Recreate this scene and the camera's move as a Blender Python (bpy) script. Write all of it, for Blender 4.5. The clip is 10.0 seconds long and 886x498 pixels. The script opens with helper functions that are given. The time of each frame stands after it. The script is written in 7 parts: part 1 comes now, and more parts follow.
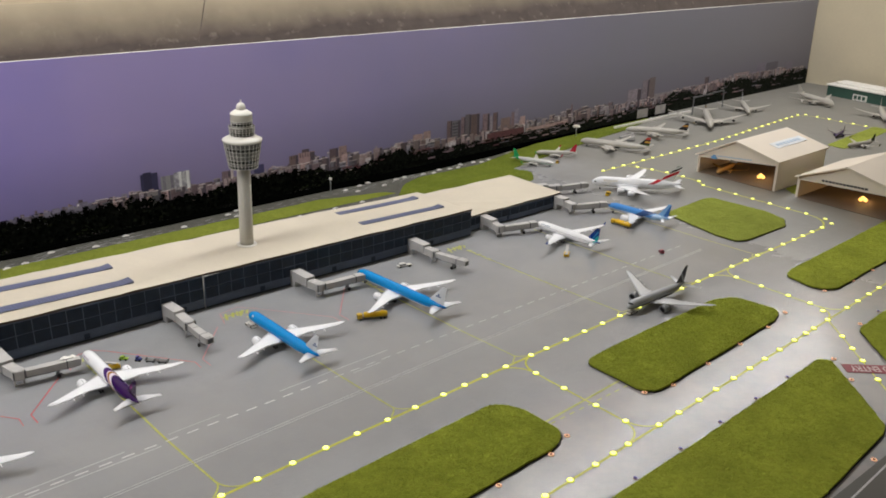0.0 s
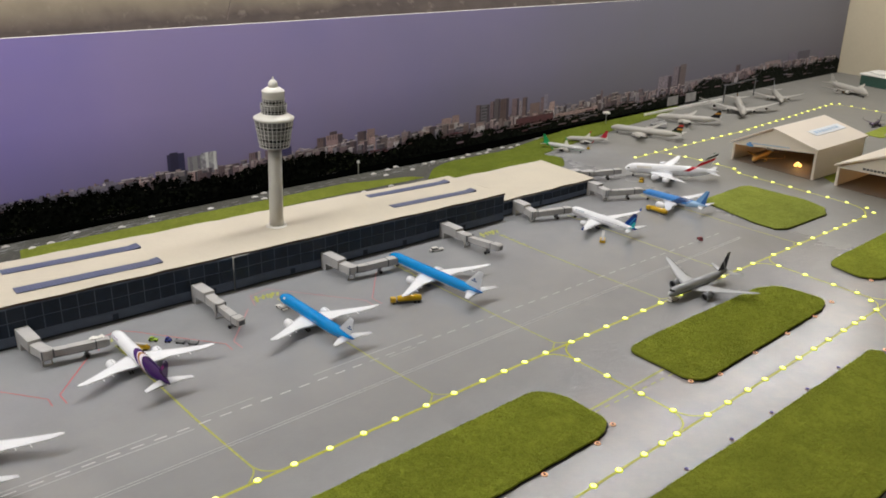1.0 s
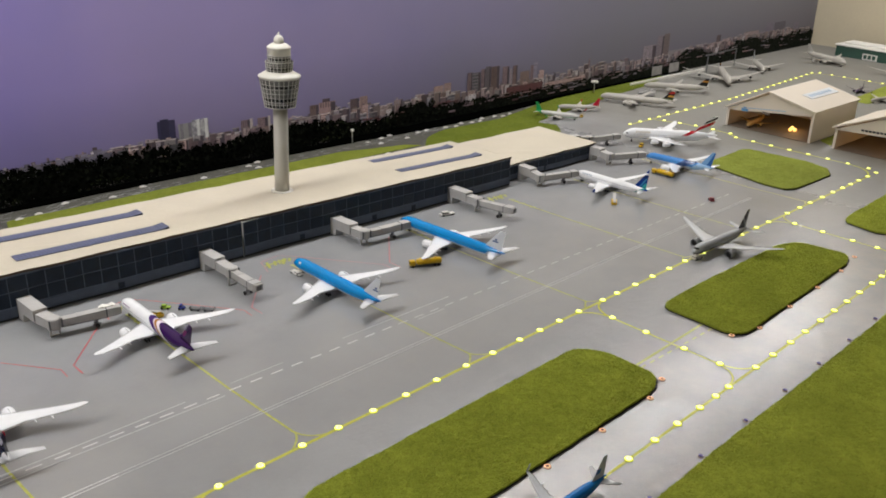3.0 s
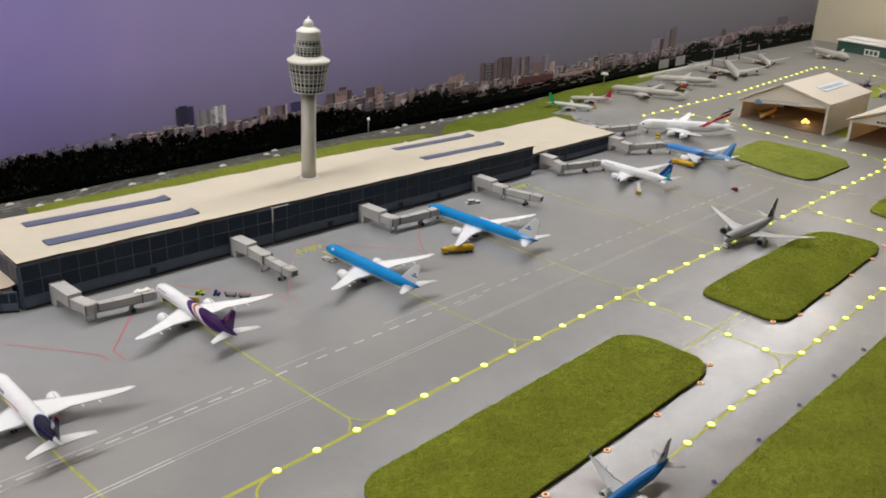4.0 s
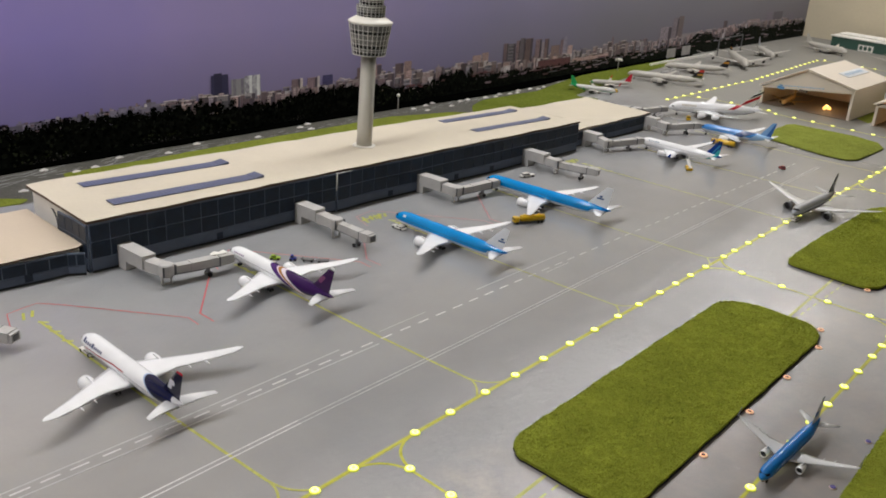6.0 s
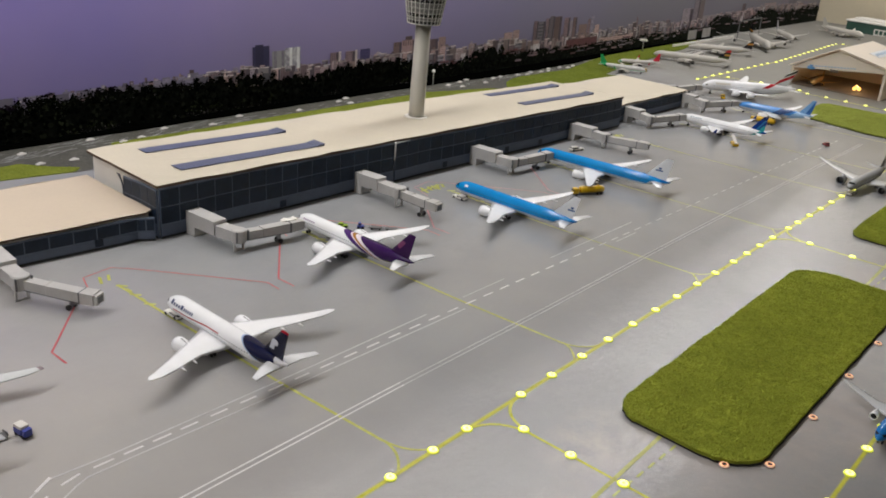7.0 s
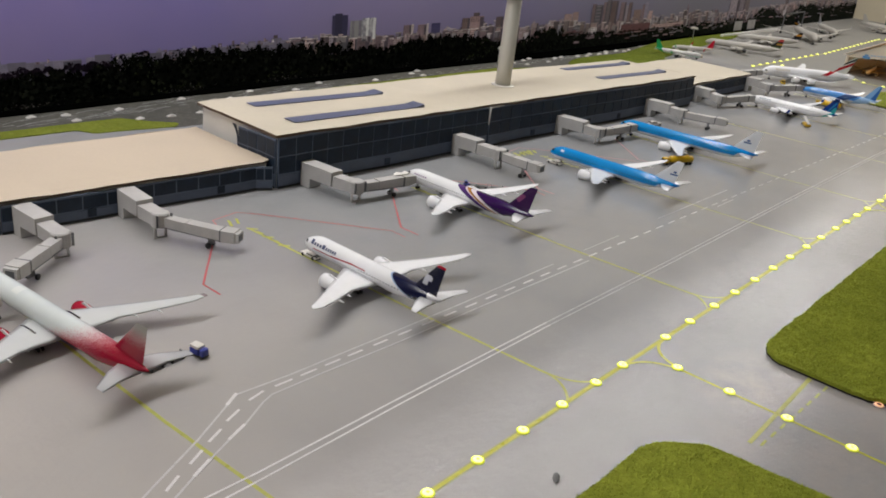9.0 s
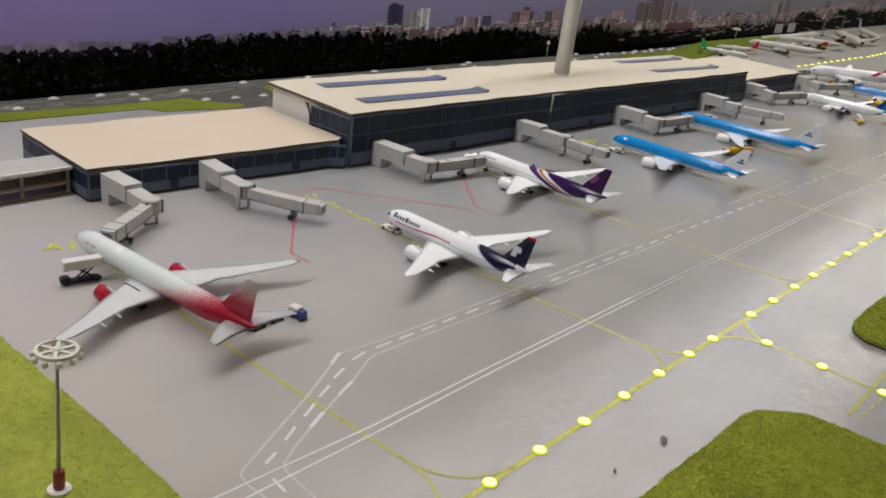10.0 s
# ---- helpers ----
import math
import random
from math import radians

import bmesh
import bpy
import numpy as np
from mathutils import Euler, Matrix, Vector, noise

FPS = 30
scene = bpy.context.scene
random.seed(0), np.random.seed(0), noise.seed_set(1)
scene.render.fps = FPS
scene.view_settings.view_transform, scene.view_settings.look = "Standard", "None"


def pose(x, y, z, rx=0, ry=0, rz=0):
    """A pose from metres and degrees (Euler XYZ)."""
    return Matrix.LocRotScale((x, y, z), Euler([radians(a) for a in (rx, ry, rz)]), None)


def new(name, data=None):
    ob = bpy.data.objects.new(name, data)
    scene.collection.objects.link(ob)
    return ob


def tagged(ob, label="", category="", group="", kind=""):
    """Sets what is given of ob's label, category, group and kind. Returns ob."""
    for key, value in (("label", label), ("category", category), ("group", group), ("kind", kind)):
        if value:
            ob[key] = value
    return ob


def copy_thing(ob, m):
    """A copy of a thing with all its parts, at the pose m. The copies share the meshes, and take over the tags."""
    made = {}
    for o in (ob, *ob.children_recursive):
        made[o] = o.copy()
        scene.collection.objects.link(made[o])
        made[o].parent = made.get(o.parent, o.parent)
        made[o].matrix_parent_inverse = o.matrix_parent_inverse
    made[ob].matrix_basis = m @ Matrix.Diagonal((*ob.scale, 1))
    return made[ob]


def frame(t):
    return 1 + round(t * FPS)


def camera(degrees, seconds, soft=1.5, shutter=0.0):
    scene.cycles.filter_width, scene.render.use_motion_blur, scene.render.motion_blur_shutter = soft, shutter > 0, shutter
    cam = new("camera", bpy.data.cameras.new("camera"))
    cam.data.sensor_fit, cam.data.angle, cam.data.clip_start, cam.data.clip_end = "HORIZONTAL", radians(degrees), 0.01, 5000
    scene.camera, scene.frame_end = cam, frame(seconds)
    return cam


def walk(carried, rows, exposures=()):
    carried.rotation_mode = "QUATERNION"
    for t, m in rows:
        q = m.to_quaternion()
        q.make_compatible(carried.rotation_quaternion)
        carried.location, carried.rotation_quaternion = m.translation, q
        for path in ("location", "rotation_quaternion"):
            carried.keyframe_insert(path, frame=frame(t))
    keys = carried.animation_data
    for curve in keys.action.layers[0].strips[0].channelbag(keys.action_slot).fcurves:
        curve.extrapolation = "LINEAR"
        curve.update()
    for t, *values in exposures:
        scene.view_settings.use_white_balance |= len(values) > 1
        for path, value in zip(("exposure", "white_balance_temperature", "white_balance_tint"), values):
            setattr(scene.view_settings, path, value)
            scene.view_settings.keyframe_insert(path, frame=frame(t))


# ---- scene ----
cam = camera(53.1, 10.0, 1.8)
METRES, EYE, TILT, LEAN, TURN = 0.6474, 0.5222, -2.52, 0.37, -40.8
ROWS = [
    (0.0, 0.0, 0.0, 0.0, 0.42, -18.85, -1.24),
    (0.5, -0.0199, 0.0236, -0.0196, 0.97, -19.03, -1.54),
    (1.0, -0.0478, 0.0415, -0.0367, 1.4, -19.35, -1.61),
    (1.5, -0.0718, 0.0571, -0.058, 1.31, -19.56, -1.4),
    (2.0, -0.1001, 0.0708, -0.0811, 0.47, -19.66, -1.17),
    (2.5, -0.1366, 0.08, -0.0998, -0.82, -19.79, -1.24),
    (4.0, -0.2768, 0.0998, -0.1456, -2.98, -20.01, -2.16),
    (4.5, -0.3268, 0.1108, -0.1608, -3.01, -19.86, -2.01),
    (5.0, -0.3832, 0.1315, -0.1855, -3.1, -19.74, -2.28),
    (6.5, -0.5617, 0.167, -0.267, -7.04, -19.74, -4.08),
    (7.0, -0.6262, 0.1788, -0.2905, -6.88, -20.08, -4.18),
    (7.5, -0.6702, 0.1825, -0.3127, -6.41, -20.24, -4.45),
    (8.0, -0.7074, 0.1848, -0.3289, -6.26, -20.37, -4.85),
    (8.5, -0.7491, 0.1726, -0.3445, -6.45, -20.3, -5.17),
    (9.0, -0.7903, 0.1606, -0.3599, -6.42, -20.15, -5.59),
    (9.5, -0.8308, 0.1501, -0.3761, -6.02, -20.04, -6.06),
    (10.0, -0.8685, 0.149, -0.4018, -5.1, -19.87, -6.37),
]
walk(cam, [(t, pose(0, 0, EYE, TILT, LEAN, TURN) @ pose(METRES * x, METRES * y, METRES * z, 90 + pitch, roll, yaw)) for t, x, y, z, yaw, pitch, roll in ROWS],
     [(0.0, -0.09, 6500, 10), (2.5, -0.055, 6500, 10), (5.0, -0.07, 6500, 10.5), (7.5, -0.17, 6500, 10.5), (10.0, -0.20, 6500, 10.5)])


# ---- world and lamps ----
world = bpy.data.worlds.new("world")
scene.world = world
world.use_nodes = True
world.node_tree.nodes["Background"].inputs[0].default_value = (0.9, 0.92, 1.0, 1)
world.node_tree.nodes["Background"].inputs[1].default_value = 0.02
scene.view_settings.exposure = 0.0


def area_lamp(name, m, sx, sy, watts, colour):
    data = bpy.data.lights.new(name, "AREA")
    data.shape, data.size, data.size_y, data.energy, data.color = "RECTANGLE", sx, sy, watts, colour
    ob = new(name, data)
    ob.matrix_world = m
    return ob


def point_lamp(name, p, watts, colour, radius):
    data = bpy.data.lights.new(name, "POINT")
    data.energy, data.color, data.shadow_soft_size = watts, colour, radius
    ob = new(name, data)
    ob.location = p
    return ob


# the long tube above the layout, and an added unseen fill lamp high up
area_lamp("tube_lamp", pose(0.655, 1.168, 0.85, 0, 0, 1.0), 4.10, 0.06, 23.9, (1.0, 0.985, 0.974))
area_lamp("added_fill_lamp", pose(-0.85, -0.2, 1.6), 1.8, 1.2, 4.8, (1.0, 0.99, 0.98))


# an added unseen lamp by the end wall, strengthening the far ground glare
area_lamp("corner_glare_lamp", pose(2.715, 1.06, 0.90, 0, 90, 0), 0.08, 0.46, 1.0, (1.0, 0.98, 0.94))


# ---- materials ----
def node(nt, kind, **sets):
    n = nt.nodes.new(kind)
    for k, v in sets.items():
        if k == "op":
            n.operation = v
        elif k == "blend":
            n.data_type, n.blend_type = "RGBA", v
    return n


def rgb(hexa):
    """Linear colour from an sRGB hex code."""
    c = [int(hexa[i:i + 2], 16) / 255 for i in (0, 2, 4)]
    return tuple(((v + 0.055) / 1.055) ** 2.4 if v > 0.04045 else v / 12.92 for v in c)


def calc(nt, op, a, b=None, c=None):
    n = node(nt, "ShaderNodeMath", op=op)
    for i, v in enumerate((a, b, c)):
        if v is None:
            continue
        if isinstance(v, (int, float)):
            n.inputs[i].default_value = v
        else:
            nt.links.new(v, n.inputs[i])
    return n.outputs[0]


def mixed(nt, fac, a, b, blend="MIX"):
    n = node(nt, "ShaderNodeMix", blend=blend)
    for i, v in ((0, fac), (6, a), (7, b)):
        if isinstance(v, (int, float)):
            n.inputs[i].default_value = v
        elif isinstance(v, tuple):
            n.inputs[i].default_value = (*v[:3], 1)
        else:
            nt.links.new(v, n.inputs[i])
    return n.outputs[2]


def noise_fac(nt, vec, scale, lo=0.35, hi=0.65, detail=4.0, rough=0.55):
    n = node(nt, "ShaderNodeTexNoise")
    n.inputs["Scale"].default_value, n.inputs["Detail"].default_value, n.inputs["Roughness"].default_value = scale, detail, rough
    nt.links.new(vec, n.inputs["Vector"])
    r = node(nt, "ShaderNodeMapRange")
    nt.links.new(n.outputs["Fac"], r.inputs[0])
    r.inputs[1].default_value, r.inputs[2].default_value = lo, hi
    return r.outputs[0]


def blank(name, rough=0.5, metal=0.0, coat=0.0):
    m = bpy.data.materials.new(name)
    m.use_nodes = True
    nt = m.node_tree
    bsdf = nt.nodes["Principled BSDF"]
    bsdf.inputs["Roughness"].default_value, bsdf.inputs["Metallic"].default_value = rough, metal
    bsdf.inputs["Coat Weight"].default_value, bsdf.inputs["Coat Roughness"].default_value = coat, 0.12
    tc = node(nt, "ShaderNodeTexCoord")
    return m, nt, bsdf, tc.outputs["Object"]


def add_bump(nt, bsdf, height, dist, strength=1.0):
    b = node(nt, "ShaderNodeBump")
    b.inputs["Distance"].default_value, b.inputs["Strength"].default_value = dist, strength
    nt.links.new(height, b.inputs["Height"])
    nt.links.new(b.outputs[0], bsdf.inputs["Normal"])


def surface(name, colour, rough=0.5, metal=0.0, coat=0.0, vary=0.12, big=25.0, fine=600.0, bump=0.0, wander=0.0):
    """A plain painted, printed or moulded surface with stains and grain at two scales."""
    m, nt, bsdf, vec = blank(name, rough, metal, coat)
    lo = tuple(v * (1 - vary) for v in colour)
    hi = tuple(min(1, v * (1 + vary)) for v in colour)
    a = noise_fac(nt, vec, big)
    b = noise_fac(nt, vec, fine, 0.3, 0.7)
    f = calc(nt, "MULTIPLY_ADD", a, 0.6, calc(nt, "MULTIPLY", b, 0.4))
    col = mixed(nt, f, lo, hi)
    if wander:
        info = node(nt, "ShaderNodeObjectInfo")
        col = mixed(nt, calc(nt, "MULTIPLY", info.outputs["Random"], wander), col, tuple(v * 0.5 for v in colour))
    nt.links.new(col, bsdf.inputs["Base Color"])
    r = node(nt, "ShaderNodeMapRange")
    nt.links.new(a, r.inputs[0])
    r.inputs[3].default_value, r.inputs[4].default_value = max(0.02, rough - 0.06), rough + 0.06
    nt.links.new(r.outputs[0], bsdf.inputs["Roughness"])
    if bump:
        add_bump(nt, bsdf, b, bump)
    return m


def glow(name, colour, strength):
    m, nt, bsdf, vec = blank(name, 0.4)
    bsdf.inputs["Base Color"].default_value = (*colour, 1)
    bsdf.inputs["Emission Color"].default_value = (*colour, 1)
    bsdf.inputs["Emission Strength"].default_value = strength
    return m


def livery(name, base, layers, rough=0.18, windows=None):
    """Model-aircraft paint. Coordinates are real metres of the full-size aeroplane (y 0 at the nose, negative aft; z over the ground).
    A layer is a colour and half-spaces (a, b, c, d, soft): a*|x| + b*y + c*z + d > 0, all of which must hold."""
    m, nt, bsdf, vec = blank(name, rough, 0.0, 0.05)
    bsdf.inputs["Specular IOR Level"].default_value = 0.32
    sc = node(nt, "ShaderNodeVectorMath", op="SCALE")
    sc.inputs["Scale"].default_value = 400.0
    nt.links.new(vec, sc.inputs[0])
    sep = node(nt, "ShaderNodeSeparateXYZ")
    nt.links.new(sc.outputs[0], sep.inputs[0])
    ax = calc(nt, "ABSOLUTE", sep.outputs[0])
    y, z = sep.outputs[1], sep.outputs[2]
    col = mixed(nt, noise_fac(nt, vec, 60.0), tuple(v * 0.95 for v in base), base)
    for layer in layers:
        fac = None
        for a, b, c, d, soft in layer[1]:
            s = calc(nt, "MULTIPLY_ADD", ax, a, calc(nt, "MULTIPLY_ADD", y, b, calc(nt, "MULTIPLY_ADD", z, c, d)))
            h = node(nt, "ShaderNodeMapRange")
            nt.links.new(s, h.inputs[0])
            h.inputs[1].default_value, h.inputs[2].default_value = -soft, soft
            fac = h.outputs[0] if fac is None else calc(nt, "MULTIPLY", fac, h.outputs[0])
        if len(layer) > 2 and layer[2] == "scales":
            w = node(nt, "ShaderNodeTexVoronoi")
            w.inputs["Scale"].default_value = 3.4
            nt.links.new(sc.outputs[0], w.inputs["Vector"])
            k = node(nt, "ShaderNodeMapRange")
            nt.links.new(calc(nt, "ADD", fac, calc(nt, "MULTIPLY_ADD", w.outputs["Distance"], 0.5, -0.3)), k.inputs[0])
            k.inputs[1].default_value, k.inputs[2].default_value = 0.25, 0.75
            fac = k.outputs[0]
        col = mixed(nt, fac, col, layer[0])
    if windows:
        zw, y0, y1 = windows
        row = calc(nt, "LESS_THAN", calc(nt, "ABSOLUTE", calc(nt, "SUBTRACT", z, zw)), 0.24)
        dots = calc(nt, "LESS_THAN", calc(nt, "FRACT", calc(nt, "MULTIPLY", y, 0.85)), 0.55)
        span = calc(nt, "MULTIPLY", calc(nt, "LESS_THAN", y, y0), calc(nt, "GREATER_THAN", y, y1))
        col = mixed(nt, calc(nt, "MULTIPLY", calc(nt, "MULTIPLY", row, dots), calc(nt, "MULTIPLY", span, 0.5)), col, (0.03, 0.035, 0.05))
    nt.links.new(col, bsdf.inputs["Base Color"])
    return m


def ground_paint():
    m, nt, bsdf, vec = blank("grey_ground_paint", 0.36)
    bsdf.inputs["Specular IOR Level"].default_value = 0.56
    a = noise_fac(nt, vec, 4.0, 0.3, 0.7)
    b = noise_fac(nt, vec, 24.0, 0.25, 0.75, 3.0)
    c = noise_fac(nt, vec, 420.0, 0.3, 0.7)
    col = mixed(nt, a, rgb("95979a"), rgb("9fa0a2"))
    col = mixed(nt, calc(nt, "MULTIPLY", b, 0.10), col, rgb("aaa6a4"))
    col = mixed(nt, calc(nt, "MULTIPLY", c, 0.07), col, rgb("7c7a79"))
    sep = node(nt, "ShaderNodeSeparateXYZ")
    nt.links.new(vec, sep.inputs[0])
    # warm patches on the taxiways: worn primer, and the lamp glare's tint painted in
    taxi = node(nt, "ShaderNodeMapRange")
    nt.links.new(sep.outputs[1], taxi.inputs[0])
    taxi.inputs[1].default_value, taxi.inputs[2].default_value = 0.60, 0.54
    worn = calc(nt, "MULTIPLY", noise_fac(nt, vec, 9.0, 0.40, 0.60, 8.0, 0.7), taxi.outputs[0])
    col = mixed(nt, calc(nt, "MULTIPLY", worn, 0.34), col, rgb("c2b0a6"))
    # a paler patch painted in for the tube's uneven reflection
    for px, py, reach in ((0.205, 0.583, 0.060),):
        dx, dy = calc(nt, "SUBTRACT", sep.outputs[0], px), calc(nt, "SUBTRACT", sep.outputs[1], py)
        glare_spot = node(nt, "ShaderNodeMapRange")
        nt.links.new(calc(nt, "SQRT", calc(nt, "ADD", calc(nt, "MULTIPLY", dx, dx), calc(nt, "MULTIPLY", dy, calc(nt, "MULTIPLY", dy, 2.2)))), glare_spot.inputs[0])
        glare_spot.inputs[1].default_value, glare_spot.inputs[2].default_value = reach, reach * 0.25
        col = mixed(nt, calc(nt, "MULTIPLY", glare_spot.outputs[0], calc(nt, "MULTIPLY", noise_fac(nt, vec, 26.0, 0.42, 0.60, 7.0, 0.65), 0.6)), col, rgb("cdc2ba"))
    patch = noise_fac(nt, vec, 6.5, 0.42, 0.62, 6.0, 0.6)
    col = mixed(nt, calc(nt, "MULTIPLY", patch, 0.26), col, rgb("7e7d80"))
    smear = noise_fac(nt, vec, 11.0, 0.52, 0.66, 8.0, 0.7)
    col = mixed(nt, calc(nt, "MULTIPLY", smear, 0.13), col, rgb("77757a"))
    dust = noise_fac(nt, vec, 95.0, 0.66, 0.72, 3.0, 0.6)
    col = mixed(nt, calc(nt, "MULTIPLY", dust, 0.05), col, rgb("c9c4c0"))
    scuff = noise_fac(nt, vec, 42.0, 0.63, 0.72, 5.0, 0.6)
    col = mixed(nt, calc(nt, "MULTIPLY", scuff, 0.07), col, rgb("c4bfbb"))
    # the grey turns browner and darker towards the far apron
    east = node(nt, "ShaderNodeMapRange")
    nt.links.new(calc(nt, "MULTIPLY_ADD", noise_fac(nt, vec, 3.0), 0.2, sep.outputs[0]), east.inputs[0])
    east.inputs[1].default_value, east.inputs[2].default_value = 1.25, 1.6
    col = mixed(nt, calc(nt, "MULTIPLY", east.outputs[0], 0.8), col, rgb("7b786f"))
    # missing light painted in: the near end by the lawn is paler and warmer
    west = node(nt, "ShaderNodeMapRange")
    nt.links.new(calc(nt, "MULTIPLY_ADD", noise_fac(nt, vec, 5.0), 0.1, sep.outputs[0]), west.inputs[0])
    west.inputs[1].default_value, west.inputs[2].default_value = 0.22, -0.16
    col = mixed(nt, calc(nt, "MULTIPLY", west.outputs[0], 0.75), col, rgb("bdb6b1"))
    # roller marks along the board
    flat = node(nt, "ShaderNodeMapping")
    flat.inputs["Scale"].default_value = (0.55, 1.0, 1.0)
    nt.links.new(vec, flat.inputs["Vector"])
    roll = noise_fac(nt, flat.outputs[0], 150.0, 0.3, 0.7, 6.0, 0.65)
    nt.links.new(col, bsdf.inputs["Base Color"])
    r = node(nt, "ShaderNodeMapRange")
    nt.links.new(calc(nt, "MULTIPLY_ADD", b, 0.4, calc(nt, "MULTIPLY", noise_fac(nt, vec, 15.0, 0.40, 0.60, 8.0, 0.7), 0.6)), r.inputs[0])
    r.inputs[3].default_value, r.inputs[4].default_value = 0.15, 0.22
    # dull spots and scratches break up the gloss
    dull = noise_fac(nt, vec, 48.0, 0.46, 0.62, 9.0, 0.75)
    strokes = node(nt, "ShaderNodeMapping")
    strokes.inputs["Scale"].default_value = (1.0, 0.16, 1.0)
    strokes.inputs["Rotation"].default_value = (0.0, 0.0, 0.35)
    nt.links.new(vec, strokes.inputs["Vector"])
    brush = noise_fac(nt, strokes.outputs[0], 240.0, 0.32, 0.68, 5.0, 0.6)
    # the far apron is duller, the inner taxiway has the coarsest roller relief
    dim = node(nt, "ShaderNodeMapRange")
    nt.links.new(sep.outputs[0], dim.inputs[0])
    dim.inputs[1].default_value, dim.inputs[2].default_value = 1.25, 1.50
    inner = node(nt, "ShaderNodeMapRange")
    nt.links.new(calc(nt, "ABSOLUTE", calc(nt, "SUBTRACT", sep.outputs[1], 0.62)), inner.inputs[0])
    inner.inputs[1].default_value, inner.inputs[2].default_value, inner.inputs[3].default_value, inner.inputs[4].default_value = 0.09, 0.04, 0.5, 1.2
    nt.links.new(calc(nt, "MULTIPLY_ADD", dull, 0.03, calc(nt, "MULTIPLY_ADD", dim.outputs[0], 0.42, calc(nt, "MULTIPLY_ADD", inner.outputs[0], 0.02, r.outputs[0]))), bsdf.inputs["Roughness"])
    add_bump(nt, bsdf, calc(nt, "MULTIPLY_ADD", b, 0.12, calc(nt, "MULTIPLY_ADD", brush, 0.14, calc(nt, "MULTIPLY_ADD", dull, 0.05, calc(nt, "MULTIPLY", roll, inner.outputs[0])))), 0.0002)
    return m


def grass_paint(name, dark, light, fine=330.0):
    m, nt, bsdf, vec = blank(name, 0.9)
    a = noise_fac(nt, vec, 55.0, 0.34, 0.66, 6.0, 0.65)
    b = noise_fac(nt, vec, fine, 0.36, 0.64, 6.0, 0.7)
    col = mixed(nt, calc(nt, "MULTIPLY_ADD", a, 0.6, calc(nt, "MULTIPLY", b, 0.4)), tuple(v * 0.8 for v in dark), light)
    tuft = noise_fac(nt, vec, 170.0, 0.40, 0.60, 5.0, 0.7)
    col = mixed(nt, calc(nt, "MULTIPLY", tuft, 0.5), col, tuple(v * 1.4 for v in light))
    worn = noise_fac(nt, vec, 17.0, 0.40, 0.62, 5.0, 0.6)
    col = mixed(nt, calc(nt, "MULTIPLY", worn, 0.50), col, tuple(v * 0.55 for v in dark))
    w = noise_fac(nt, vec, 130.0, 0.55, 0.72, 4.0)
    col = mixed(nt, calc(nt, "MULTIPLY", w, 0.35), col, (light[0] * 0.75, light[0] * 0.62, light[2] * 0.7))
    isl = node(nt, "ShaderNodeNewGeometry")
    tip = mixed(nt, isl.outputs["Random Per Island"], tuple(v * 0.5 for v in dark), tuple(v * 1.5 for v in light))
    col = mixed(nt, 0.50, col, tip)
    nt.links.new(col, bsdf.inputs["Base Color"])
    bsdf.inputs["Specular IOR Level"].default_value = 0.1
    add_bump(nt, bsdf, calc(nt, "MULTIPLY_ADD", tuft, 1.5, b), 0.0007)
    return m


def sky_print():
    """The printed evening sky of the backdrop: violet over grey, with the bands of a print."""
    m, nt, bsdf, vec = blank("printed_violet_sky", 0.45)
    sep = node(nt, "ShaderNodeSeparateXYZ")
    nt.links.new(vec, sep.inputs[0])
    fx = node(nt, "ShaderNodeMapRange")
    nt.links.new(calc(nt, "ADD", sep.outputs[0], calc(nt, "MULTIPLY", noise_fac(nt, vec, 1.4, 0.3, 0.7), 0.5)), fx.inputs[0])
    fx.inputs[1].default_value, fx.inputs[2].default_value = 0.35, 1.95
    # violet print, its left tones raised to make up for weak lamp light
    left = mixed(nt, noise_fac(nt, vec, 2.2, 0.35, 0.65), rgb("857ac2"), rgb("9989c4"))
    col = mixed(nt, fx.outputs[0], left, rgb("7d7c88"))
    haze = node(nt, "ShaderNodeMapRange")
    nt.links.new(sep.outputs[2], haze.inputs[0])
    haze.inputs[1].default_value, haze.inputs[2].default_value = 0.16, 0.05
    col = mixed(nt, calc(nt, "MULTIPLY", haze.outputs[0], 0.42), col, rgb("686176"))
    nt.links.new(col, bsdf.inputs["Base Color"])
    return m


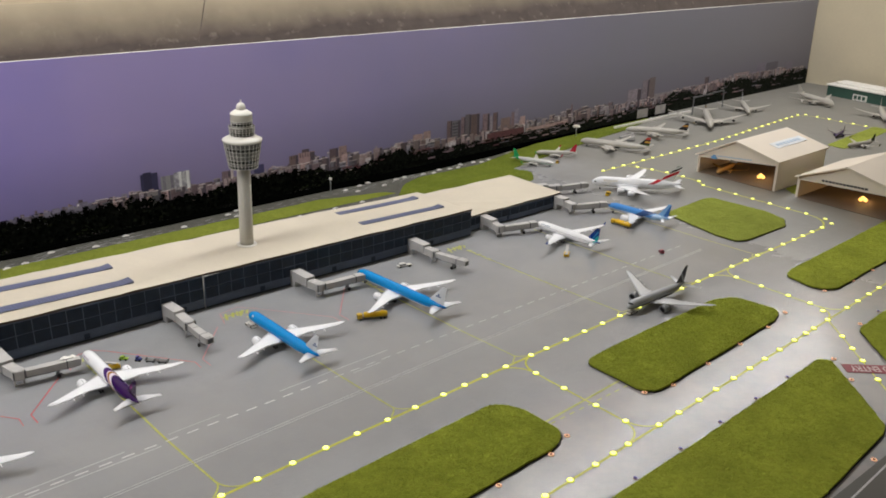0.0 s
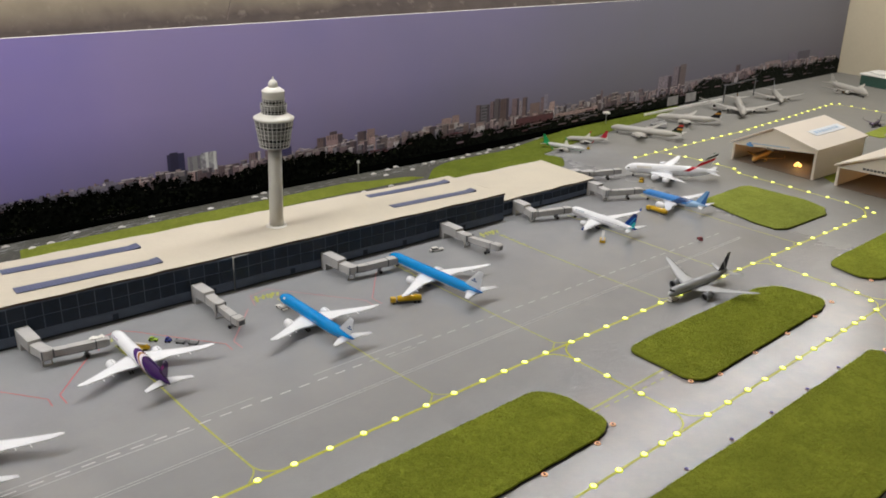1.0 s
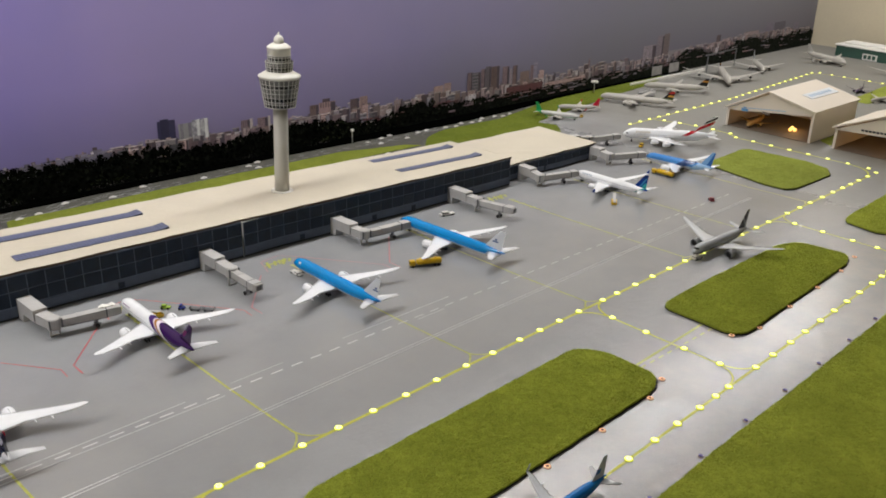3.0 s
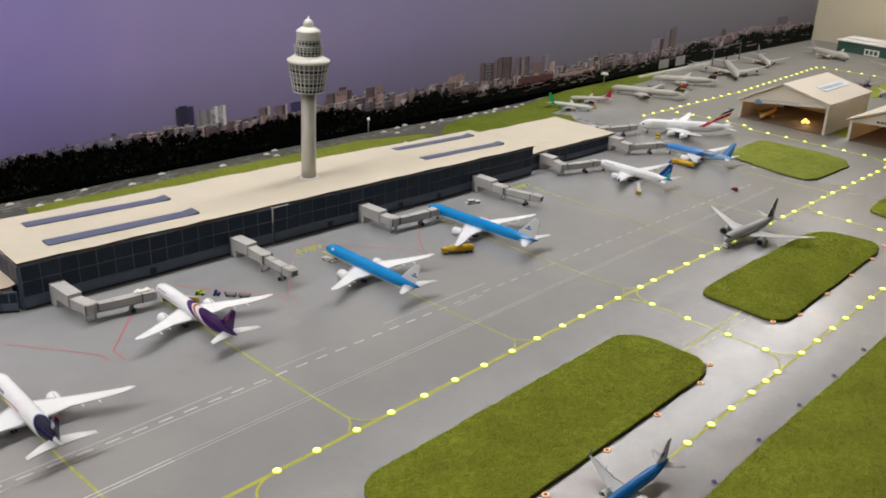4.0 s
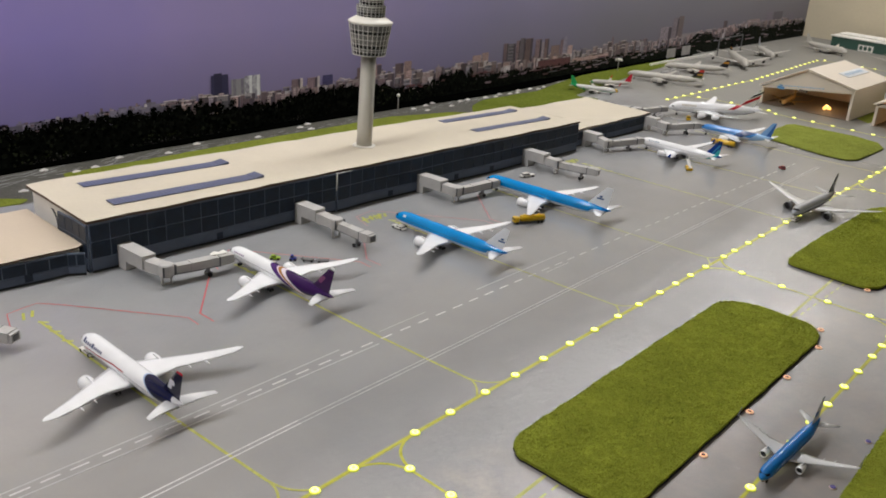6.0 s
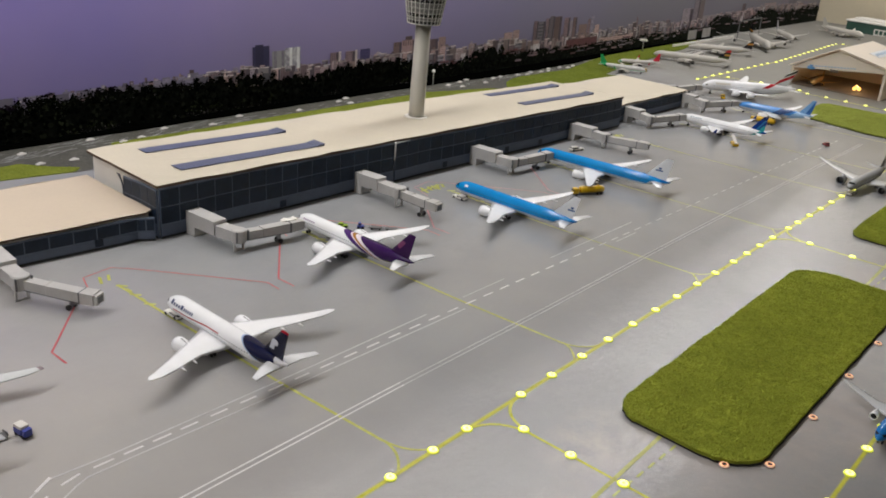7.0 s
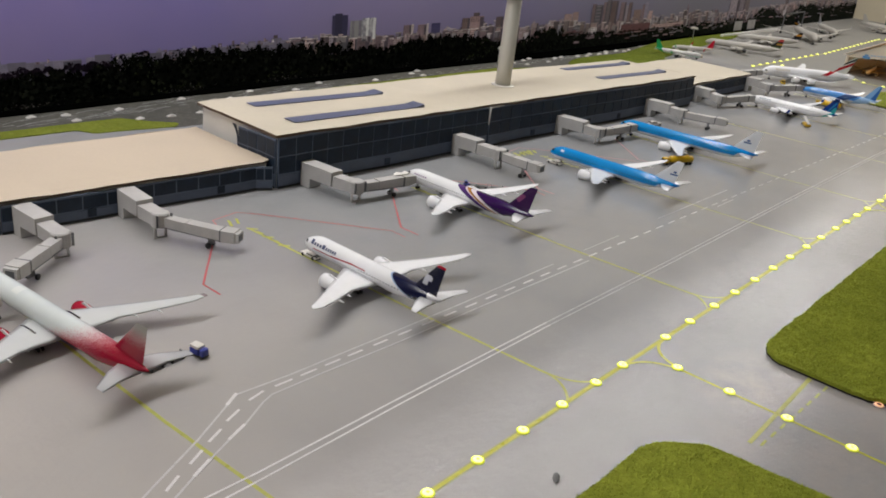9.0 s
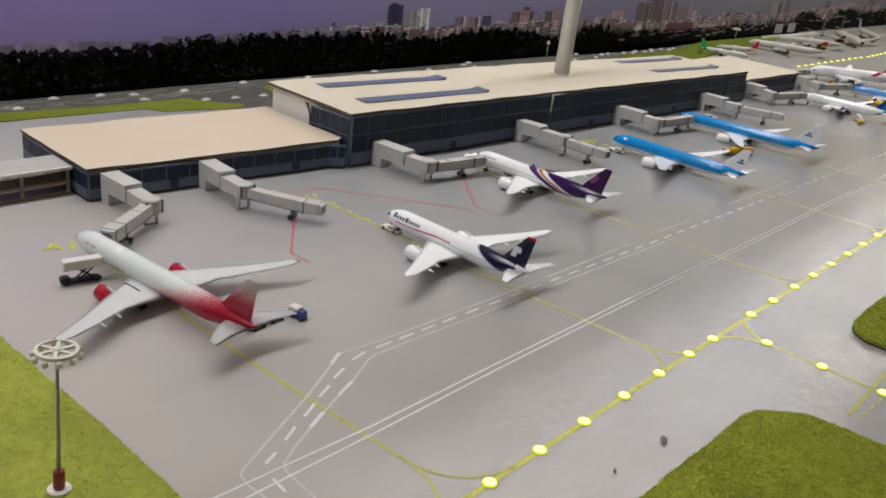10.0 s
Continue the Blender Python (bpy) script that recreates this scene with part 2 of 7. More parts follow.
def tree_print(name="printed_dark_trees", low=(0.0008, 0.0010, 0.0009), high=(0.014, 0.016, 0.012), fleck=(0.028, 0.034, 0.016)):
    """Printed foliage: each leaf clump has its own tone, a few are pale."""
    m, nt, bsdf, vec = blank(name, 0.7)
    bsdf.inputs["Specular IOR Level"].default_value = 0.0
    isl = node(nt, "ShaderNodeNewGeometry").outputs["Random Per Island"]
    a = noise_fac(nt, vec, 150.0, 0.40, 0.70, 6.0, 0.7)
    big = noise_fac(nt, vec, 16.0, 0.40, 0.64, 3.0)
    col = mixed(nt, calc(nt, "MULTIPLY", calc(nt, "POWER", isl, 1.5), calc(nt, "MULTIPLY_ADD", a, 0.6, 0.4)), low, high)
    pale = node(nt, "ShaderNodeMapRange")
    nt.links.new(isl, pale.inputs[0])
    pale.inputs[1].default_value, pale.inputs[2].default_value = 0.80, 1.0
    col = mixed(nt, calc(nt, "MULTIPLY", pale.outputs[0], calc(nt, "MULTIPLY", big, 0.7)), col, fleck)
    sep = node(nt, "ShaderNodeSeparateXYZ")
    nt.links.new(vec, sep.inputs[0])
    far = node(nt, "ShaderNodeMapRange")
    nt.links.new(sep.outputs[0], far.inputs[0])
    far.inputs[1].default_value, far.inputs[2].default_value = 0.85, 1.9
    col = mixed(nt, calc(nt, "MULTIPLY", far.outputs[0], calc(nt, "MULTIPLY_ADD", isl, 0.5, 0.25)), col, (0.042, 0.047, 0.038))
    nt.links.new(col, bsdf.inputs["Base Color"])
    return m


def town_print(name, wall, dark, sx, sz, show=0.85):
    """A printed far facade: rows of windows in faded wall colour, each block a little different."""
    m, nt, bsdf, vec = blank(name, 0.5)
    sep = node(nt, "ShaderNodeSeparateXYZ")
    nt.links.new(vec, sep.inputs[0])
    info = node(nt, "ShaderNodeObjectInfo").outputs["Random"]
    h = calc(nt, "GREATER_THAN", calc(nt, "FRACT", calc(nt, "MULTIPLY_ADD", sep.outputs[0], sx, info)), calc(nt, "MULTIPLY_ADD", info, 0.35, 0.30))
    k = calc(nt, "GREATER_THAN", calc(nt, "FRACT", calc(nt, "MULTIPLY", sep.outputs[2], sz)), 0.4)
    f = calc(nt, "MULTIPLY", calc(nt, "MULTIPLY", h, k), calc(nt, "MULTIPLY_ADD", noise_fac(nt, vec, 230.0, 0.35, 0.6), 0.6 * show, 0.4 * show))
    w = mixed(nt, info, tuple(min(0.9, v * 1.9) for v in wall), tuple(v * 0.40 for v in wall))
    col = mixed(nt, f, w, dark)
    col = mixed(nt, calc(nt, "MULTIPLY", noise_fac(nt, vec, 110.0, 0.35, 0.65, 6.0, 0.7), 0.35), col, tuple(v * 0.4 for v in wall))
    nt.links.new(col, bsdf.inputs["Base Color"])
    return m


def ledge_shade_paint():
    """Beige plaster cove with pale splashes; shade painted in as an uneven brown foot."""
    m, nt, bsdf, vec = blank("shade_painted_plaster", 0.85)
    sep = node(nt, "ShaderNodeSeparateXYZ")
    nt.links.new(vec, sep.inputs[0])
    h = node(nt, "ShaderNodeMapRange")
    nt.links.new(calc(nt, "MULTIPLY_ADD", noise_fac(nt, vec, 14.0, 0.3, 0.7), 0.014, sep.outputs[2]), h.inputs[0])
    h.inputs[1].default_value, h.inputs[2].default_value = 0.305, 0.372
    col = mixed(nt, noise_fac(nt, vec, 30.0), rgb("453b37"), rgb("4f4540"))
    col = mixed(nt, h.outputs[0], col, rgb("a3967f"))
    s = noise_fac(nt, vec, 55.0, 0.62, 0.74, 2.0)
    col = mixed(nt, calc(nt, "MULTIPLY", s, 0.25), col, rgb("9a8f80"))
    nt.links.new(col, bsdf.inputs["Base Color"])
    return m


def road_print():
    m, nt, bsdf, vec = blank("printed_road_sheet", 0.6)
    a = noise_fac(nt, vec, 60.0, 0.35, 0.7, 5.0)
    b = noise_fac(nt, vec, 350.0, 0.5, 0.7, 3.0)
    col = mixed(nt, a, rgb("45443d"), rgb("5a5850"))
    col = mixed(nt, calc(nt, "MULTIPLY", b, 0.5), col, rgb("383a37"))
    c = noise_fac(nt, vec, 240.0, 0.58, 0.66, 4.0, 0.7)
    col = mixed(nt, calc(nt, "MULTIPLY", c, 0.55), col, rgb("8c8b82"))
    nt.links.new(col, bsdf.inputs["Base Color"])
    return m


def roof_strip_print():
    m, nt, bsdf, vec = blank("blue_grid_print", 0.4)
    bt = node(nt, "ShaderNodeTexBrick")
    bt.offset = 0.0
    bt.inputs["Scale"].default_value, bt.inputs["Brick Width"].default_value, bt.inputs["Row Height"].default_value = 1.0, 0.0042, 0.0048
    bt.inputs["Mortar Size"].default_value = 0.0006
    bt.inputs["Color1"].default_value, bt.inputs["Color2"].default_value = (*rgb("464d66"), 1), (*rgb("505772"), 1)
    bt.inputs["Mortar"].default_value = (*rgb("6f7690"), 1)
    nt.links.new(vec, bt.inputs["Vector"])
    nt.links.new(mixed(nt, noise_fac(nt, vec, 80.0), bt.outputs["Color"], rgb("5a6078"), "MIX"), bsdf.inputs["Base Color"])
    return m


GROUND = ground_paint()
GRASS = grass_paint("static_grass_mat", rgb("727f22"), rgb("bcc64c"))
STRIP = grass_paint("dull_green_paper", rgb("67721f"), rgb("8f9840"))
FIELD = grass_paint("olive_green_paper", rgb("566419"), rgb("75802f"))
MAST_LAWN = grass_paint("yellow_green_mat", rgb("8b9730"), rgb("c3cc60"))
LAWN = grass_paint("bright_green_paper", rgb("7c8830"), rgb("a9b352"), 330.0)
BLACK_PRINT = surface("black_print", (0.0009, 0.0010, 0.0009), 0.9)
BLACK_PRINT.node_tree.nodes["Principled BSDF"].inputs["Specular IOR Level"].default_value = 0.0
BLACK = surface("black_card", (0.012, 0.012, 0.012), 0.6)
PINK_CREAM = surface("pinkish_foam_board", rgb("c9baa6"), 0.7, vary=0.05, big=12.0, fine=300.0)
CREAM = surface("cream_foam_board", rgb("c7beac"), 0.7, vary=0.06, big=14.0, fine=300.0)
WHITE_CARD = surface("white_foam_board", rgb("e8e6e0"), 0.7, vary=0.05)
BROWN_EDGE = surface("worn_card_edge", rgb("5c4c3f"), 0.8, vary=0.3, fine=900.0)
FRAME_CARD = surface("grey_printed_card", rgb("626d80"), 0.45, vary=0.15)
GLASS_PRINT = surface("dark_printed_glazing", rgb("1e2c3d"), 0.42, vary=0.35, big=90.0, wander=0.35)
GLASS_PRINT.node_tree.nodes["Principled BSDF"].inputs["Specular IOR Level"].default_value = 0.3
BAND_PRINT = surface("blue_grey_printed_band", rgb("566175"), 0.5, vary=0.16, big=60.0)
GREY_CARD = surface("grey_bridge_card", rgb("b8b6b4"), 0.5, vary=0.1, big=70.0, fine=900.0)
DARK_CARD = surface("dark_grey_card", rgb("646567"), 0.5, vary=0.2)
ROOF_STRIP = roof_strip_print()
YELLOW_LINE = surface("yellow_marking_paint", rgb("c6c63e"), 0.32, vary=0.16, big=140.0, fine=900.0)
PALE_YELLOW = surface("faded_yellow_paint", rgb("b0b25c"), 0.32, vary=0.12, big=140.0)
WHITE_LINE = surface("white_marking_paint", rgb("dcdadb"), 0.35, vary=0.12, big=160.0)
FAINT_WHITE = surface("thin_white_paint", rgb("c2c1c3"), 0.32, vary=0.1, big=160.0)
FAINT_RED = surface("thin_red_paint", rgb("b4757a"), 0.35, vary=0.15, big=160.0)
RED_LINE = surface("red_marking_paint", rgb("c05c62"), 0.35, vary=0.15, big=160.0)
for paint in (YELLOW_LINE, PALE_YELLOW, WHITE_LINE, FAINT_WHITE, RED_LINE):
    paint.node_tree.nodes["Principled BSDF"].inputs["Specular IOR Level"].default_value = 0.36
LAMP_GLOW = glow("yellow_lamp_lens", (1.0, 1.0, 0.26), 2.1)
LAMP_HEART = glow("lime_lamp_heart", (0.75, 0.95, 0.14), 0.85)
LAMP_RIM = glow("lime_lamp_rim", (0.70, 0.76, 0.07), 0.62)
SPRAY_YELLOW = surface("thin_sprayed_yellow", rgb("b7b855"), 0.34, vary=0.30, big=120.0)
SPRAY_HALO = surface("yellow_overspray", rgb("a4a275"), 0.36, vary=0.12, big=120.0)
RING_ORANGE = glow("orange_ring_lens", rgb("ffbf94"), 0.75)
RING_DARK = surface("dark_brown_ring_heart", rgb("3a2420"), 0.4)
RING_BLUE = surface("violet_ring", rgb("6a62a8"), 0.4)
WARM_GLOW = glow("warm_bulb", (1.0, 0.56, 0.14), 2.2)
SKY = sky_print()
TREES = tree_print()
HAZY_TREES = tree_print("printed_hazy_trees", (0.007, 0.005, 0.009), (0.028, 0.020, 0.033), (0.052, 0.038, 0.047))
ROAD = road_print()
PLASTER = surface("cream_plaster", rgb("cfc4ab"), 0.85, vary=0.05, big=5.0, fine=160.0, bump=0.00012)
GREY_PLASTER = surface("speckled_plaster", rgb("d6cab5"), 0.85, vary=0.06, big=6.0, fine=90.0, bump=0.0003)
LEDGE_SHADE = ledge_shade_paint()
PAINT_WHITE = surface("white_tower_plastic", rgb("dedbd2"), 0.35, vary=0.04)
TOWER_GREY = surface("pale_grey_plastic", rgb("bdbab0"), 0.4, vary=0.05)
RUBBER = surface("black_rubber", (0.015, 0.015, 0.016), 0.6)
MAST_GREY = surface("grey_mast_paint", rgb("a3a2a0"), 0.45)
STEEL = surface("grey_metal", rgb("8d8d90"), 0.35, 0.7)
DARK = surface("dark_intake", (0.02, 0.02, 0.024), 0.4)
TRUCK_YELLOW = surface("yellow_truck_paint", rgb("dbb012"), 0.35, coat=0.3)
TRUCK_WHITE = surface("white_truck_paint", rgb("dedbd6"), 0.35, coat=0.3)
TRUCK_BLUE = surface("blue_truck_paint", rgb("34409a"), 0.35, coat=0.3)
TRUCK_RED = surface("dark_red_paint", rgb("8c2433"), 0.35, coat=0.3)
TRUCK_GREEN = surface("lime_cart_paint", rgb("93b52c"), 0.4)
GREEN_WALL = surface("dark_green_panel", rgb("37574c"), 0.5, vary=0.12)
WOOD = surface("warm_brown_floor", rgb("8d6f4c"), 0.6, vary=0.15)


# ---- mesh helpers ----
def mesh(name, verts, faces, mats, smooth=False, index=None):
    me = bpy.data.meshes.new(name)
    me.from_pydata([tuple(v) for v in verts], [], faces)
    for m in (mats if isinstance(mats, (list, tuple)) else [mats]):
        me.materials.append(m)
    if index:
        me.polygons.foreach_set("material_index", index)
    if smooth:
        me.polygons.foreach_set("use_smooth", [True] * len(me.polygons))
    me.update()
    return me


def part(name, geo, material, parent=None, label="", smooth=False, m=None):
    ob = new(name, mesh(name, geo[0], geo[1], material, smooth))
    if parent is not None:
        ob.parent = parent
    if m is not None:
        ob.matrix_local = m
    if label:
        tagged(ob, label)
    return ob


def thing(name, m, label, category, group="", kind=""):
    ob = new(name)
    ob.empty_display_size = 0.01
    ob.matrix_world = m
    return tagged(ob, label, category, group, kind)


def join(*geos):
    verts, faces = [], []
    for v, f in geos:
        n = len(verts)
        verts += [tuple(p) for p in v]
        faces += [tuple(i + n for i in q) for q in f]
    return verts, faces


def moved(geo, m):
    return [tuple(m @ Vector(p)) for p in geo[0]], geo[1]


def box(x0, x1, y0, y1, z0, z1, bevel=0.0):
    """A box with its edges chamfered by bevel."""
    if bevel <= 0:
        v = [(x, y, z) for z in (z0, z1) for y in (y0, y1) for x in (x0, x1)]
        return v, [(0, 2, 3, 1), (4, 5, 7, 6), (0, 1, 5, 4), (2, 6, 7, 3), (0, 4, 6, 2), (1, 3, 7, 5)]
    b = min(bevel, (x1 - x0) / 2.01, (y1 - y0) / 2.01, (z1 - z0) / 2.01)

    def ring(i, z):
        return [(x0 + i + b, y0 + i, z), (x1 - i - b, y0 + i, z), (x1 - i, y0 + i + b, z), (x1 - i, y1 - i - b, z),
                (x1 - i - b, y1 - i, z), (x0 + i + b, y1 - i, z), (x0 + i, y1 - i - b, z), (x0 + i, y0 + i + b, z)]
    c = b * 0.7
    return loft([ring(c * 0.6, z0), ring(0, z0 + c), ring(0, z1 - c), ring(c * 0.6, z1)])


def loft(rings, caps=True):
    n = len(rings[0])
    verts = [p for r in rings for p in r]
    faces = []
    for i in range(len(rings) - 1):
        for j in range(n):
            k = (j + 1) % n
            faces.append((i * n + j, i * n + k, (i + 1) * n + k, (i + 1) * n + j))
    if caps:
        faces.append(tuple(reversed(range(n))))
        faces.append(tuple((len(rings) - 1) * n + j for j in range(n)))
    return verts, faces


def lathe(profile, n=24, axis="z", at=(0, 0, 0), caps=True):
    """Turns (radius, height) pairs round an axis."""
    rings = []
    for r, h in profile:
        ring = []
        for j in range(n):
            a = 2 * math.pi * j / n
            c, s = max(r, 1e-6) * math.cos(a), max(r, 1e-6) * math.sin(a)
            p = (c, s, h) if axis == "z" else (s, h, c)
            ring.append((p[0] + at[0], p[1] + at[1], p[2] + at[2]))
        rings.append(ring)
    return loft(rings, caps)


def prism(outline, z0, z1):
    """An upright plate from an outline that runs anticlockwise; heights may be given point by point."""
    top = z1 if isinstance(z1, (list, tuple)) else [z1] * len(outline)
    return loft([[(x, y, z0) for x, y in outline], [(x, y, h) for (x, y), h in zip(outline, top)]])


def ribbon(points, width, z=0.0003):
    """A painted line along points on the ground; z only ranks crossing lines."""
    z, rise = z * 0.3, 0.00004
    left, right = [], []
    for i, (x, y) in enumerate(points):
        a = Vector(points[max(0, i - 1)])
        b = Vector(points[min(len(points) - 1, i + 1)])
        d = (b - a).normalized()
        n = Vector((-d.y, d.x)) * width / 2
        left.append((x + n.x, y + n.y))
        right.append((x - n.x, y - n.y))
    rings = [[(*l, z), (*r, z), (*r, z + rise), (*l, z + rise)] for l, r in zip(left, right)]
    return loft(rings)


def rounded(outline, radius, steps=5):
    """Rounds the corners of an outline."""
    out, n = [], len(outline)
    for i in range(n):
        p, a, b = Vector(outline[i]), Vector(outline[i - 1]), Vector(outline[(i + 1) % n])
        da, db = (a - p), (b - p)
        r = min(radius, da.length * 0.45, db.length * 0.45)
        s, e = p + da.normalized() * r, p + db.normalized() * r
        for k in range(steps + 1):
            t = k / steps
            q = s * (1 - t) ** 2 + p * 2 * t * (1 - t) + e * t * t
            out.append((q.x, q.y))
    return out


def steps_of(a, b, n):
    return [a + (b - a) * i / (n - 1) for i in range(n)]


def inside(x, y, outline):
    hit, n = False, len(outline)
    for i in range(n):
        (x1, y1), (x2, y2) = outline[i], outline[i - 1]
        if (y1 > y) != (y2 > y) and x < (x2 - x1) * (y - y1) / (y2 - y1) + x1:
            hit = not hit
    return hit


# ---- the room and the layout board ----
def structure(name, geo, material, label, category):
    return tagged(part(name, geo, material), label, category, kind="structure")


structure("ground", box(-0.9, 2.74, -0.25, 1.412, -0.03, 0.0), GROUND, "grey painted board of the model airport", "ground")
structure("floor", box(-2.6, 2.9, -2.2, 1.7, -0.85, -0.8), WOOD, "brown floor of the room", "floor")
structure("table_frame", box(-0.88, 2.72, -0.22, 1.40, -0.8, -0.0305), WHITE_CARD, "pale closed base under the layout board", "table base")
structure("wall_north", box(-2.6, 2.74, 1.54, 1.62, -0.8, 1.7), GREY_PLASTER, "speckled plaster wall behind the backdrop board", "wall")
# cove added to carry the painted band of shade behind the board
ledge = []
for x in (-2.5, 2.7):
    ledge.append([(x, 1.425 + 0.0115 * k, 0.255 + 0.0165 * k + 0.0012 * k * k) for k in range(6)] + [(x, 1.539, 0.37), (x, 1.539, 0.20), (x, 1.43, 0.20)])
structure("trim", loft(ledge), LEDGE_SHADE, "added beige cove behind the backdrop board, dark with painted-in shade below", "ledge")
# the crack in the plaster, built as a thin raised strip
crack = [[(0.683 + 0.0123 * (k - 2) + dx, 1.425 + 0.0115 * k + dy - 0.0004, 0.255 + 0.0165 * k + 0.0012 * k * k + 0.0002) for dx, dy in ((-0.0011, 0), (0.0011, 0), (0.0, -0.0006))] for k in (2, 2.5, 3, 3.5, 4, 4.5, 5)]
structure("trim", loft(crack), surface("dark_crack", rgb("5f544c"), 0.8), "thin dark crack running up the plaster cove", "cable")
structure("wall_east", box(2.74, 2.82, -2.2, 1.62, -0.8, 1.7), PLASTER, "cream plaster wall at the end of the layout", "wall")
structure("wall_west", box(-2.68, -2.6, -2.2, 1.62, -0.8, 1.7), PLASTER, "cream plaster wall", "wall")
structure("wall_south", box(-2.6, 2.74, -2.28, -2.2, -0.8, 1.7), PLASTER, "cream plaster wall", "wall")
structure("ceiling", box(-2.68, 2.82, -2.28, 1.62, 1.7, 1.75), PLASTER, "plain cream ceiling", "ceiling")


# ---- the printed backdrop board ----
BACK_Y = 1.412
rng = random.Random(4)


def back_board():
    y0, y1 = BACK_Y, BACK_Y + 0.006
    v = [(-0.9, y0, -0.002), (2.735, y0, -0.002), (2.735, y1, -0.002), (-0.9, y1, -0.002),
         (-0.9, y0, 0.313), (2.735, y0, 0.2585), (2.735, y1, 0.2585), (-0.9, y1, 0.313)]
    f = [(0, 1, 5, 4), (2, 3, 7, 6), (4, 5, 6, 7), (0, 3, 2, 1), (0, 4, 7, 3), (1, 2, 6, 5)]
    ob = new("backdrop", mesh("backdrop", v, f, [SKY, WHITE_CARD], index=[0, 1, 1, 1, 1, 1]))
    return tagged(ob, "printed backdrop board with a violet sky and a city skyline", "backdrop", kind="structure")


BACKDROP = back_board()


def plate(x0, x1, z0, z1, lift):
    y = BACK_Y - lift
    return box(x0, x1, y - 0.0002, y, z0, z1)


def along(keys, x):
    """Straight-line reading of (x, value) keys."""
    for (a, ha), (b, hb) in zip(keys, keys[1:]):
        if x <= b:
            return ha + (hb - ha) * (x - a) / (b - a)
    return keys[-1][1]


TREE_TOPS = [(-0.9, 0.043), (0.14, 0.044), (0.20, 0.047), (0.21, 0.051), (0.235, 0.052), (0.46, 0.053), (0.50, 0.050), (0.54, 0.047), (0.59, 0.043), (0.64, 0.041), (0.70, 0.048), (0.81, 0.049), (0.875, 0.043), (0.94, 0.031),
             (1.0, 0.032), (1.04, 0.044), (1.09, 0.048), (1.14, 0.036), (1.19, 0.036), (1.25, 0.031), (1.4, 0.030), (1.55, 0.029), (1.62, 0.032), (1.70, 0.037), (1.75, 0.029), (1.85, 0.035), (1.93, 0.033), (1.99, 0.038), (2.02, 0.056), (2.10, 0.054), (2.125, 0.036), (2.22, 0.036), (2.26, 0.054), (2.36, 0.058), (2.45, 0.048), (2.74, 0.054)]
TOWN_TOPS = [(-0.9, 0.054), (0.24, 0.056), (0.45, 0.062), (0.53, 0.064), (0.65, 0.060), (0.75, 0.054), (0.80, 0.060), (0.85, 0.063), (0.90, 0.063), (0.93, 0.067), (0.97, 0.057), (1.06, 0.057), (1.11, 0.062), (1.15, 0.066), (1.2, 0.053),
             (1.27, 0.052), (1.37, 0.056), (1.46, 0.058), (1.5, 0.054), (1.6, 0.060), (1.68, 0.063), (1.8, 0.054), (2.0, 0.058), (2.1, 0.060), (2.3, 0.068), (2.55, 0.066), (2.64, 0.056), (2.74, 0.056)]


def tree_height(x):
    return along(TREE_TOPS, x)


def clump(verts, faces, r, x, y, z, size):
    """One leaf clump: a small ragged flat blob."""
    base, n = len(verts), r.choice((5, 6, 7))
    for j in range(n):
        a, q = 2 * math.pi * j / n, size * r.uniform(0.55, 1.25)
        verts.append((x + q * math.cos(a), y, z + q * math.sin(a)))
    faces.append(tuple(range(base, base + n)))


def crown(verts, faces, r, x, y, z, w, h, count, size):
    """One printed crown: many clumps, thinning out towards an uneven edge."""
    lean = r.uniform(-0.25, 0.25)
    for k in range(count):
        a, q = r.uniform(0, 6.283), r.random() ** 0.7
        dz = h * q * math.sin(a)
        clump(verts, faces, r, x + w * q * math.cos(a) * (1.0 - 0.3 * dz / h) + lean * dz, y - r.uniform(0.0, 0.0005), z + dz, size * r.uniform(0.5, 1.2) * (1.25 - 0.6 * q))


def tree_line(step, size, lift, drop, seed, x0=-0.9, x1=2.72, band=0.0, count=62, blob=0.0018):
    """A ragged printed tree edge: single crowns with gaps, over a solid band that ends band metres below the tops."""
    r = random.Random(seed)
    verts, faces, i = [], [], 0
    y = BACK_Y - lift
    x = x0
    while band and x < x1 + 0.014:
        verts += [(x, y, -0.001), (x, y, max(0.008, tree_height(x) - band + r.uniform(-0.0015, 0.0015)))]
        if i:
            faces.append((2 * i - 2, 2 * i, 2 * i + 1, 2 * i - 1))
        x += 0.008
        i += 1
    x = x0
    while x < x1:
        tall = r.random() < 0.35
        h = size * r.uniform(0.55, 0.95) * (1.35 if tall else 1.0)
        w = step * r.uniform(0.45, 0.85) * (0.7 if tall else 1.0)
        z = tree_height(x) - drop - h + r.uniform(-0.75, 0.3) * size
        crown(verts, faces, r, x, y - 0.0001, z, w, h, count, blob)
        crown(verts, faces, r, x + r.uniform(-1, 1) * w, y - 0.0001, z - h * 0.8, w * 1.4, h * 0.8, count // 2, blob * 1.6)
        x += step * r.uniform(0.45, 1.0)
    return verts, faces


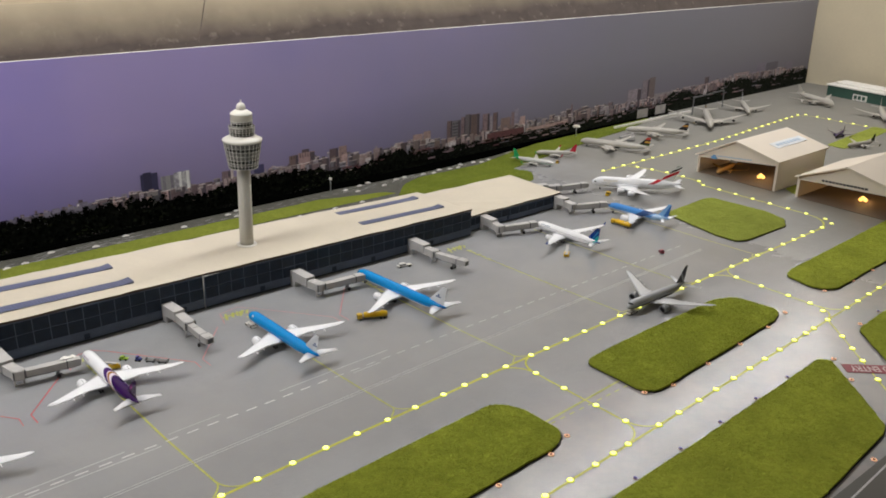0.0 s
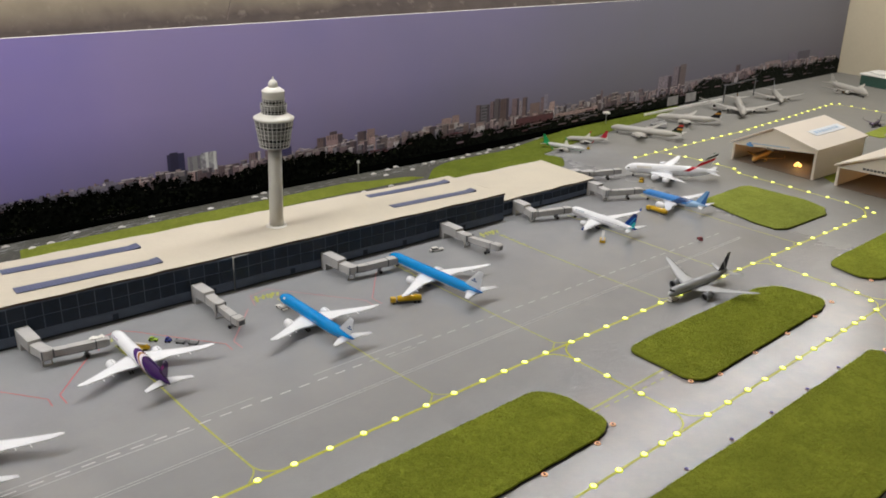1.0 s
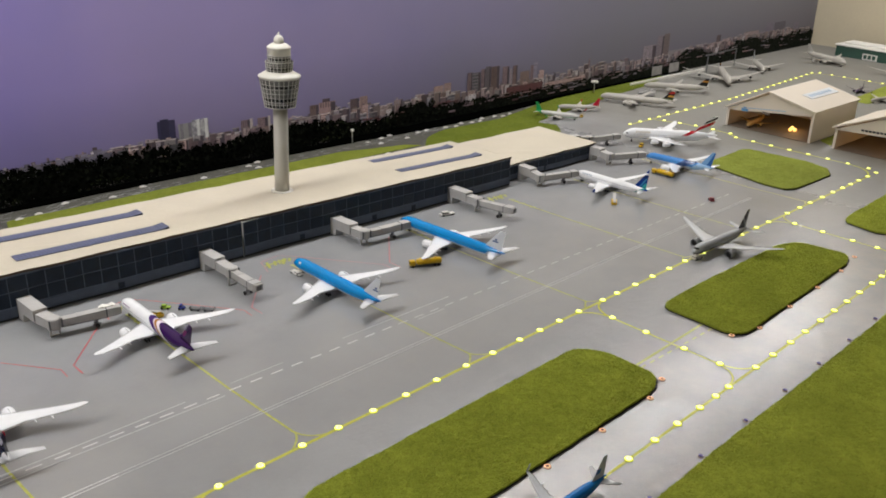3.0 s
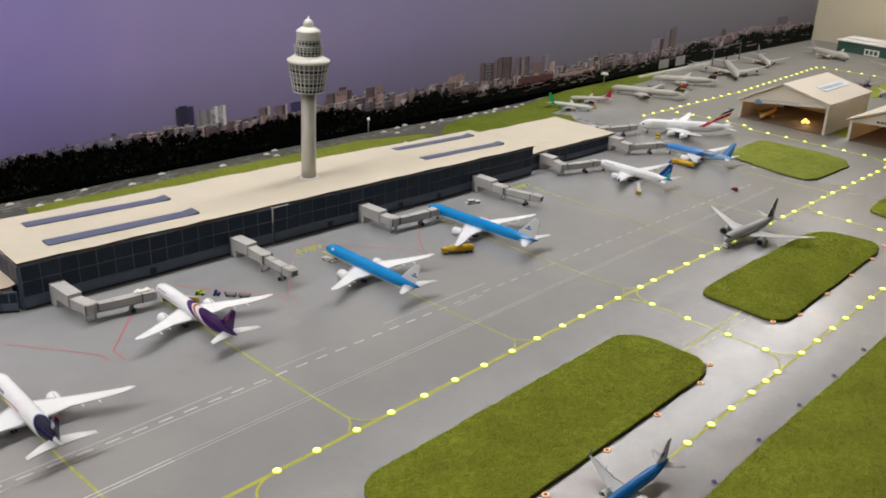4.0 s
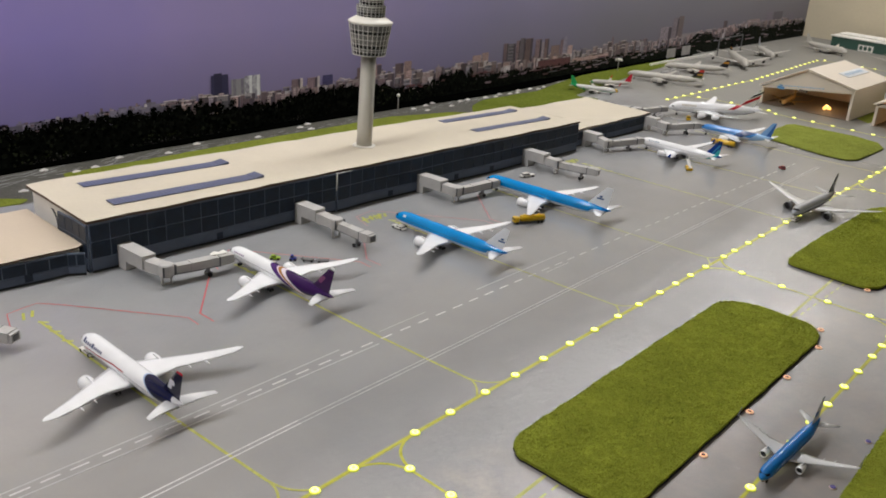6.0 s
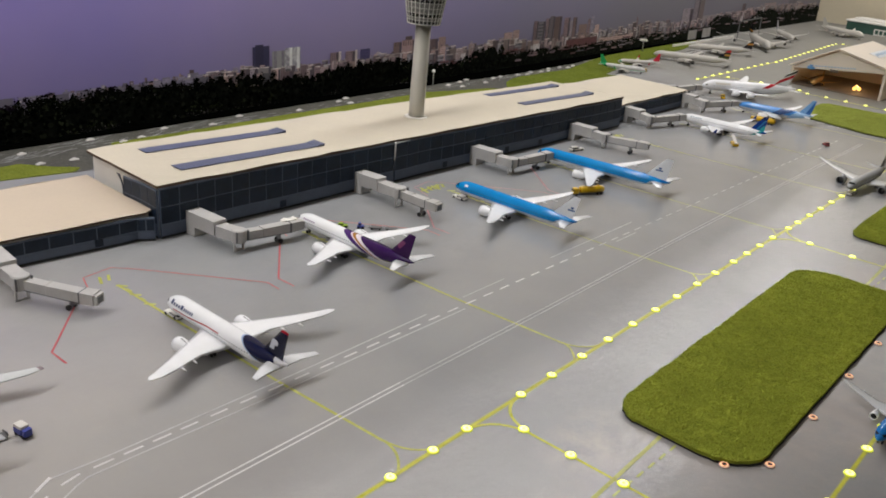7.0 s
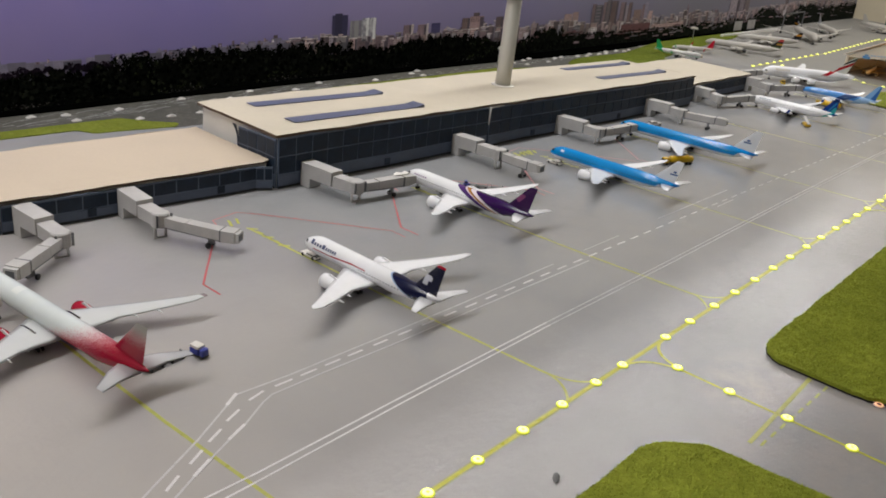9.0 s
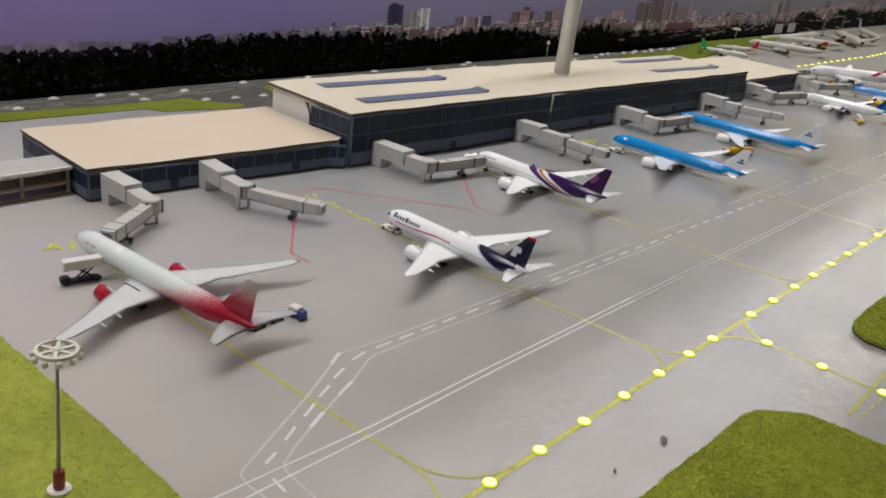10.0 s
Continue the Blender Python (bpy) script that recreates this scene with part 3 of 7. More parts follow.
INK = 0.72
TOWN = [town_print("printed_facade_" + n, tuple(INK * v for v in rgb(w)), tuple(INK * v for v in rgb(d)), sx, sz) for n, w, d, sx, sz in (
    ("beige", "b5a0a2", "3e343c", 300, 300), ("white", "d8cdd2", "6a5e6c", 260, 280), ("navy", "413d66", "332f58", 300, 220),
    ("brown", "88727a", "362c34", 260, 300), ("pink", "c2a4a2", "463840", 280, 300), ("grey", "a0949f", "403a48", 300, 280), ("haze", "8f889c", "7b7489", 480, 420),
    ("stripe", "a98c8e", "4a3a42", 180, 6), ("fins", "dcd8de", "6f6880", 72, 9), ("slab", "8f8a95", "3a3642", 8, 150), ("roof", "d6c8c6", "9a8a8c", 60, 500), ("red", "74464e", "45282e", 160, 300))]


PALE_WALL = surface("printed_pale_wall", rgb("a7a4a2"), 0.5, vary=0.25, big=60.0)
SIDE_PRINT = surface("printed_side_wall", rgb("483e49"), 0.5, vary=0.3, big=90.0)


def block(x0, x1, z1, kind, lift, z0=0.0, side=0.0):
    """A flat printed building; side: the share of its width that shows its darker end wall."""
    v, f = plate(x0, x1, z0, z1, lift)
    mats, index = [TOWN[kind]], [0] * len(f)
    if side:
        n, w = len(v), (x1 - x0) * side
        sv, sf = plate(x1 - w, x1, z0, z1 - w * 0.15, lift + 0.00001)
        v, f = v + sv, f + [tuple(q + n for q in g) for g in sf]
        mats, index = mats + [SIDE_PRINT], index + [1] * len(sf)
    ob = new("printed_building", mesh("printed_building", v, f, mats, index=index))
    ob.parent = BACKDROP
    return ob


part("printed_far_trees", tree_line(0.010, 0.0050, 0.0005, -0.0045, 5, x1=0.72), HAZY_TREES, BACKDROP, "printed hazy far trees")["kind"] = "stuff"
part("printed_trees", tree_line(0.0135, 0.0085, 0.0019, -0.0005, 2, band=0.014), TREES, BACKDROP, "printed row of dark trees")["kind"] = "stuff"
tall_trees = ([], [])
tr = random.Random(12)
tx = 0.20
while tx < 1.13:
    if tx < 0.58 or 0.69 < tx < 0.82 or 1.03 < tx:
        top = 0.0565 if tx < 0.58 else (0.051 if tx < 0.82 else 0.047)
        h = tr.uniform(0.006, 0.011)
        crown(*tall_trees, tr, tx, BACK_Y - 0.0025, top - h + tr.uniform(-0.004, 0.0035), tr.uniform(0.0040, 0.0075), h, tr.randint(50, 80), 0.0014)
    tx += tr.uniform(0.008, 0.026)
part("printed_tall_trees", tall_trees, TREES, BACKDROP, "printed slender dark trees")["kind"] = "stuff"
inner = ([], [])
for k in range(7000):
    x = tr.uniform(-0.5, 2.7)
    if x > 1.1 and tr.random() < 0.5:
        continue
    clump(*inner, tr, x, BACK_Y - 0.0026 - tr.uniform(0, 0.0003), tree_height(x) * tr.uniform(0.04, 0.85), tr.uniform(0.0014, 0.0040))
part("printed_leaf_clumps", inner, TREES, BACKDROP, "printed dark foliage")["kind"] = "stuff"
shrubs = ([], [])
for x, z, w in ((-0.16, 0.012, 0.011), (-0.135, 0.017, 0.006), (-0.10, 0.009, 0.007), (0.29, 0.010, 0.010), (0.315, 0.008, 0.006), (0.44, 0.012, 0.020), (0.475, 0.013, 0.012), (0.86, 0.008, 0.010)):
    crown(*shrubs, tr, x, BACK_Y - 0.0031, z, w, 0.0055, 34, 0.0014)
part("printed_shrubs", shrubs, tree_print("printed_pale_shrubs", (0.003, 0.004, 0.002), (0.030, 0.036, 0.016), (0.065, 0.08, 0.036)), BACKDROP, "printed paler shrubs at the trees' foot")["kind"] = "stuff"
rubble = ([], [])
for k in range(420):
    x = tr.choice((-0.20, -0.13, -0.02, 0.08, 0.10, 0.29, 0.31, 0.44, 0.47, 0.55, 0.70, 0.85)) + tr.gauss(0, 0.016)
    clump(*rubble, tr, x, BACK_Y - 0.0036 - 0.000001 * k, 0.0022 + abs(tr.gauss(0, 0.0035)), tr.uniform(0.0004, 0.0011))
part("printed_rubble", rubble, tree_print("printed_pale_rubble", (0.010, 0.010, 0.010), (0.09, 0.085, 0.08), (0.26, 0.25, 0.24)), BACKDROP, "printed pale stones and grass at the trees' foot")["kind"] = "stuff"
# single tall blocks of the print
layer = 0
for x0, x1, z1, kind in ((0.541, 0.571, 0.089, 2), (0.546, 0.560, 0.0915, 2), (0.576, 0.629, 0.080, 8), (0.600, 0.629, 0.083, 8), (0.689, 0.706, 0.0685, 3), (0.7065, 0.7115, 0.069, 10), (0.721, 0.741, 0.068, 3),
                         (0.7415, 0.746, 0.069, 10), (0.753, 0.774, 0.069, 2), (0.828, 0.847, 0.074, 7), (0.848, 0.884, 0.076, 7), (0.856, 0.872, 0.082, 3), (0.918, 0.938, 0.073, 3), (0.940, 0.958, 0.075, 4),
                         (1.125, 1.150, 0.070, 4), (1.153, 1.172, 0.073, 4), (1.218, 1.232, 0.086, 3), (1.2325, 1.256, 0.084, 9), (1.258, 1.270, 0.089, 3), (1.2705, 1.286, 0.093, 5), (1.287, 1.312, 0.091, 7), (1.322, 1.342, 0.087, 3),
                         (1.344, 1.352, 0.080, 5), (1.354, 1.368, 0.086, 7), (1.378, 1.408, 0.070, 4), (1.411, 1.420, 0.080, 3), (1.421, 1.433, 0.086, 6), (1.440, 1.456, 0.066, 4), (1.612, 1.618, 0.071, 3), (1.6135, 1.6165, 0.074, 3),
                         (1.828, 1.882, 0.081, 5), (1.886, 1.915, 0.1005, 5), (1.914, 1.938, 0.1035, 0), (1.940, 2.010, 0.058, 1), (2.134, 2.205, 0.060, 0), (2.166, 2.186, 0.078, 3), (2.20, 2.235, 0.064, 0), (2.31, 2.39, 0.073, 0), (2.43, 2.475, 0.089, 6), (2.48, 2.545, 0.087, 6), (2.60, 2.63, 0.078, 6)):
    layer = (layer + 1) % 6
    block(x0, x1, z1, kind, 0.00078 + 0.00004 * layer, 0.0, 0.28 if kind in (3, 7, 9, 5) and x1 - x0 > 0.012 else 0.0)
# three rows of the printed low town, the hazy one behind, each block with a paler flat roof
for row, (gap, tall, lift, kinds) in enumerate(((0.014, 1.0, 0.00055, (6, 5, 3, 0)), (0.0125, 0.82, 0.00105, (0, 1, 4, 5, 3)), (0.014, 0.52, 0.0013, (0, 1, 4, 3, 9)))):
    x = 0.20 if row else -0.85
    while x < 2.71:
        w = gap * rng.uniform(0.5, 1.6)
        lo = tree_height(x) - 0.006
        top = max(lo + 0.004, lo + (along(TOWN_TOPS, x) - lo) * tall * rng.uniform(0.72, 1.05))
        layer = (layer + 1) % 4
        ly = lift + 0.00005 * layer
        block(x, x + w, top, rng.choice(kinds) if x > 0.45 else 6, ly, 0.0, rng.choice((0.0, 0.25, 0.4)) if x > 0.45 else 0.0)
        if rng.random() < 0.6 and x > 0.45:
            block(x - 0.0006, x + w + 0.0006, top + 0.0012, 10, ly + 0.000015, top - 0.0004)
        if rng.random() < 0.4:
            block(x + w * 0.2, x + w * rng.uniform(0.4, 0.7), top + rng.uniform(0.002, 0.005), rng.choice(kinds), ly - 0.000015, top - 0.002)
        x += w * rng.uniform(0.9, 1.35 if row < 2 else 2.2)
block(1.335, 1.452, 0.041, 11, 0.00158, 0.024)
block(1.46, 1.60, 0.036, 4, 0.00162, 0.028)
block(-0.10, 0.16, 0.0535, 6, 0.00045, 0.050)
# low roofs and walls seen between the trees
for i in range(190):
    x = rng.uniform(0.90, 2.7)
    z = rng.uniform(0.45, 0.98) * tree_height(x)
    w, h = rng.uniform(0.005, 0.026), rng.uniform(0.0009, 0.0034)
    part("printed_house", plate(x, x + w, z, z + h, 0.0022 + 0.00003 * (i % 12)), TOWN[rng.choice((0, 10, 3, 3, 3, 11, 11, 4, 5))], BACKDROP)
for i in range(64):
    x = rng.uniform(1.15, 2.7)
    z = rng.uniform(0.25, 0.80) * tree_height(x)
    part("printed_house", plate(x, x + rng.uniform(0.005, 0.032), z, z + rng.uniform(0.0012, 0.0042), 0.0036 + 0.00003 * (i % 11)), TOWN[rng.choice((0, 10, 3, 5, 5, 11, 3, 9, 7))], BACKDROP)
for i in range(7):
    x = rng.uniform(-0.1, 0.5)
    z = rng.uniform(0.62, 0.95) * tree_height(x)
    part("printed_house", plate(x, x + rng.uniform(0.003, 0.008), z, z + rng.uniform(0.0008, 0.002), 0.0022 + 0.00003 * (i % 12)), TOWN[3], BACKDROP)
part("printed_near_trees", tree_line(0.011, 0.0062, 0.0030, 0.011, 9, x0=0.88), TREES, BACKDROP, "printed nearer tree crowns")["kind"] = "stuff"
for x0, x1, z0, z1 in ((1.870, 1.914, 0.0025, 0.0255), (1.946, 1.990, 0.0025, 0.0265)):
    part("printed_house", plate(x0, x1, z0, z1, 0.0042), PALE_WALL, BACKDROP, "printed pale slab block")
# dark strip continuing the print over the ground, fitted to the camera's view
FOOT = [(-0.9, 1.392), (0.3, 1.390), (0.7, 1.386), (0.9, 1.382), (1.05, 1.370), (1.2, 1.368), (1.3, 1.372), (1.4, 1.380), (1.5, 1.392), (2.0, 1.400)]
foot = []
for x in steps_of(-0.9, 2.0, 60):
    y = along(FOOT, x) + rng.uniform(-1, 1) * 0.0015
    foot.append([(x, y, 0.0004), (x, 1.4085, 0.0004), (x, 1.4085, 0.0022), (x, y + 0.004, 0.0010)])
part("printed_foot", loft(foot), BLACK_PRINT, BACKDROP, "dark foot of the print on the ground")


# ---- ground markings ----
def marking(name, geo, material, label):
    return tagged(part(name, geo, material), label, "marking", kind="structure")


def main_y(x):
    return 0.6445 + 0.042 * x - 0.0125 * x * x


def second_y(x):
    return 0.4416 + 0.0403 * x


def arc(a, c, b, n=8):
    return [((1 - t) ** 2 * a[0] + 2 * t * (1 - t) * c[0] + t * t * b[0], (1 - t) ** 2 * a[1] + 2 * t * (1 - t) * c[1] + t * t * b[1]) for t in [i / n for i in range(n + 1)]]


def steps(a, b, n):
    return [a + (b - a) * i / (n - 1) for i in range(n)]


YL = 0.0025
marking("yellow_overspray", join(ribbon([(x, main_y(x)) for x in steps(-0.4, 1.47, 40)], 0.0046, 0.0), ribbon([(x, second_y(x)) for x in steps(-0.3, 1.6, 30)], 0.0036, 0.0)), SPRAY_HALO, "pale yellow overspray along the taxi lines")
marking("yellow_taxi_line", ribbon([(x, main_y(x)) for x in steps(-0.4, 1.47, 40)], YL), YELLOW_LINE, "yellow main taxi line painted on grey ground")
marking("yellow_taxi_line", ribbon([(x, second_y(x)) for x in steps(-0.3, 1.6, 30)], 0.0021), YELLOW_LINE, "yellow taxi line between the lawns")
for lx in (0.180, 0.693, 1.142):
    top, low = main_y(lx), second_y(lx)
    lines = [ribbon([(lx, top - 0.022), (lx, low + 0.03)], 0.0021),
             ribbon(arc((lx - 0.035, main_y(lx - 0.035)), (lx - 0.005, top), (lx, top - 0.03)), 0.0022, 0.00045), ribbon(arc((lx + 0.032, main_y(lx + 0.032)), (lx + 0.004, top), (lx, top - 0.03)), 0.0022, 0.0006),
             ribbon(arc((lx - 0.036, low), (lx - 0.004, low), (lx, low + 0.03)), 0.0019, 0.00045), ribbon(arc((lx + 0.032, low + 0.002), (lx + 0.004, low), (lx, low + 0.03)), 0.0019, 0.0006)]
    marking("yellow_link_line", join(*lines), YELLOW_LINE, "yellow link line with curved ends between two taxi lines")
marking("yellow_link_line", ribbon([(1.11, 0.486), (1.077, 0.449), (1.0, 0.366), (0.94, 0.30)], 0.0019, 0.00045), YELLOW_LINE, "yellow slanting exit line")
STANDS = (-0.110, 0.098, 0.296, 0.510, 0.700, 0.905, 1.060, 1.247)
for sx in STANDS:
    y, reach = main_y(sx), 0.045 if sx < 0 else 0.026
    lines = [ribbon([(sx - 0.008, 0.985), (sx - 0.002, 0.78), (sx + 0.004, 0.678)], 0.0019 if sx > 0.4 else 0.0023, 0.0002),
             ribbon(arc((sx + 0.004, 0.68), (sx + 0.006, y + 0.006), (sx + reach, main_y(sx + reach))), 0.0018, 0.0006),
             ribbon(arc((sx + 0.004, 0.68), (sx + 0.006, y + 0.014), (sx - 0.012, y)), 0.0018, 0.00045)]
    marking("yellow_stand_line", join(*lines), SPRAY_YELLOW if 0 < sx < 0.4 else PALE_YELLOW, "thin yellow lead-in line of a parking stand")
# far taxi lines
marking("yellow_taxi_line", ribbon(arc((1.44, 0.6785), (1.508, 0.68), (1.508, 0.74)) + [(1.508, 0.95), (1.527, 0.99), (1.52, 1.09), (1.50, 1.14)], 0.003), YELLOW_LINE, "yellow taxi line towards the far apron")
marking("yellow_taxi_line", ribbon([(1.42, 1.147), (1.78, 1.147), (2.2, 1.176)] + arc((2.22, 1.177), (2.29, 1.178), (2.288, 1.12)) + [(2.29, 0.97)], 0.003), YELLOW_LINE, "yellow taxi line round the far apron")
# stop bars across the links
for lx, a, b in ((0.18, 0.135, 0.2585), (0.693, 0.622, 0.76)):
    marking("stop_bar", ribbon([(a, 0.552), (b, 0.5595)], 0.0028, 0.00055), PALE_YELLOW, "faded yellow holding bar across a taxiway")
    for i in range(9):
        x = a + (b - a) * (i + 0.5) / 9
        marking("stop_bar", ribbon([(x - 0.004, 0.546), (x + 0.004, 0.5464)], 0.0016, 0.00055), PALE_YELLOW, "faded yellow holding dash")

# the white service road: two edge lines with dashes between, bending towards the lamps
ROAD_UP = [(-0.068, 0.7775), (-0.029, 0.776), (0.06, 0.7772), (0.13, 0.7785), (0.252, 0.7822)]
ROAD_LOW = [(-0.082, 0.7485), (-0.059, 0.7615), (-0.050, 0.7650), (-0.015, 0.7655), (0.05, 0.7650), (0.15, 0.7668), (0.285, 0.7685)]
marking("white_edge_line", join(ribbon([(-0.175, 0.690), (-0.1765, 0.709), (-0.1752, 0.7165), (-0.172, 0.7195), (-0.135, 0.739), (-0.108, 0.753), (-0.075, 0.7725), *ROAD_UP], 0.0013), ribbon([(0.435, 0.7885), (0.590, 0.7915)], 0.0011), ribbon([(0.30, 0.7845), (0.36, 0.786)], 0.0008)),
        FAINT_WHITE, "thin white edge line of the service road")
marking("white_edge_line", join(ribbon([(-0.158, 0.683), (-0.1575, 0.700), (-0.1568, 0.707), (-0.154, 0.712), (-0.142, 0.7195), (-0.120, 0.731), (-0.094, 0.7435), *ROAD_LOW], 0.0013), ribbon([(0.525, 0.7705), (0.565, 0.7715)], 0.0010)), FAINT_WHITE, "thin white edge line of the service road")
marking("white_line", join(ribbon([(-0.077, 0.7715), (-0.0655, 0.7785)], 0.0022, 0.0007), ribbon([(-0.126, 0.728), (-0.112, 0.735)], 0.0021, 0.0007), ribbon([(-0.095, 0.7432), (-0.080, 0.7498)], 0.0019, 0.0007)), WHITE_LINE, "thicker overpainted bits of the white edge")
DASHES = tagged(part("white_dashed_line", ribbon([(-0.161, 0.717), (-0.152, 0.7213)], 0.0018, 0.0005), WHITE_LINE), "white dashed centre line of the service road", "marking", kind="structure")
dash = mesh("dash", *ribbon([(-0.0065, 0), (0.0065, 0)], 0.0017, 0.0005), WHITE_LINE)
worn_dash = mesh("worn_dash", *ribbon([(-0.0065, 0), (0.0065, 0)], 0.0015, 0.0005), FAINT_WHITE)
bend = [(-0.137, 0.730, 31.0), (-0.1165, 0.741, 29.0), (-0.0985, 0.751, 27.0), (-0.080, 0.761, 24.0), (-0.058, 0.7695, 14.0)]
for x, y, turn in bend + [(-0.037 + 0.0194 * i if i < 4 else 0.0205 + 0.0232 * (i - 3), 0.7710 + 0.00020 * i, 0.7) for i in range(54)]:
    ob = new("dash", dash if x < 0.5 else worn_dash)
    ob.parent = DASHES
    ob.matrix_local = pose(x, y, 0, 0, 0, turn)
UPPER = [(-0.22, 0.7100), (-0.10, 0.7105), (0.0, 0.7150), (0.16, 0.7208), (0.34, 0.7258), (0.61, 0.7355), (0.9, 0.744), (1.2, 0.752)]
LOWER = [(-0.21, 0.7005), (-0.10, 0.7050), (0.0, 0.7105), (0.16, 0.7168), (0.34, 0.7220), (0.61, 0.7318), (0.9, 0.7403), (1.2, 0.7483)]
marking("white_double_line", join(ribbon(UPPER[:4], 0.0013, 0.0004), ribbon(LOWER[:4], 0.0013, 0.0004)), WHITE_LINE, "white double line beside the taxi line")
marking("white_double_line", join(ribbon(UPPER[3:], 0.0010, 0.0004), ribbon(LOWER[3:], 0.0010, 0.0004)), FAINT_WHITE, "worn end of the white double line")
marking("white_line", ribbon([(-0.165, 0.7055), (-0.1662, 0.6945)], 0.0017, 0.0008), WHITE_LINE, "white end of the service road")
# red stand boundaries
for sx, shut in ((0.098, 1), (0.300, 1), (0.500, 1), (0.700, 0)):
    o = sx - 0.098
    lines = [ribbon([(0.054 + o, 0.981), (-0.0005 + o, 0.913), (0.0 + o, 0.892)], 0.0015, 0.0005)]
    if shut:
        lines.append(ribbon([(0.066 + o, 0.985), (0.075 + o, 1.015), (0.103 + o, 1.020), (0.118 + o, 1.004), (0.189 + o, 0.912), (0.1885 + o, 0.895)], 0.0011, 0.0005))
    marking("red_stand_line", join(*lines), RED_LINE if o < 0.25 else FAINT_RED, "thin red boundary line of a parking stand")
# unreadable yellow stand marks, and the readable one
for sx in STANDS[1:6]:
    marks = [ribbon([(sx - 0.017 + 0.008 * k, 0.995 + 0.002 * k), (sx - 0.012 + 0.008 * k, 1.008)], 0.0025, 0.0005) for k in range(2)]
    if sx > 0.4:
        marks += [ribbon([(sx - 0.034 + 0.010 * k, 0.992 + 0.003 * (k % 2)), (sx - 0.028 + 0.010 * k, 1.010 - 0.002 * k)], 0.0034, 0.0005) for k in range(4)]
        marks += [ribbon([(sx - 0.036, 1.001), (sx - 0.002, 1.004)], 0.0026, 0.0006)]
    marks += [ribbon([(sx - 0.0095 + 0.003 * (k % 2), 0.985 - 0.011 * k), (sx - 0.003 - 0.003 * (k % 2), 0.978 - 0.011 * k)], 0.0026, 0.0005) for k in range(5)]
    marking("yellow_stand_mark", join(*marks), SPRAY_YELLOW if sx < 0.2 else PALE_YELLOW, "short yellow guide marks at the stand's head")


def writing(name, text, m, size, material, label):
    cu = bpy.data.curves.new(name, "FONT")
    cu.body, cu.size, cu.align_x, cu.align_y, cu.extrude, cu.offset = text, size, "CENTER", "CENTER", 0.00008, size * 0.02
    ob = new(name, cu)
    ob.matrix_world = m
    cu.materials.append(material)
    return tagged(ob, label, "marking", kind="structure")


writing("stand_letters", "A1", pose(-0.130, 1.003, 0.0002, 0, 0, -22), 0.021, SPRAY_YELLOW, "yellow stand code painted on grey ground")
NOENTRY = thing("no_entry_panel", pose(1.0225, 0.3811, 0, 0, 0, -42.8), "red ground panel with pale upside-down letters", "marking", kind="structure")
part("panel", box(-0.036, 0.036, -0.0102, 0.0102, 0.0003, 0.0006), surface("red_panel_paint", rgb("a04a56"), 0.5), NOENTRY)
writing("no_entry_letters", "NO ENTRY", pose(1.0225, 0.3811, 0.0008, 0, 0, 137.2) @ Matrix.Diagonal((0.62, 1.0, 1.0, 1.0)), 0.0185, surface("pale_letter_paint", rgb("e3cfd0"), 0.5), "pale letters on a red ground panel")
# dark debris on the glossy taxiway
for x, y, s in ((0.017, 0.607, 0.004), (-0.028, 0.608, 0.002)):
    marking("paint_chip", moved(lathe([(s * 0.6, 0.0002), (s, 0.0008), (s * 0.3, 0.0016)], 7), Matrix.Translation((x, y, 0)) @ pose(0, 0, 0, 0, 0, 30) @ Matrix.Diagonal((1.2, 0.5, 1, 1))), DARK_CARD, "loose dark flake on the taxiway")


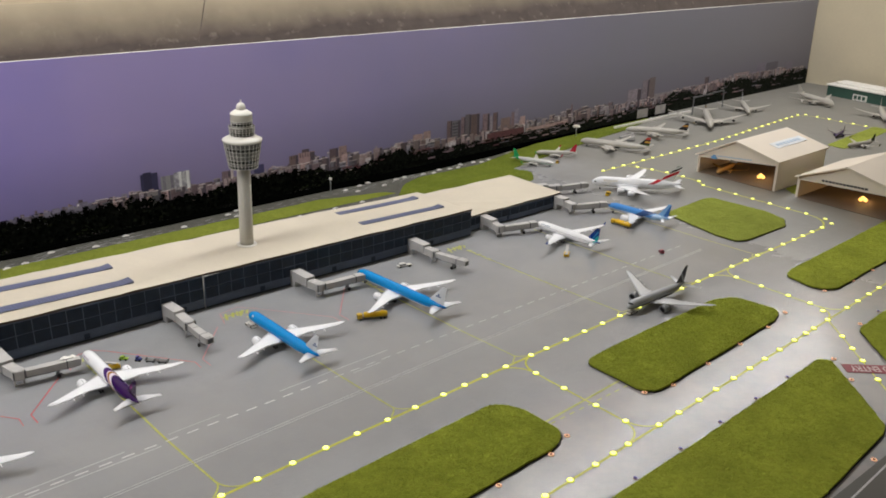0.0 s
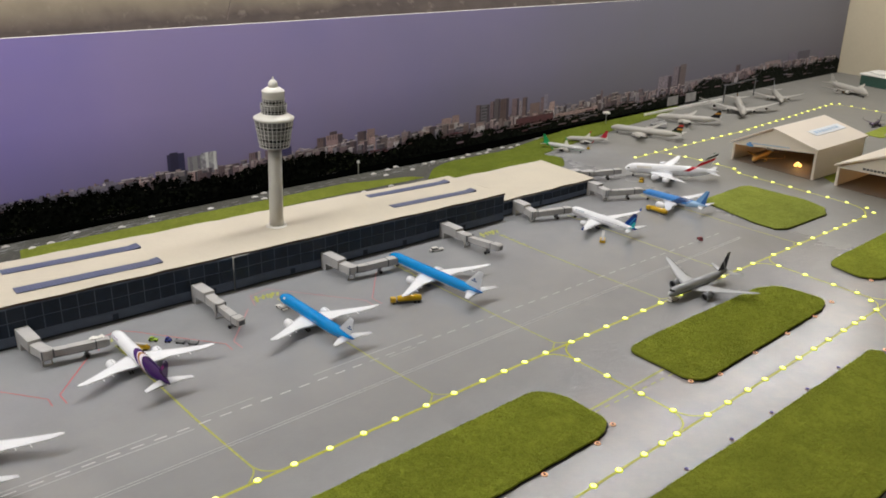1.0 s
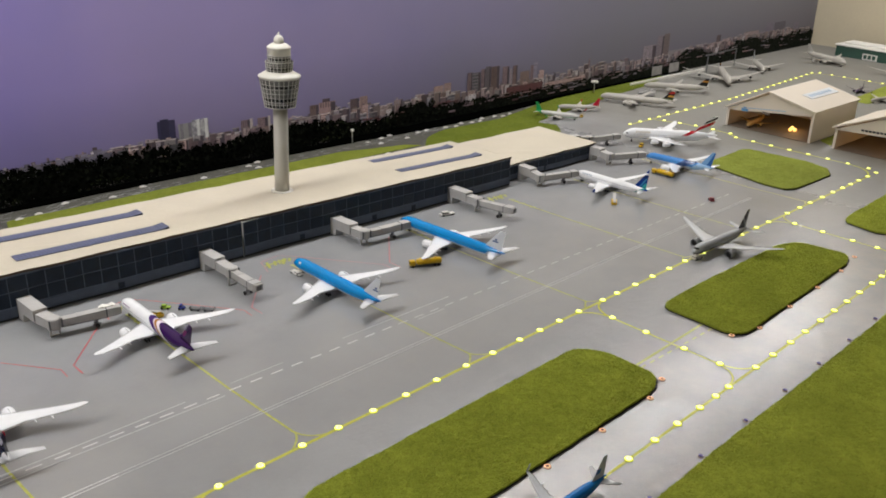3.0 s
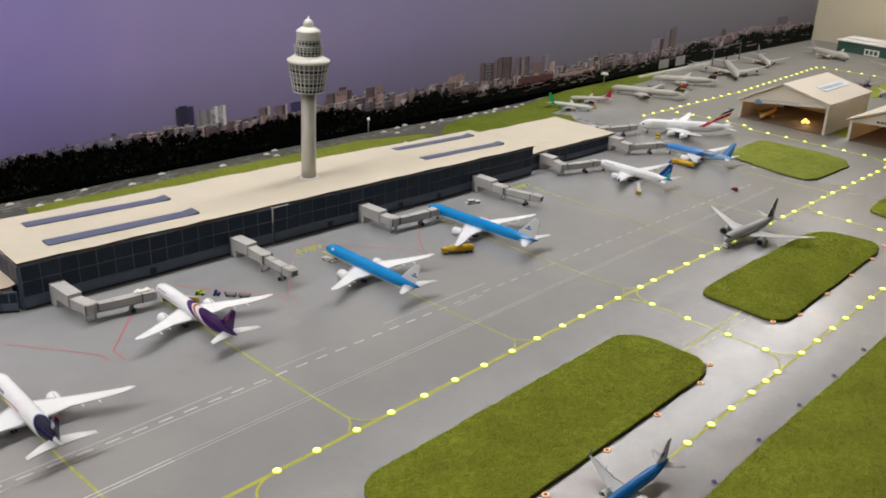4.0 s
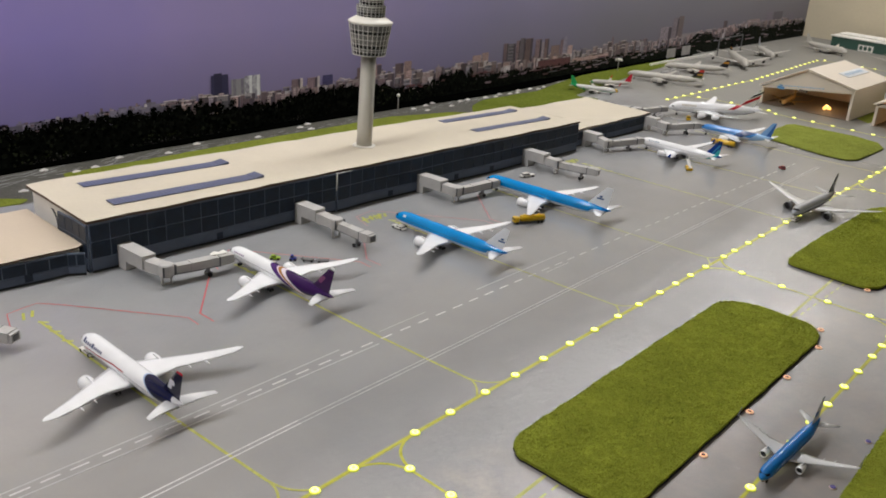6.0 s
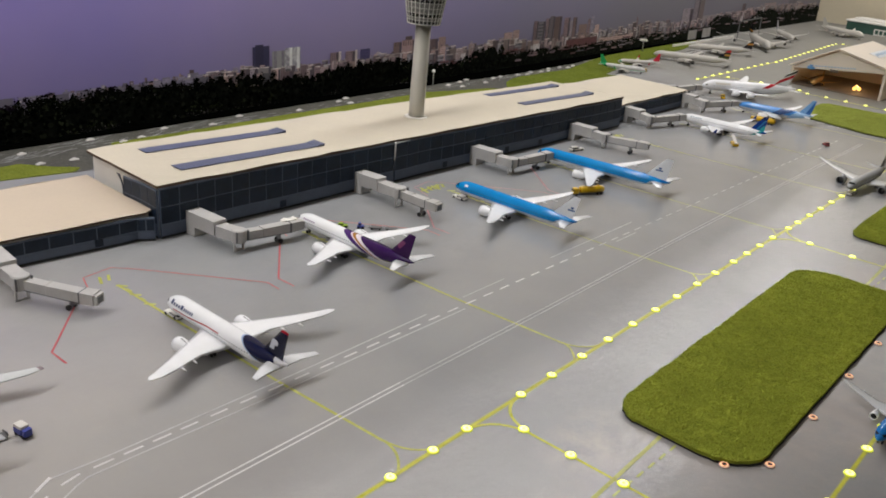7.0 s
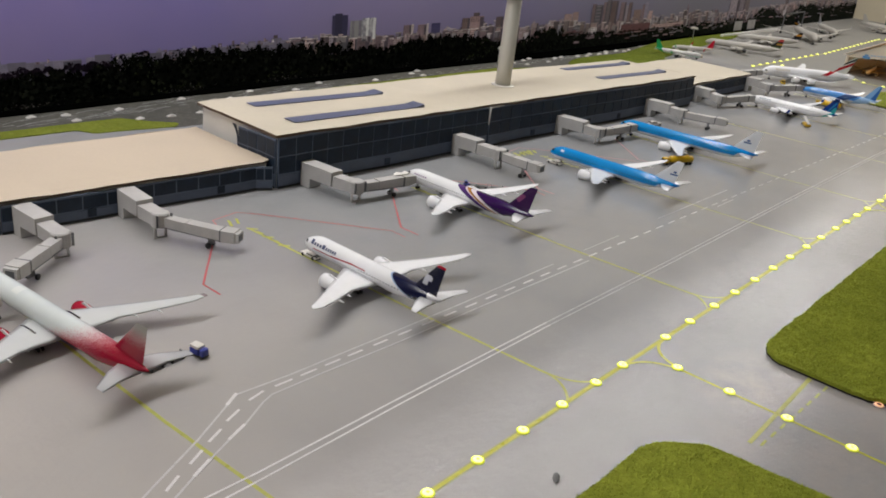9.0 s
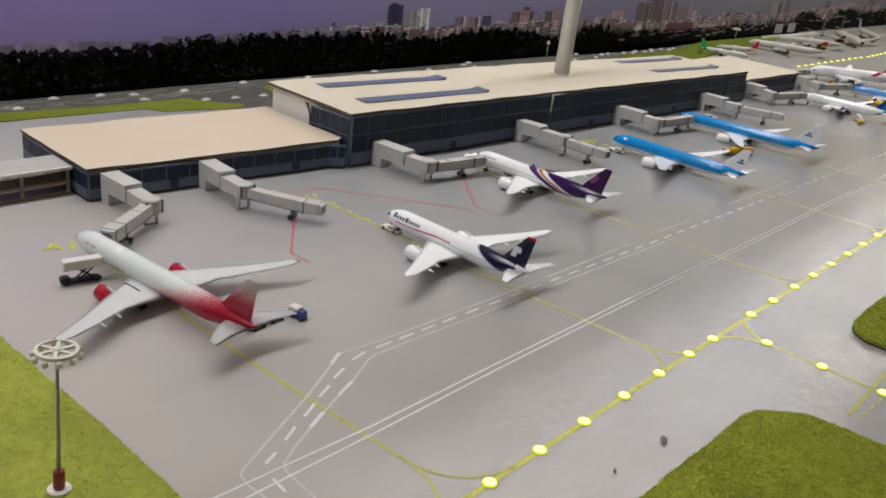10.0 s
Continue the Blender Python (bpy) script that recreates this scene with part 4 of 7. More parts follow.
# ---- lawns ----
def lawn(name, outline, radius, height, material, blades, label, seed, skirt=True):
    r = random.Random(seed)
    line = rounded(outline, radius)
    out = []
    for i, (x, y) in enumerate(line):       # cut edges are a little uneven
        bx, by = line[(i + 1) % len(line)]
        n = max(1, int(math.hypot(bx - x, by - y) / 0.012))
        for k in range(n):
            t = k / n
            out.append((x + (bx - x) * t + r.uniform(-1, 1) * 0.0006, y + (by - y) * t + r.uniform(-1, 1) * 0.0006))
    ob = thing(name, pose(0, 0, 0), label, "lawn", kind="structure")
    part("mat", prism(out, height * 0.35, height), material, ob)
    if skirt:
        # black rim below the mat, set out on its near and east sides
        cx, cy = sum(p[0] for p in out) / len(out), sum(p[1] for p in out) / len(out)
        part("black_backing", prism([(x + (0.002 if x > cx else -0.0005) * 1.0, y - 0.0012 if y < cy else y) for x, y in out], 0.0002, height * 0.36), BLACK, ob, "black rim below the mat")
    if blades:
        x0, x1 = min(p[0] for p in out), max(p[0] for p in out)
        y0, y1 = min(p[1] for p in out), max(p[1] for p in out)
        verts, faces = [], []
        while len(faces) < blades:
            x, y = r.uniform(x0, x1), r.uniform(y0, y1)
            if not inside(x, y, out):
                continue
            a, h, w = r.uniform(0, 6.283), r.uniform(0.0003, 0.0011), r.uniform(0.0002, 0.0004)
            c, s = math.cos(a) * w, math.sin(a) * w
            lean = r.uniform(0.0005, 0.0019)
            lx, ly = -math.sin(a) * lean, math.cos(a) * lean
            n = len(verts)
            verts += [(x - c, y - s, height - 0.0003), (x + c, y + s, height - 0.0003), (x + lx, y + ly, height + h)]
            faces.append((n, n + 1, n + 2))
        for i in range(len(out)):
            (ax, ay), (bx, by) = out[i], out[(i + 1) % len(out)]
            gap = math.hypot(bx - ax, by - ay)
            for k in range(int(gap / 0.00035)):
                t, a, n = r.random(), r.uniform(0, 6.283), len(verts)
                x, y, c, e = ax + (bx - ax) * t, ay + (by - ay) * t, 0.00022 * math.cos(a), 0.00022 * math.sin(a)
                ox, oy = (by - ay) / gap * r.uniform(0.0, 0.0014), -(bx - ax) / gap * r.uniform(0.0, 0.0014)
                verts += [(x - c, y - e, height - 0.0003), (x + c, y + e, height - 0.0003), (x + ox, y + oy, height + r.uniform(-0.0012, 0.0007))]
                faces.append((n, n + 1, n + 2))
        tagged(part("grass_blades", (verts, faces), material, ob, "short green fibres"), kind="stuff")
    return ob


lawn("lawn", [(0.244, 0.587), (0.244, 0.518), (0.263, 0.4975), (0.60, 0.511), (0.6225, 0.527), (0.620, 0.588), (0.603, 0.6125), (0.262, 0.5995)], 0.013, 0.0035, GRASS, 80000, "long green static-grass lawn with a black edge", 1)
lawn("lawn", [(0.757, 0.612), (0.757, 0.527), (0.771, 0.513), (1.053, 0.530), (1.082, 0.543), (1.071, 0.606), (1.037, 0.620), (0.80, 0.617)], 0.013, 0.0035, GRASS, 62000, "green static-grass lawn between two taxiways", 2)
lawn("lawn", [(1.205, 0.603), (1.194, 0.552), (1.213, 0.529), (1.75, 0.545), (1.75, 0.630), (1.228, 0.609)], 0.012, 0.0035, GRASS, 30000, "green static-grass lawn beside the far taxiway", 3)
lawn("lawn", [(1.300, 0.893), (1.274, 0.770), (1.276, 0.735), (1.295, 0.724), (1.41, 0.722), (1.442, 0.742), (1.455, 0.785), (1.446, 0.893), (1.43, 0.900), (1.32, 0.896)], 0.005, 0.003, LAWN, 16000, "bright green lawn before the hangars", 4)
lawn("lawn", [(0.20, 0.385), (0.20, 0.268), (0.74, 0.294), (0.885, 0.3065), (0.902, 0.3125), (0.998, 0.424), (0.988, 0.4355), (0.91, 0.4315), (0.83, 0.4280), (0.74, 0.4240), (0.65, 0.4212), (0.545, 0.4180), (0.45, 0.4125), (0.22, 0.3990)], 0.006, 0.0035, GRASS, 80000, "large green static-grass lawn beside the runway", 5)
lawn("lawn", [(1.112, 0.444), (0.997, 0.320), (1.60, 0.338), (1.60, 0.468)], 0.010, 0.0035, GRASS, 20000, "green static-grass lawn with a slanting edge", 6)
lawn("lawn", [(-0.36, 0.577), (-0.36, 0.46), (0.118, 0.49), (0.1135, 0.524), (0.108, 0.567), (0.089, 0.5855), (0.078, 0.590)], 0.008, 0.0035, GRASS, 62000, "green static-grass lawn beside the glossy taxiway", 7)
lawn("lawn", [(-0.62, 0.98), (-0.62, 0.56), (-0.2065, 0.56), (-0.2065, 0.75), (-0.213, 0.90), (-0.215, 0.98)], 0.006, 0.0035, MAST_LAWN, 70000, "bright green lawn with a lamp mast on it", 8, False)
lawn("lawn", [(0.27, 1.30), (0.285, 1.356), (0.42, 1.352), (0.56, 1.352), (0.72, 1.348), (0.85, 1.348), (0.89, 1.334), (0.97, 1.312), (0.99, 1.292), (0.80, 1.298), (0.55, 1.304)], 0.006, 0.0009, STRIP, 12000, "green strip behind the terminal", 9, False)
lawn("lawn", [(-0.5, 1.345), (-0.5, 1.318), (-0.05, 1.316), (0.10, 1.311), (0.112, 1.293), (0.20, 1.277), (0.212, 1.288), (0.184, 1.310), (0.164, 1.335), (0.045, 1.338), (-0.04, 1.346)], 0.004, 0.0009, STRIP, 9000, "narrow green strip beside the road", 10, False)
lawn("lawn", [(0.98, 1.274), (1.0, 1.20), (1.262, 1.19), (1.302, 1.235), (1.283, 1.275), (1.36, 1.29), (1.464, 1.307), (1.637, 1.337), (1.745, 1.348), (1.90, 1.385), (1.90, 1.40), (1.68, 1.395), (1.48, 1.391), (1.377, 1.373), (1.32, 1.358), (1.253, 1.342), (1.09, 1.346), (1.036, 1.327)], 0.012, 0.0012, FIELD, 16000, "dull green field at the end of the terminal", 11, False)
lawn("lawn", [(2.02, 0.965), (2.02, 0.92), (2.30, 0.94), (2.30, 0.985)], 0.01, 0.001, LAWN, 0, "bright green strip on the far apron", 12, False)
lawn("lawn", [(1.62, 0.842), (1.60, 0.812), (1.92, 0.81), (1.92, 0.842)], 0.004, 0.001, LAWN, 0, "bright green strip between the hangars", 13, False)

# the dark road along the near edge
structure("road", box(-0.9, 2.7, -0.2, 0.288, 0.00005, 0.0002), surface("dark_road_paint", rgb("55534f"), 0.45, vary=0.1, big=30.0), "dark grey road along the layout's edge", "road")
marking("white_line", ribbon([(-0.4, 0.2585), (0.745, 0.2755), (0.9, 0.283), (2.0, 0.286)], 0.002, 0.0008), FAINT_WHITE, "white edge line of the dark road")

# the printed road behind the terminal, with its pale lanes
structure("road", prism([(-0.9, 1.330), (0.12, 1.320), (0.20, 1.275), (0.30, 1.270), (0.70, 1.270), (0.98, 1.268), (1.1, 1.33), (1.36, 1.36), (1.36, 1.408), (-0.9, 1.408)], 0.00005, 0.0002), ROAD, "printed grey road sheet behind the terminal", "road")
lanes = []
for i in range(90):
    x = -0.85 + 0.0235 * i
    lanes.append(ribbon([(x, 1.358), (x + 0.012, 1.358)], 0.0012, 0.0009))
    if i % 2:
        lanes.append(ribbon([(x, 1.368 + 0.004 * math.sin(i)), (x + 0.014, 1.369 + 0.004 * math.sin(i + 1))], 0.0012, 0.0009))
for i in range(70):
    x = rng.uniform(-0.12, 0.5) if i < 50 else rng.uniform(0.9, 1.1)
    y = rng.uniform(1.345, 1.384)
    lanes.append(ribbon(arc((x, y), (x + 0.015, y + rng.uniform(-0.004, 0.012)), (x + 0.034, y + rng.uniform(-0.002, 0.014)), 4), 0.0009, 0.0009 + 0.00001 * i))
marking("white_lane_marks", join(*lanes), surface("printed_lane_white", rgb("a3a5a4"), 0.6), "pale printed lane marks on the grey road")


# ---- lamps in the ground ----
def taxi_light():
    ob = thing("taxiway_light", pose(0, 0, 0), "small round glowing yellow lamp set in the taxi line", "lamp", "taxiway lights")
    part("rim", lathe([(0.0039, 0.0), (0.0038, 0.0005), (0.0033, 0.0008)], 16), LAMP_RIM, ob, "yellow lamp rim")
    part("lens", lathe([(0.0031, 0.0006), (0.0028, 0.0011), (0.0020, 0.0014), (0.0011, 0.0011)], 14), LAMP_GLOW, ob, "glowing pale yellow lens", True)
    part("heart", lathe([(0.0011, 0.0010), (0.0009, 0.0013), (0.0003, 0.0014)], 10), LAMP_HEART, ob, "lime green lamp heart", True)
    return ob


spots = [(x, main_y(x)) for x in (-0.126, -0.086, -0.045, -0.004, 0.038, 0.079, 0.118, 0.152, 0.213, 0.252, 0.294, 0.333, 0.373, 0.413, 0.453, 0.494, 0.533, 0.575, 0.608, 0.641, 0.676, 0.721, 0.749,
                                  0.786, 0.823, 0.860, 0.897, 0.940, 0.985, 1.041, 1.083, 1.118, 1.175, 1.215, 1.249, 1.29, 1.328, 1.363, 1.393, 1.424, 1.459, 1.493)]
spots += [(x, second_y(x)) for x in (0.26, 0.30, 0.338, 0.375, 0.413, 0.452, 0.49, 0.53, 0.567, 0.606, 0.635, 0.660, 0.715, 0.753, 0.793, 0.829, 0.868, 0.905, 0.941, 0.978, 1.017, 1.048, 1.070, 1.110, 1.169, 1.204, 1.240, 1.275, 1.31, 1.35)]
spots += [(0.18, y) for y in (0.625, 0.587, 0.548, 0.508)] + [(0.693, y) for y in (0.633, 0.588, 0.540, 0.498)] + [(1.142, y) for y in (0.648, 0.606, 0.563, 0.529)]
spots += [(1.132, 0.505), (1.077, 0.449), (1.054, 0.424), (1.032, 0.400), (1.0, 0.366), (0.966, 0.33)]
spots += [(1.508, 0.699 + 0.0368 * i) for i in range(8)] + [(1.526, 0.979), (1.527, 1.019), (1.524, 1.057), (1.517, 1.09), (1.509, 1.122)]
spots += [(1.427 + 0.0336 * i, 1.148) for i in range(11)] + [(1.80 + 0.0335 * i, 1.144 + 0.0024 * i) for i in range(15)] + [(2.288, 1.165 - 0.033 * i) for i in range(6)]
first = taxi_light()
first.matrix_world = pose(*spots[0], 0.0003)
for p in spots[1:]:
    copy_thing(first, pose(*p, 0.0003))


LAMP_BASE = surface("pale_pink_base", rgb("d8c2b6"), 0.5)


def ring_light(name, lens, label, k=1.0):
    ob = thing(name, pose(0, 0, 0), label, "lamp", "lawn edge lights")
    part("base", lathe([(0.0035 * k, 0.0), (0.0035 * k, 0.0004), (0.0031 * k, 0.0007)], 14), LAMP_BASE, ob, "pale base disc")
    part("ring", lathe([(0.0028 * k, 0.0007), (0.0028 * k, 0.0011), (0.0022 * k, 0.0014), (0.0017 * k, 0.0010)], 14), lens, ob)
    part("centre", lathe([(0.0017 * k, 0.0009), (0.0015 * k, 0.0012), (0.0005 * k, 0.0013)], 10), RING_DARK if lens is RING_ORANGE else RING_BLUE, ob, "dark centre")
    return ob


ora = ring_light("edge_light", RING_ORANGE, "small orange ring lamp at the lawn's edge")
edge = [(0.622, 0.519), (0.584, 0.506), (0.507, 0.5025), (0.430, 0.4995), (0.348, 0.496), (0.269, 0.4935), (0.246, 0.514), (1.085, 0.535), (1.025, 0.5255), (0.952, 0.521), (0.875, 0.517), (0.798, 0.5125),
        (0.758, 0.523), (1.20, 0.538), (1.27, 0.5305), (1.335, 0.5315), (1.008, 0.425), (0.975, 0.386), (0.833, 0.292), (1.132, 0.452), (1.100, 0.42)]
ora.matrix_world = pose(*edge[0], 0.0002)
for p in edge[1:]:
    copy_thing(ora, pose(*p, 0.0002))
blu = ring_light("edge_light", RING_BLUE, "small violet ring lamp at the lawn's edge", 0.74)
edge = [(0.921, 0.440), (0.847, 0.4365), (0.772, 0.434), (0.696, 0.431), (0.619, 0.4285), (0.540, 0.4255), (0.460, 0.421), (0.382, 0.418), (1.192, 0.4575), (0.91, 0.3135)]
blu.matrix_world = pose(edge[0][0], edge[0][1] - 0.002, 0.0002)
for x, y in edge[1:]:
    copy_thing(blu, pose(x, y - 0.002, 0.0002))


# ---- terminal ----
def face_frame(a, b):
    """A frame on a wall from a to b: x along it, z up, y out of the wall."""
    d = Vector((b[0] - a[0], b[1] - a[1], 0))
    n = d.length
    d.normalize()
    out = Vector((d.y, -d.x, 0))
    m = Matrix(((d.x, out.x, 0, a[0]), (d.y, out.y, 0, a[1]), (0, 0, 1, 0), (0, 0, 0, 1)))
    return m, n


def facade(parent, a, b, top_a, top_b, rows, pitch, band, doors, seed):
    """Printed card front: a lower band, rows of dark panes with paler bars, and small door patches."""
    r = random.Random(seed)
    m, length = face_frame(a, b)
    n = max(2, round(length / pitch))
    wave = [0.0008 * math.sin(0.9 * i + seed) + r.uniform(-1, 1) * 0.0003 for i in range(n + 1)]
    xs = [length * i / n for i in range(n + 1)]
    tops = [top_a + (top_b - top_a) * i / n + r.uniform(-1, 1) * 0.0004 for i in range(n + 1)]
    rings = []
    for x, w, t in zip(xs, wave, tops):
        rings.append([(x, 0.0, 0.0005), (x, 0.0016 + w, 0.0005), (x, 0.0016 + w, t - 0.0031), (x, 0.0, t - 0.0031)])
    part("card_front", moved(loft(rings), m), FRAME_CARD, parent, "grey printed card front")
    # black strip added for the shadow line under the card
    foot = [[(x, 0.0016 + w, 0.0003), (x, 0.0019 + w, 0.0003), (x, 0.0019 + w, 0.0024), (x, 0.0016 + w, 0.0024)] for x, w in zip(xs, wave)]
    part("foot_strip", moved(loft(foot), m), BLACK, parent, "black shadow strip at the card's foot")
    bands = [[(x, 0.0016 + w, 0.0026), (x, 0.0020 + w, 0.0026), (x, 0.0020 + w, band), (x, 0.0016 + w, band)] for x, w in zip(xs, wave)]
    part("lower_band", moved(loft(bands), m), BAND_PRINT, parent, "blue-grey lower band")
    for i in range(n):
        z0 = band + 0.0008
        cell = ((tops[i] + tops[i + 1]) / 2 - 0.0040 - z0) / rows
        for k in range(rows):
            a0, a1 = xs[i] + 0.0006, xs[i + 1] - 0.0006
            lo, hi = z0 + cell * k + 0.0006, z0 + cell * (k + 1) - 0.0007
            pane = ([(a0, 0.0017 + wave[i], lo), (a1, 0.0017 + wave[i + 1], lo), (a1, 0.0017 + wave[i + 1], hi), (a0, 0.0017 + wave[i], hi),
                     (a0, 0.0021 + wave[i], lo), (a1, 0.0021 + wave[i + 1], lo), (a1, 0.0021 + wave[i + 1], hi), (a0, 0.0021 + wave[i], hi)],
                    [(4, 7, 6, 5), (0, 1, 2, 3), (0, 4, 5, 1), (2, 6, 7, 3), (0, 3, 7, 4), (1, 5, 6, 2)])
            part("pane", moved(pane, m), GLASS_PRINT, parent)
    for d in doors:
        i = min(n - 1, int(d / length * n))
        part("door_patch", moved(box(d - 0.0036, d + 0.0036, 0.0020 + wave[i], 0.0026 + wave[i], 0.0035, 0.0105), m), GLASS_PRINT, parent, "small dark printed door")


def slab_roof(parent, outline, heights, thick, label, top_card=CREAM):
    r = random.Random(len(outline))
    pts, hs = [], []
    for i, (x, y) in enumerate(outline):
        bx, by = outline[(i + 1) % len(outline)]
        n = max(1, int(math.hypot(bx - x, by - y) / 0.02))
        for k in range(n):
            t = k / n
            pts.append((x + (bx - x) * t + r.uniform(-1, 1) * 0.0005, y + (by - y) * t + r.uniform(-1, 1) * 0.0009))
            hs.append(heights[i] + (heights[(i + 1) % len(heights)] - heights[i]) * t + r.uniform(-1, 1) * 0.0003 + 0.0005 * math.sin(70 * (x + (bx - x) * t)))
    low = [(x, y, h - thick) for (x, y), h in zip(pts, hs)]
    top = [(x, y, h) for (x, y), h in zip(pts, hs)]
    v, f = loft([low, top])
    ob = new("roof", mesh("roof", v, f, [BROWN_EDGE, top_card], index=[0] * (len(f) - 1) + [1]))
    ob.parent = parent
    return tagged(ob, label)


TW, TE = 0.0530, 0.0465
main_block = thing("terminal_building", pose(0, 0, 0), "tall grey model terminal with dark glazing and a cream roof", "building")
part("core", prism([(0.174, 1.054), (0.944, 1.034), (0.932, 1.156), (0.177, 1.186)], 0.0, [TW - 0.003, TE - 0.003, TE - 0.003, TW - 0.003]), WHITE_CARD, main_block, "white foam board body")
facade(main_block, (0.171, 1.0525), (0.469, 1.0453), TW, 0.0510, 2, 0.0195, 0.0135, (0.14, 0.27), 1)
facade(main_block, (0.471, 1.0448), (0.946, 1.0325), 0.0509, TE, 2, 0.0195, 0.0130, (0.086, 0.206, 0.276, 0.391), 2)
facade(main_block, (0.1705, 1.112), (0.1705, 1.0525), TW - 0.003, TW - 0.001, 2, 0.015, 0.0135, (), 3)
facade(main_block, (0.947, 1.0325), (0.945, 1.066), TE, TE, 2, 0.0165, 0.013, (), 4)
slab_roof(main_block, [(0.169, 1.051), (0.50, 1.0425), (0.949, 1.031), (0.934, 1.158), (0.60, 1.176), (0.172, 1.189)], [TW, 0.0505, TE, TE, 0.0497, TW], 0.0027, "cream foam board roof with a worn brown edge")
part("loose_flap", loft([[(0.4688 - 0.0006 * t, 1.0418 - 0.0012 * t, z), (0.4697 - 0.0002 * t, 1.0414 - 0.0014 * t, z), (0.4694, 1.0432, z)] for z, t in ((0.0270, 0.0), (0.0340, 0.4), (0.0410, 0.7), (0.0490, 1.0))]), WHITE_CARD, main_block, "white edge of a loosened facade sheet")
part("loose_top_edge", loft([[(x, 1.0411 - lift, z), (x, 1.0405 - lift, z), (x, 1.0405 - lift, z + h), (x, 1.0411 - lift, z + h)] for x, lift, z, h in ((0.4684, 0.0012, 0.0478, 0.0012), (0.478, 0.0012, 0.0482, 0.0009), (0.492, 0.0010, 0.0484, 0.0004))]), WHITE_CARD, main_block, "white top edge of a loosened facade sheet")
part("curled_sheet", loft([[(0.1688 - 0.003 * t ** 3, 1.1115, z), (0.1682 - 0.003 * t ** 3, 1.1115, z), (0.1680 - 0.003 * t ** 3, 1.1125 + 0.0045 * t ** 2.4, z), (0.1686 - 0.003 * t ** 3, 1.1125 + 0.0045 * t ** 2.4, z)] for z, t in ((0.0275, 0.0), (0.032, 0.2), (0.037, 0.42), (0.042, 0.65), (0.0465, 0.87), (0.0494, 1.0))]), GLASS_PRINT, main_block, "dark facade sheet curling off at its end")
for x0, y0, x1, y1, w, z0, z1 in ((0.212, 1.0875, 0.386, 1.0785, 0.018, TW - 0.0002, 0.0514), (0.214, 1.154, 0.383, 1.142, 0.0165, TW - 0.0002, 0.0514),
                                  (0.757, 1.082, 0.915, 1.072, 0.0145, 0.0482, TE + 0.0004), (0.755, 1.1435, 0.910, 1.1335, 0.0145, 0.0482, TE + 0.0004)):
    n = 14
    rings = []
    for i in range(n + 1):
        t = i / n
        x, y, z = x0 + (x1 - x0) * t, y0 + (y1 - y0) * t, z0 + (z1 - z0) * t + 0.0004
        curl = 0.0022 * max(0.0, (t - 0.9) / 0.1) ** 2
        rings.append([(x, y - w / 2, z), (x, y + w / 2, z), (x, y + w / 2, z + 0.0004 + curl), (x, y - w / 2, z + 0.0004 + curl)])
    part("roof_light", loft(rings), ROOF_STRIP, main_block, "long blue printed roof light with a curled end")

west_block = thing("terminal_building", pose(0, 0, 0), "low western terminal wing with a cream roof", "building")
part("core", prism([(-0.072, 1.077), (0.164, 1.060), (0.171, 1.186), (-0.070, 1.196)], 0.0, 0.0245), WHITE_CARD, west_block, "white foam board body")
facade(west_block, (-0.075, 1.0755), (0.155, 1.0605), 0.0268, 0.0262, 1, 0.0205, 0.0095, (0.07, 0.19), 5)
facade(west_block, (-0.0745, 1.197), (-0.0755, 1.0755), 0.0268, 0.0268, 1, 0.0205, 0.0095, (), 6)
facade(west_block, (0.152, 1.0600), (0.1655, 1.0520), 0.0262, 0.0262, 1, 0.0078, 0.0095, (), 7)
slab_roof(west_block, [(-0.0775, 1.0745), (0.160, 1.0585), (0.170, 1.062), (0.170, 1.188), (-0.077, 1.199)], [0.027] * 5, 0.0019, "pinkish cream foam board roof with a brown edge", PINK_CREAM)

east_block = thing("terminal_building", pose(0, 0, 0), "low eastern terminal wing with a cream roof", "building")
part("core", prism([(0.945, 1.048), (1.174, 1.045), (1.178, 1.178), (0.94, 1.186)], 0.0, 0.0262), WHITE_CARD, east_block, "white foam board body")
facade(east_block, (0.948, 1.0475), (1.176, 1.0435), 0.0275, 0.0275, 1, 0.0205, 0.0095, (0.1,), 8)
facade(east_block, (1.1765, 1.0435), (1.1795, 1.18), 0.0275, 0.0275, 1, 0.0205, 0.0095, (), 9)
slab_roof(east_block, [(0.948, 1.046), (1.1785, 1.042), (1.183, 1.181), (0.937, 1.19)], [0.028] * 4, 0.0017, "cream foam board roof with a brown edge")

finger = thing("pier_frame", pose(-0.078, 1.112, 0), "unfinished brown pier frame with a ribbed grey roof", "building")
FINGER = surface("brown_frame_card", rgb("857868"), 0.6, vary=0.2)
for k, (y0, y1) in enumerate(((-0.012, -0.010), (0.016, 0.018))):
    part("beam", box(-0.30, -0.0005, y0, y1, 0.0195, 0.0215), FINGER, finger)
    part("beam", box(-0.30, -0.0005, y0, y1, 0.0005, 0.0030), FINGER, finger)
    part("beam", box(-0.30, -0.0005, y0, y1, 0.0095, 0.0112), FINGER, finger)
    for i in range(9):
        part("post", box(-0.004 - 0.036 * i, -0.0016 - 0.036 * i, y0 - 0.0004, y1 + 0.0004, 0.0, 0.022), FINGER, finger)
part("deck", box(-0.30, -0.001, -0.0098, 0.0158, 0.0075, 0.0090), CREAM, finger, "pale deck")
part("roof_sheet", box(-0.30, 0.0, -0.013, 0.019, 0.0222, 0.0234), GREY_CARD, finger, "grey ribbed roof")
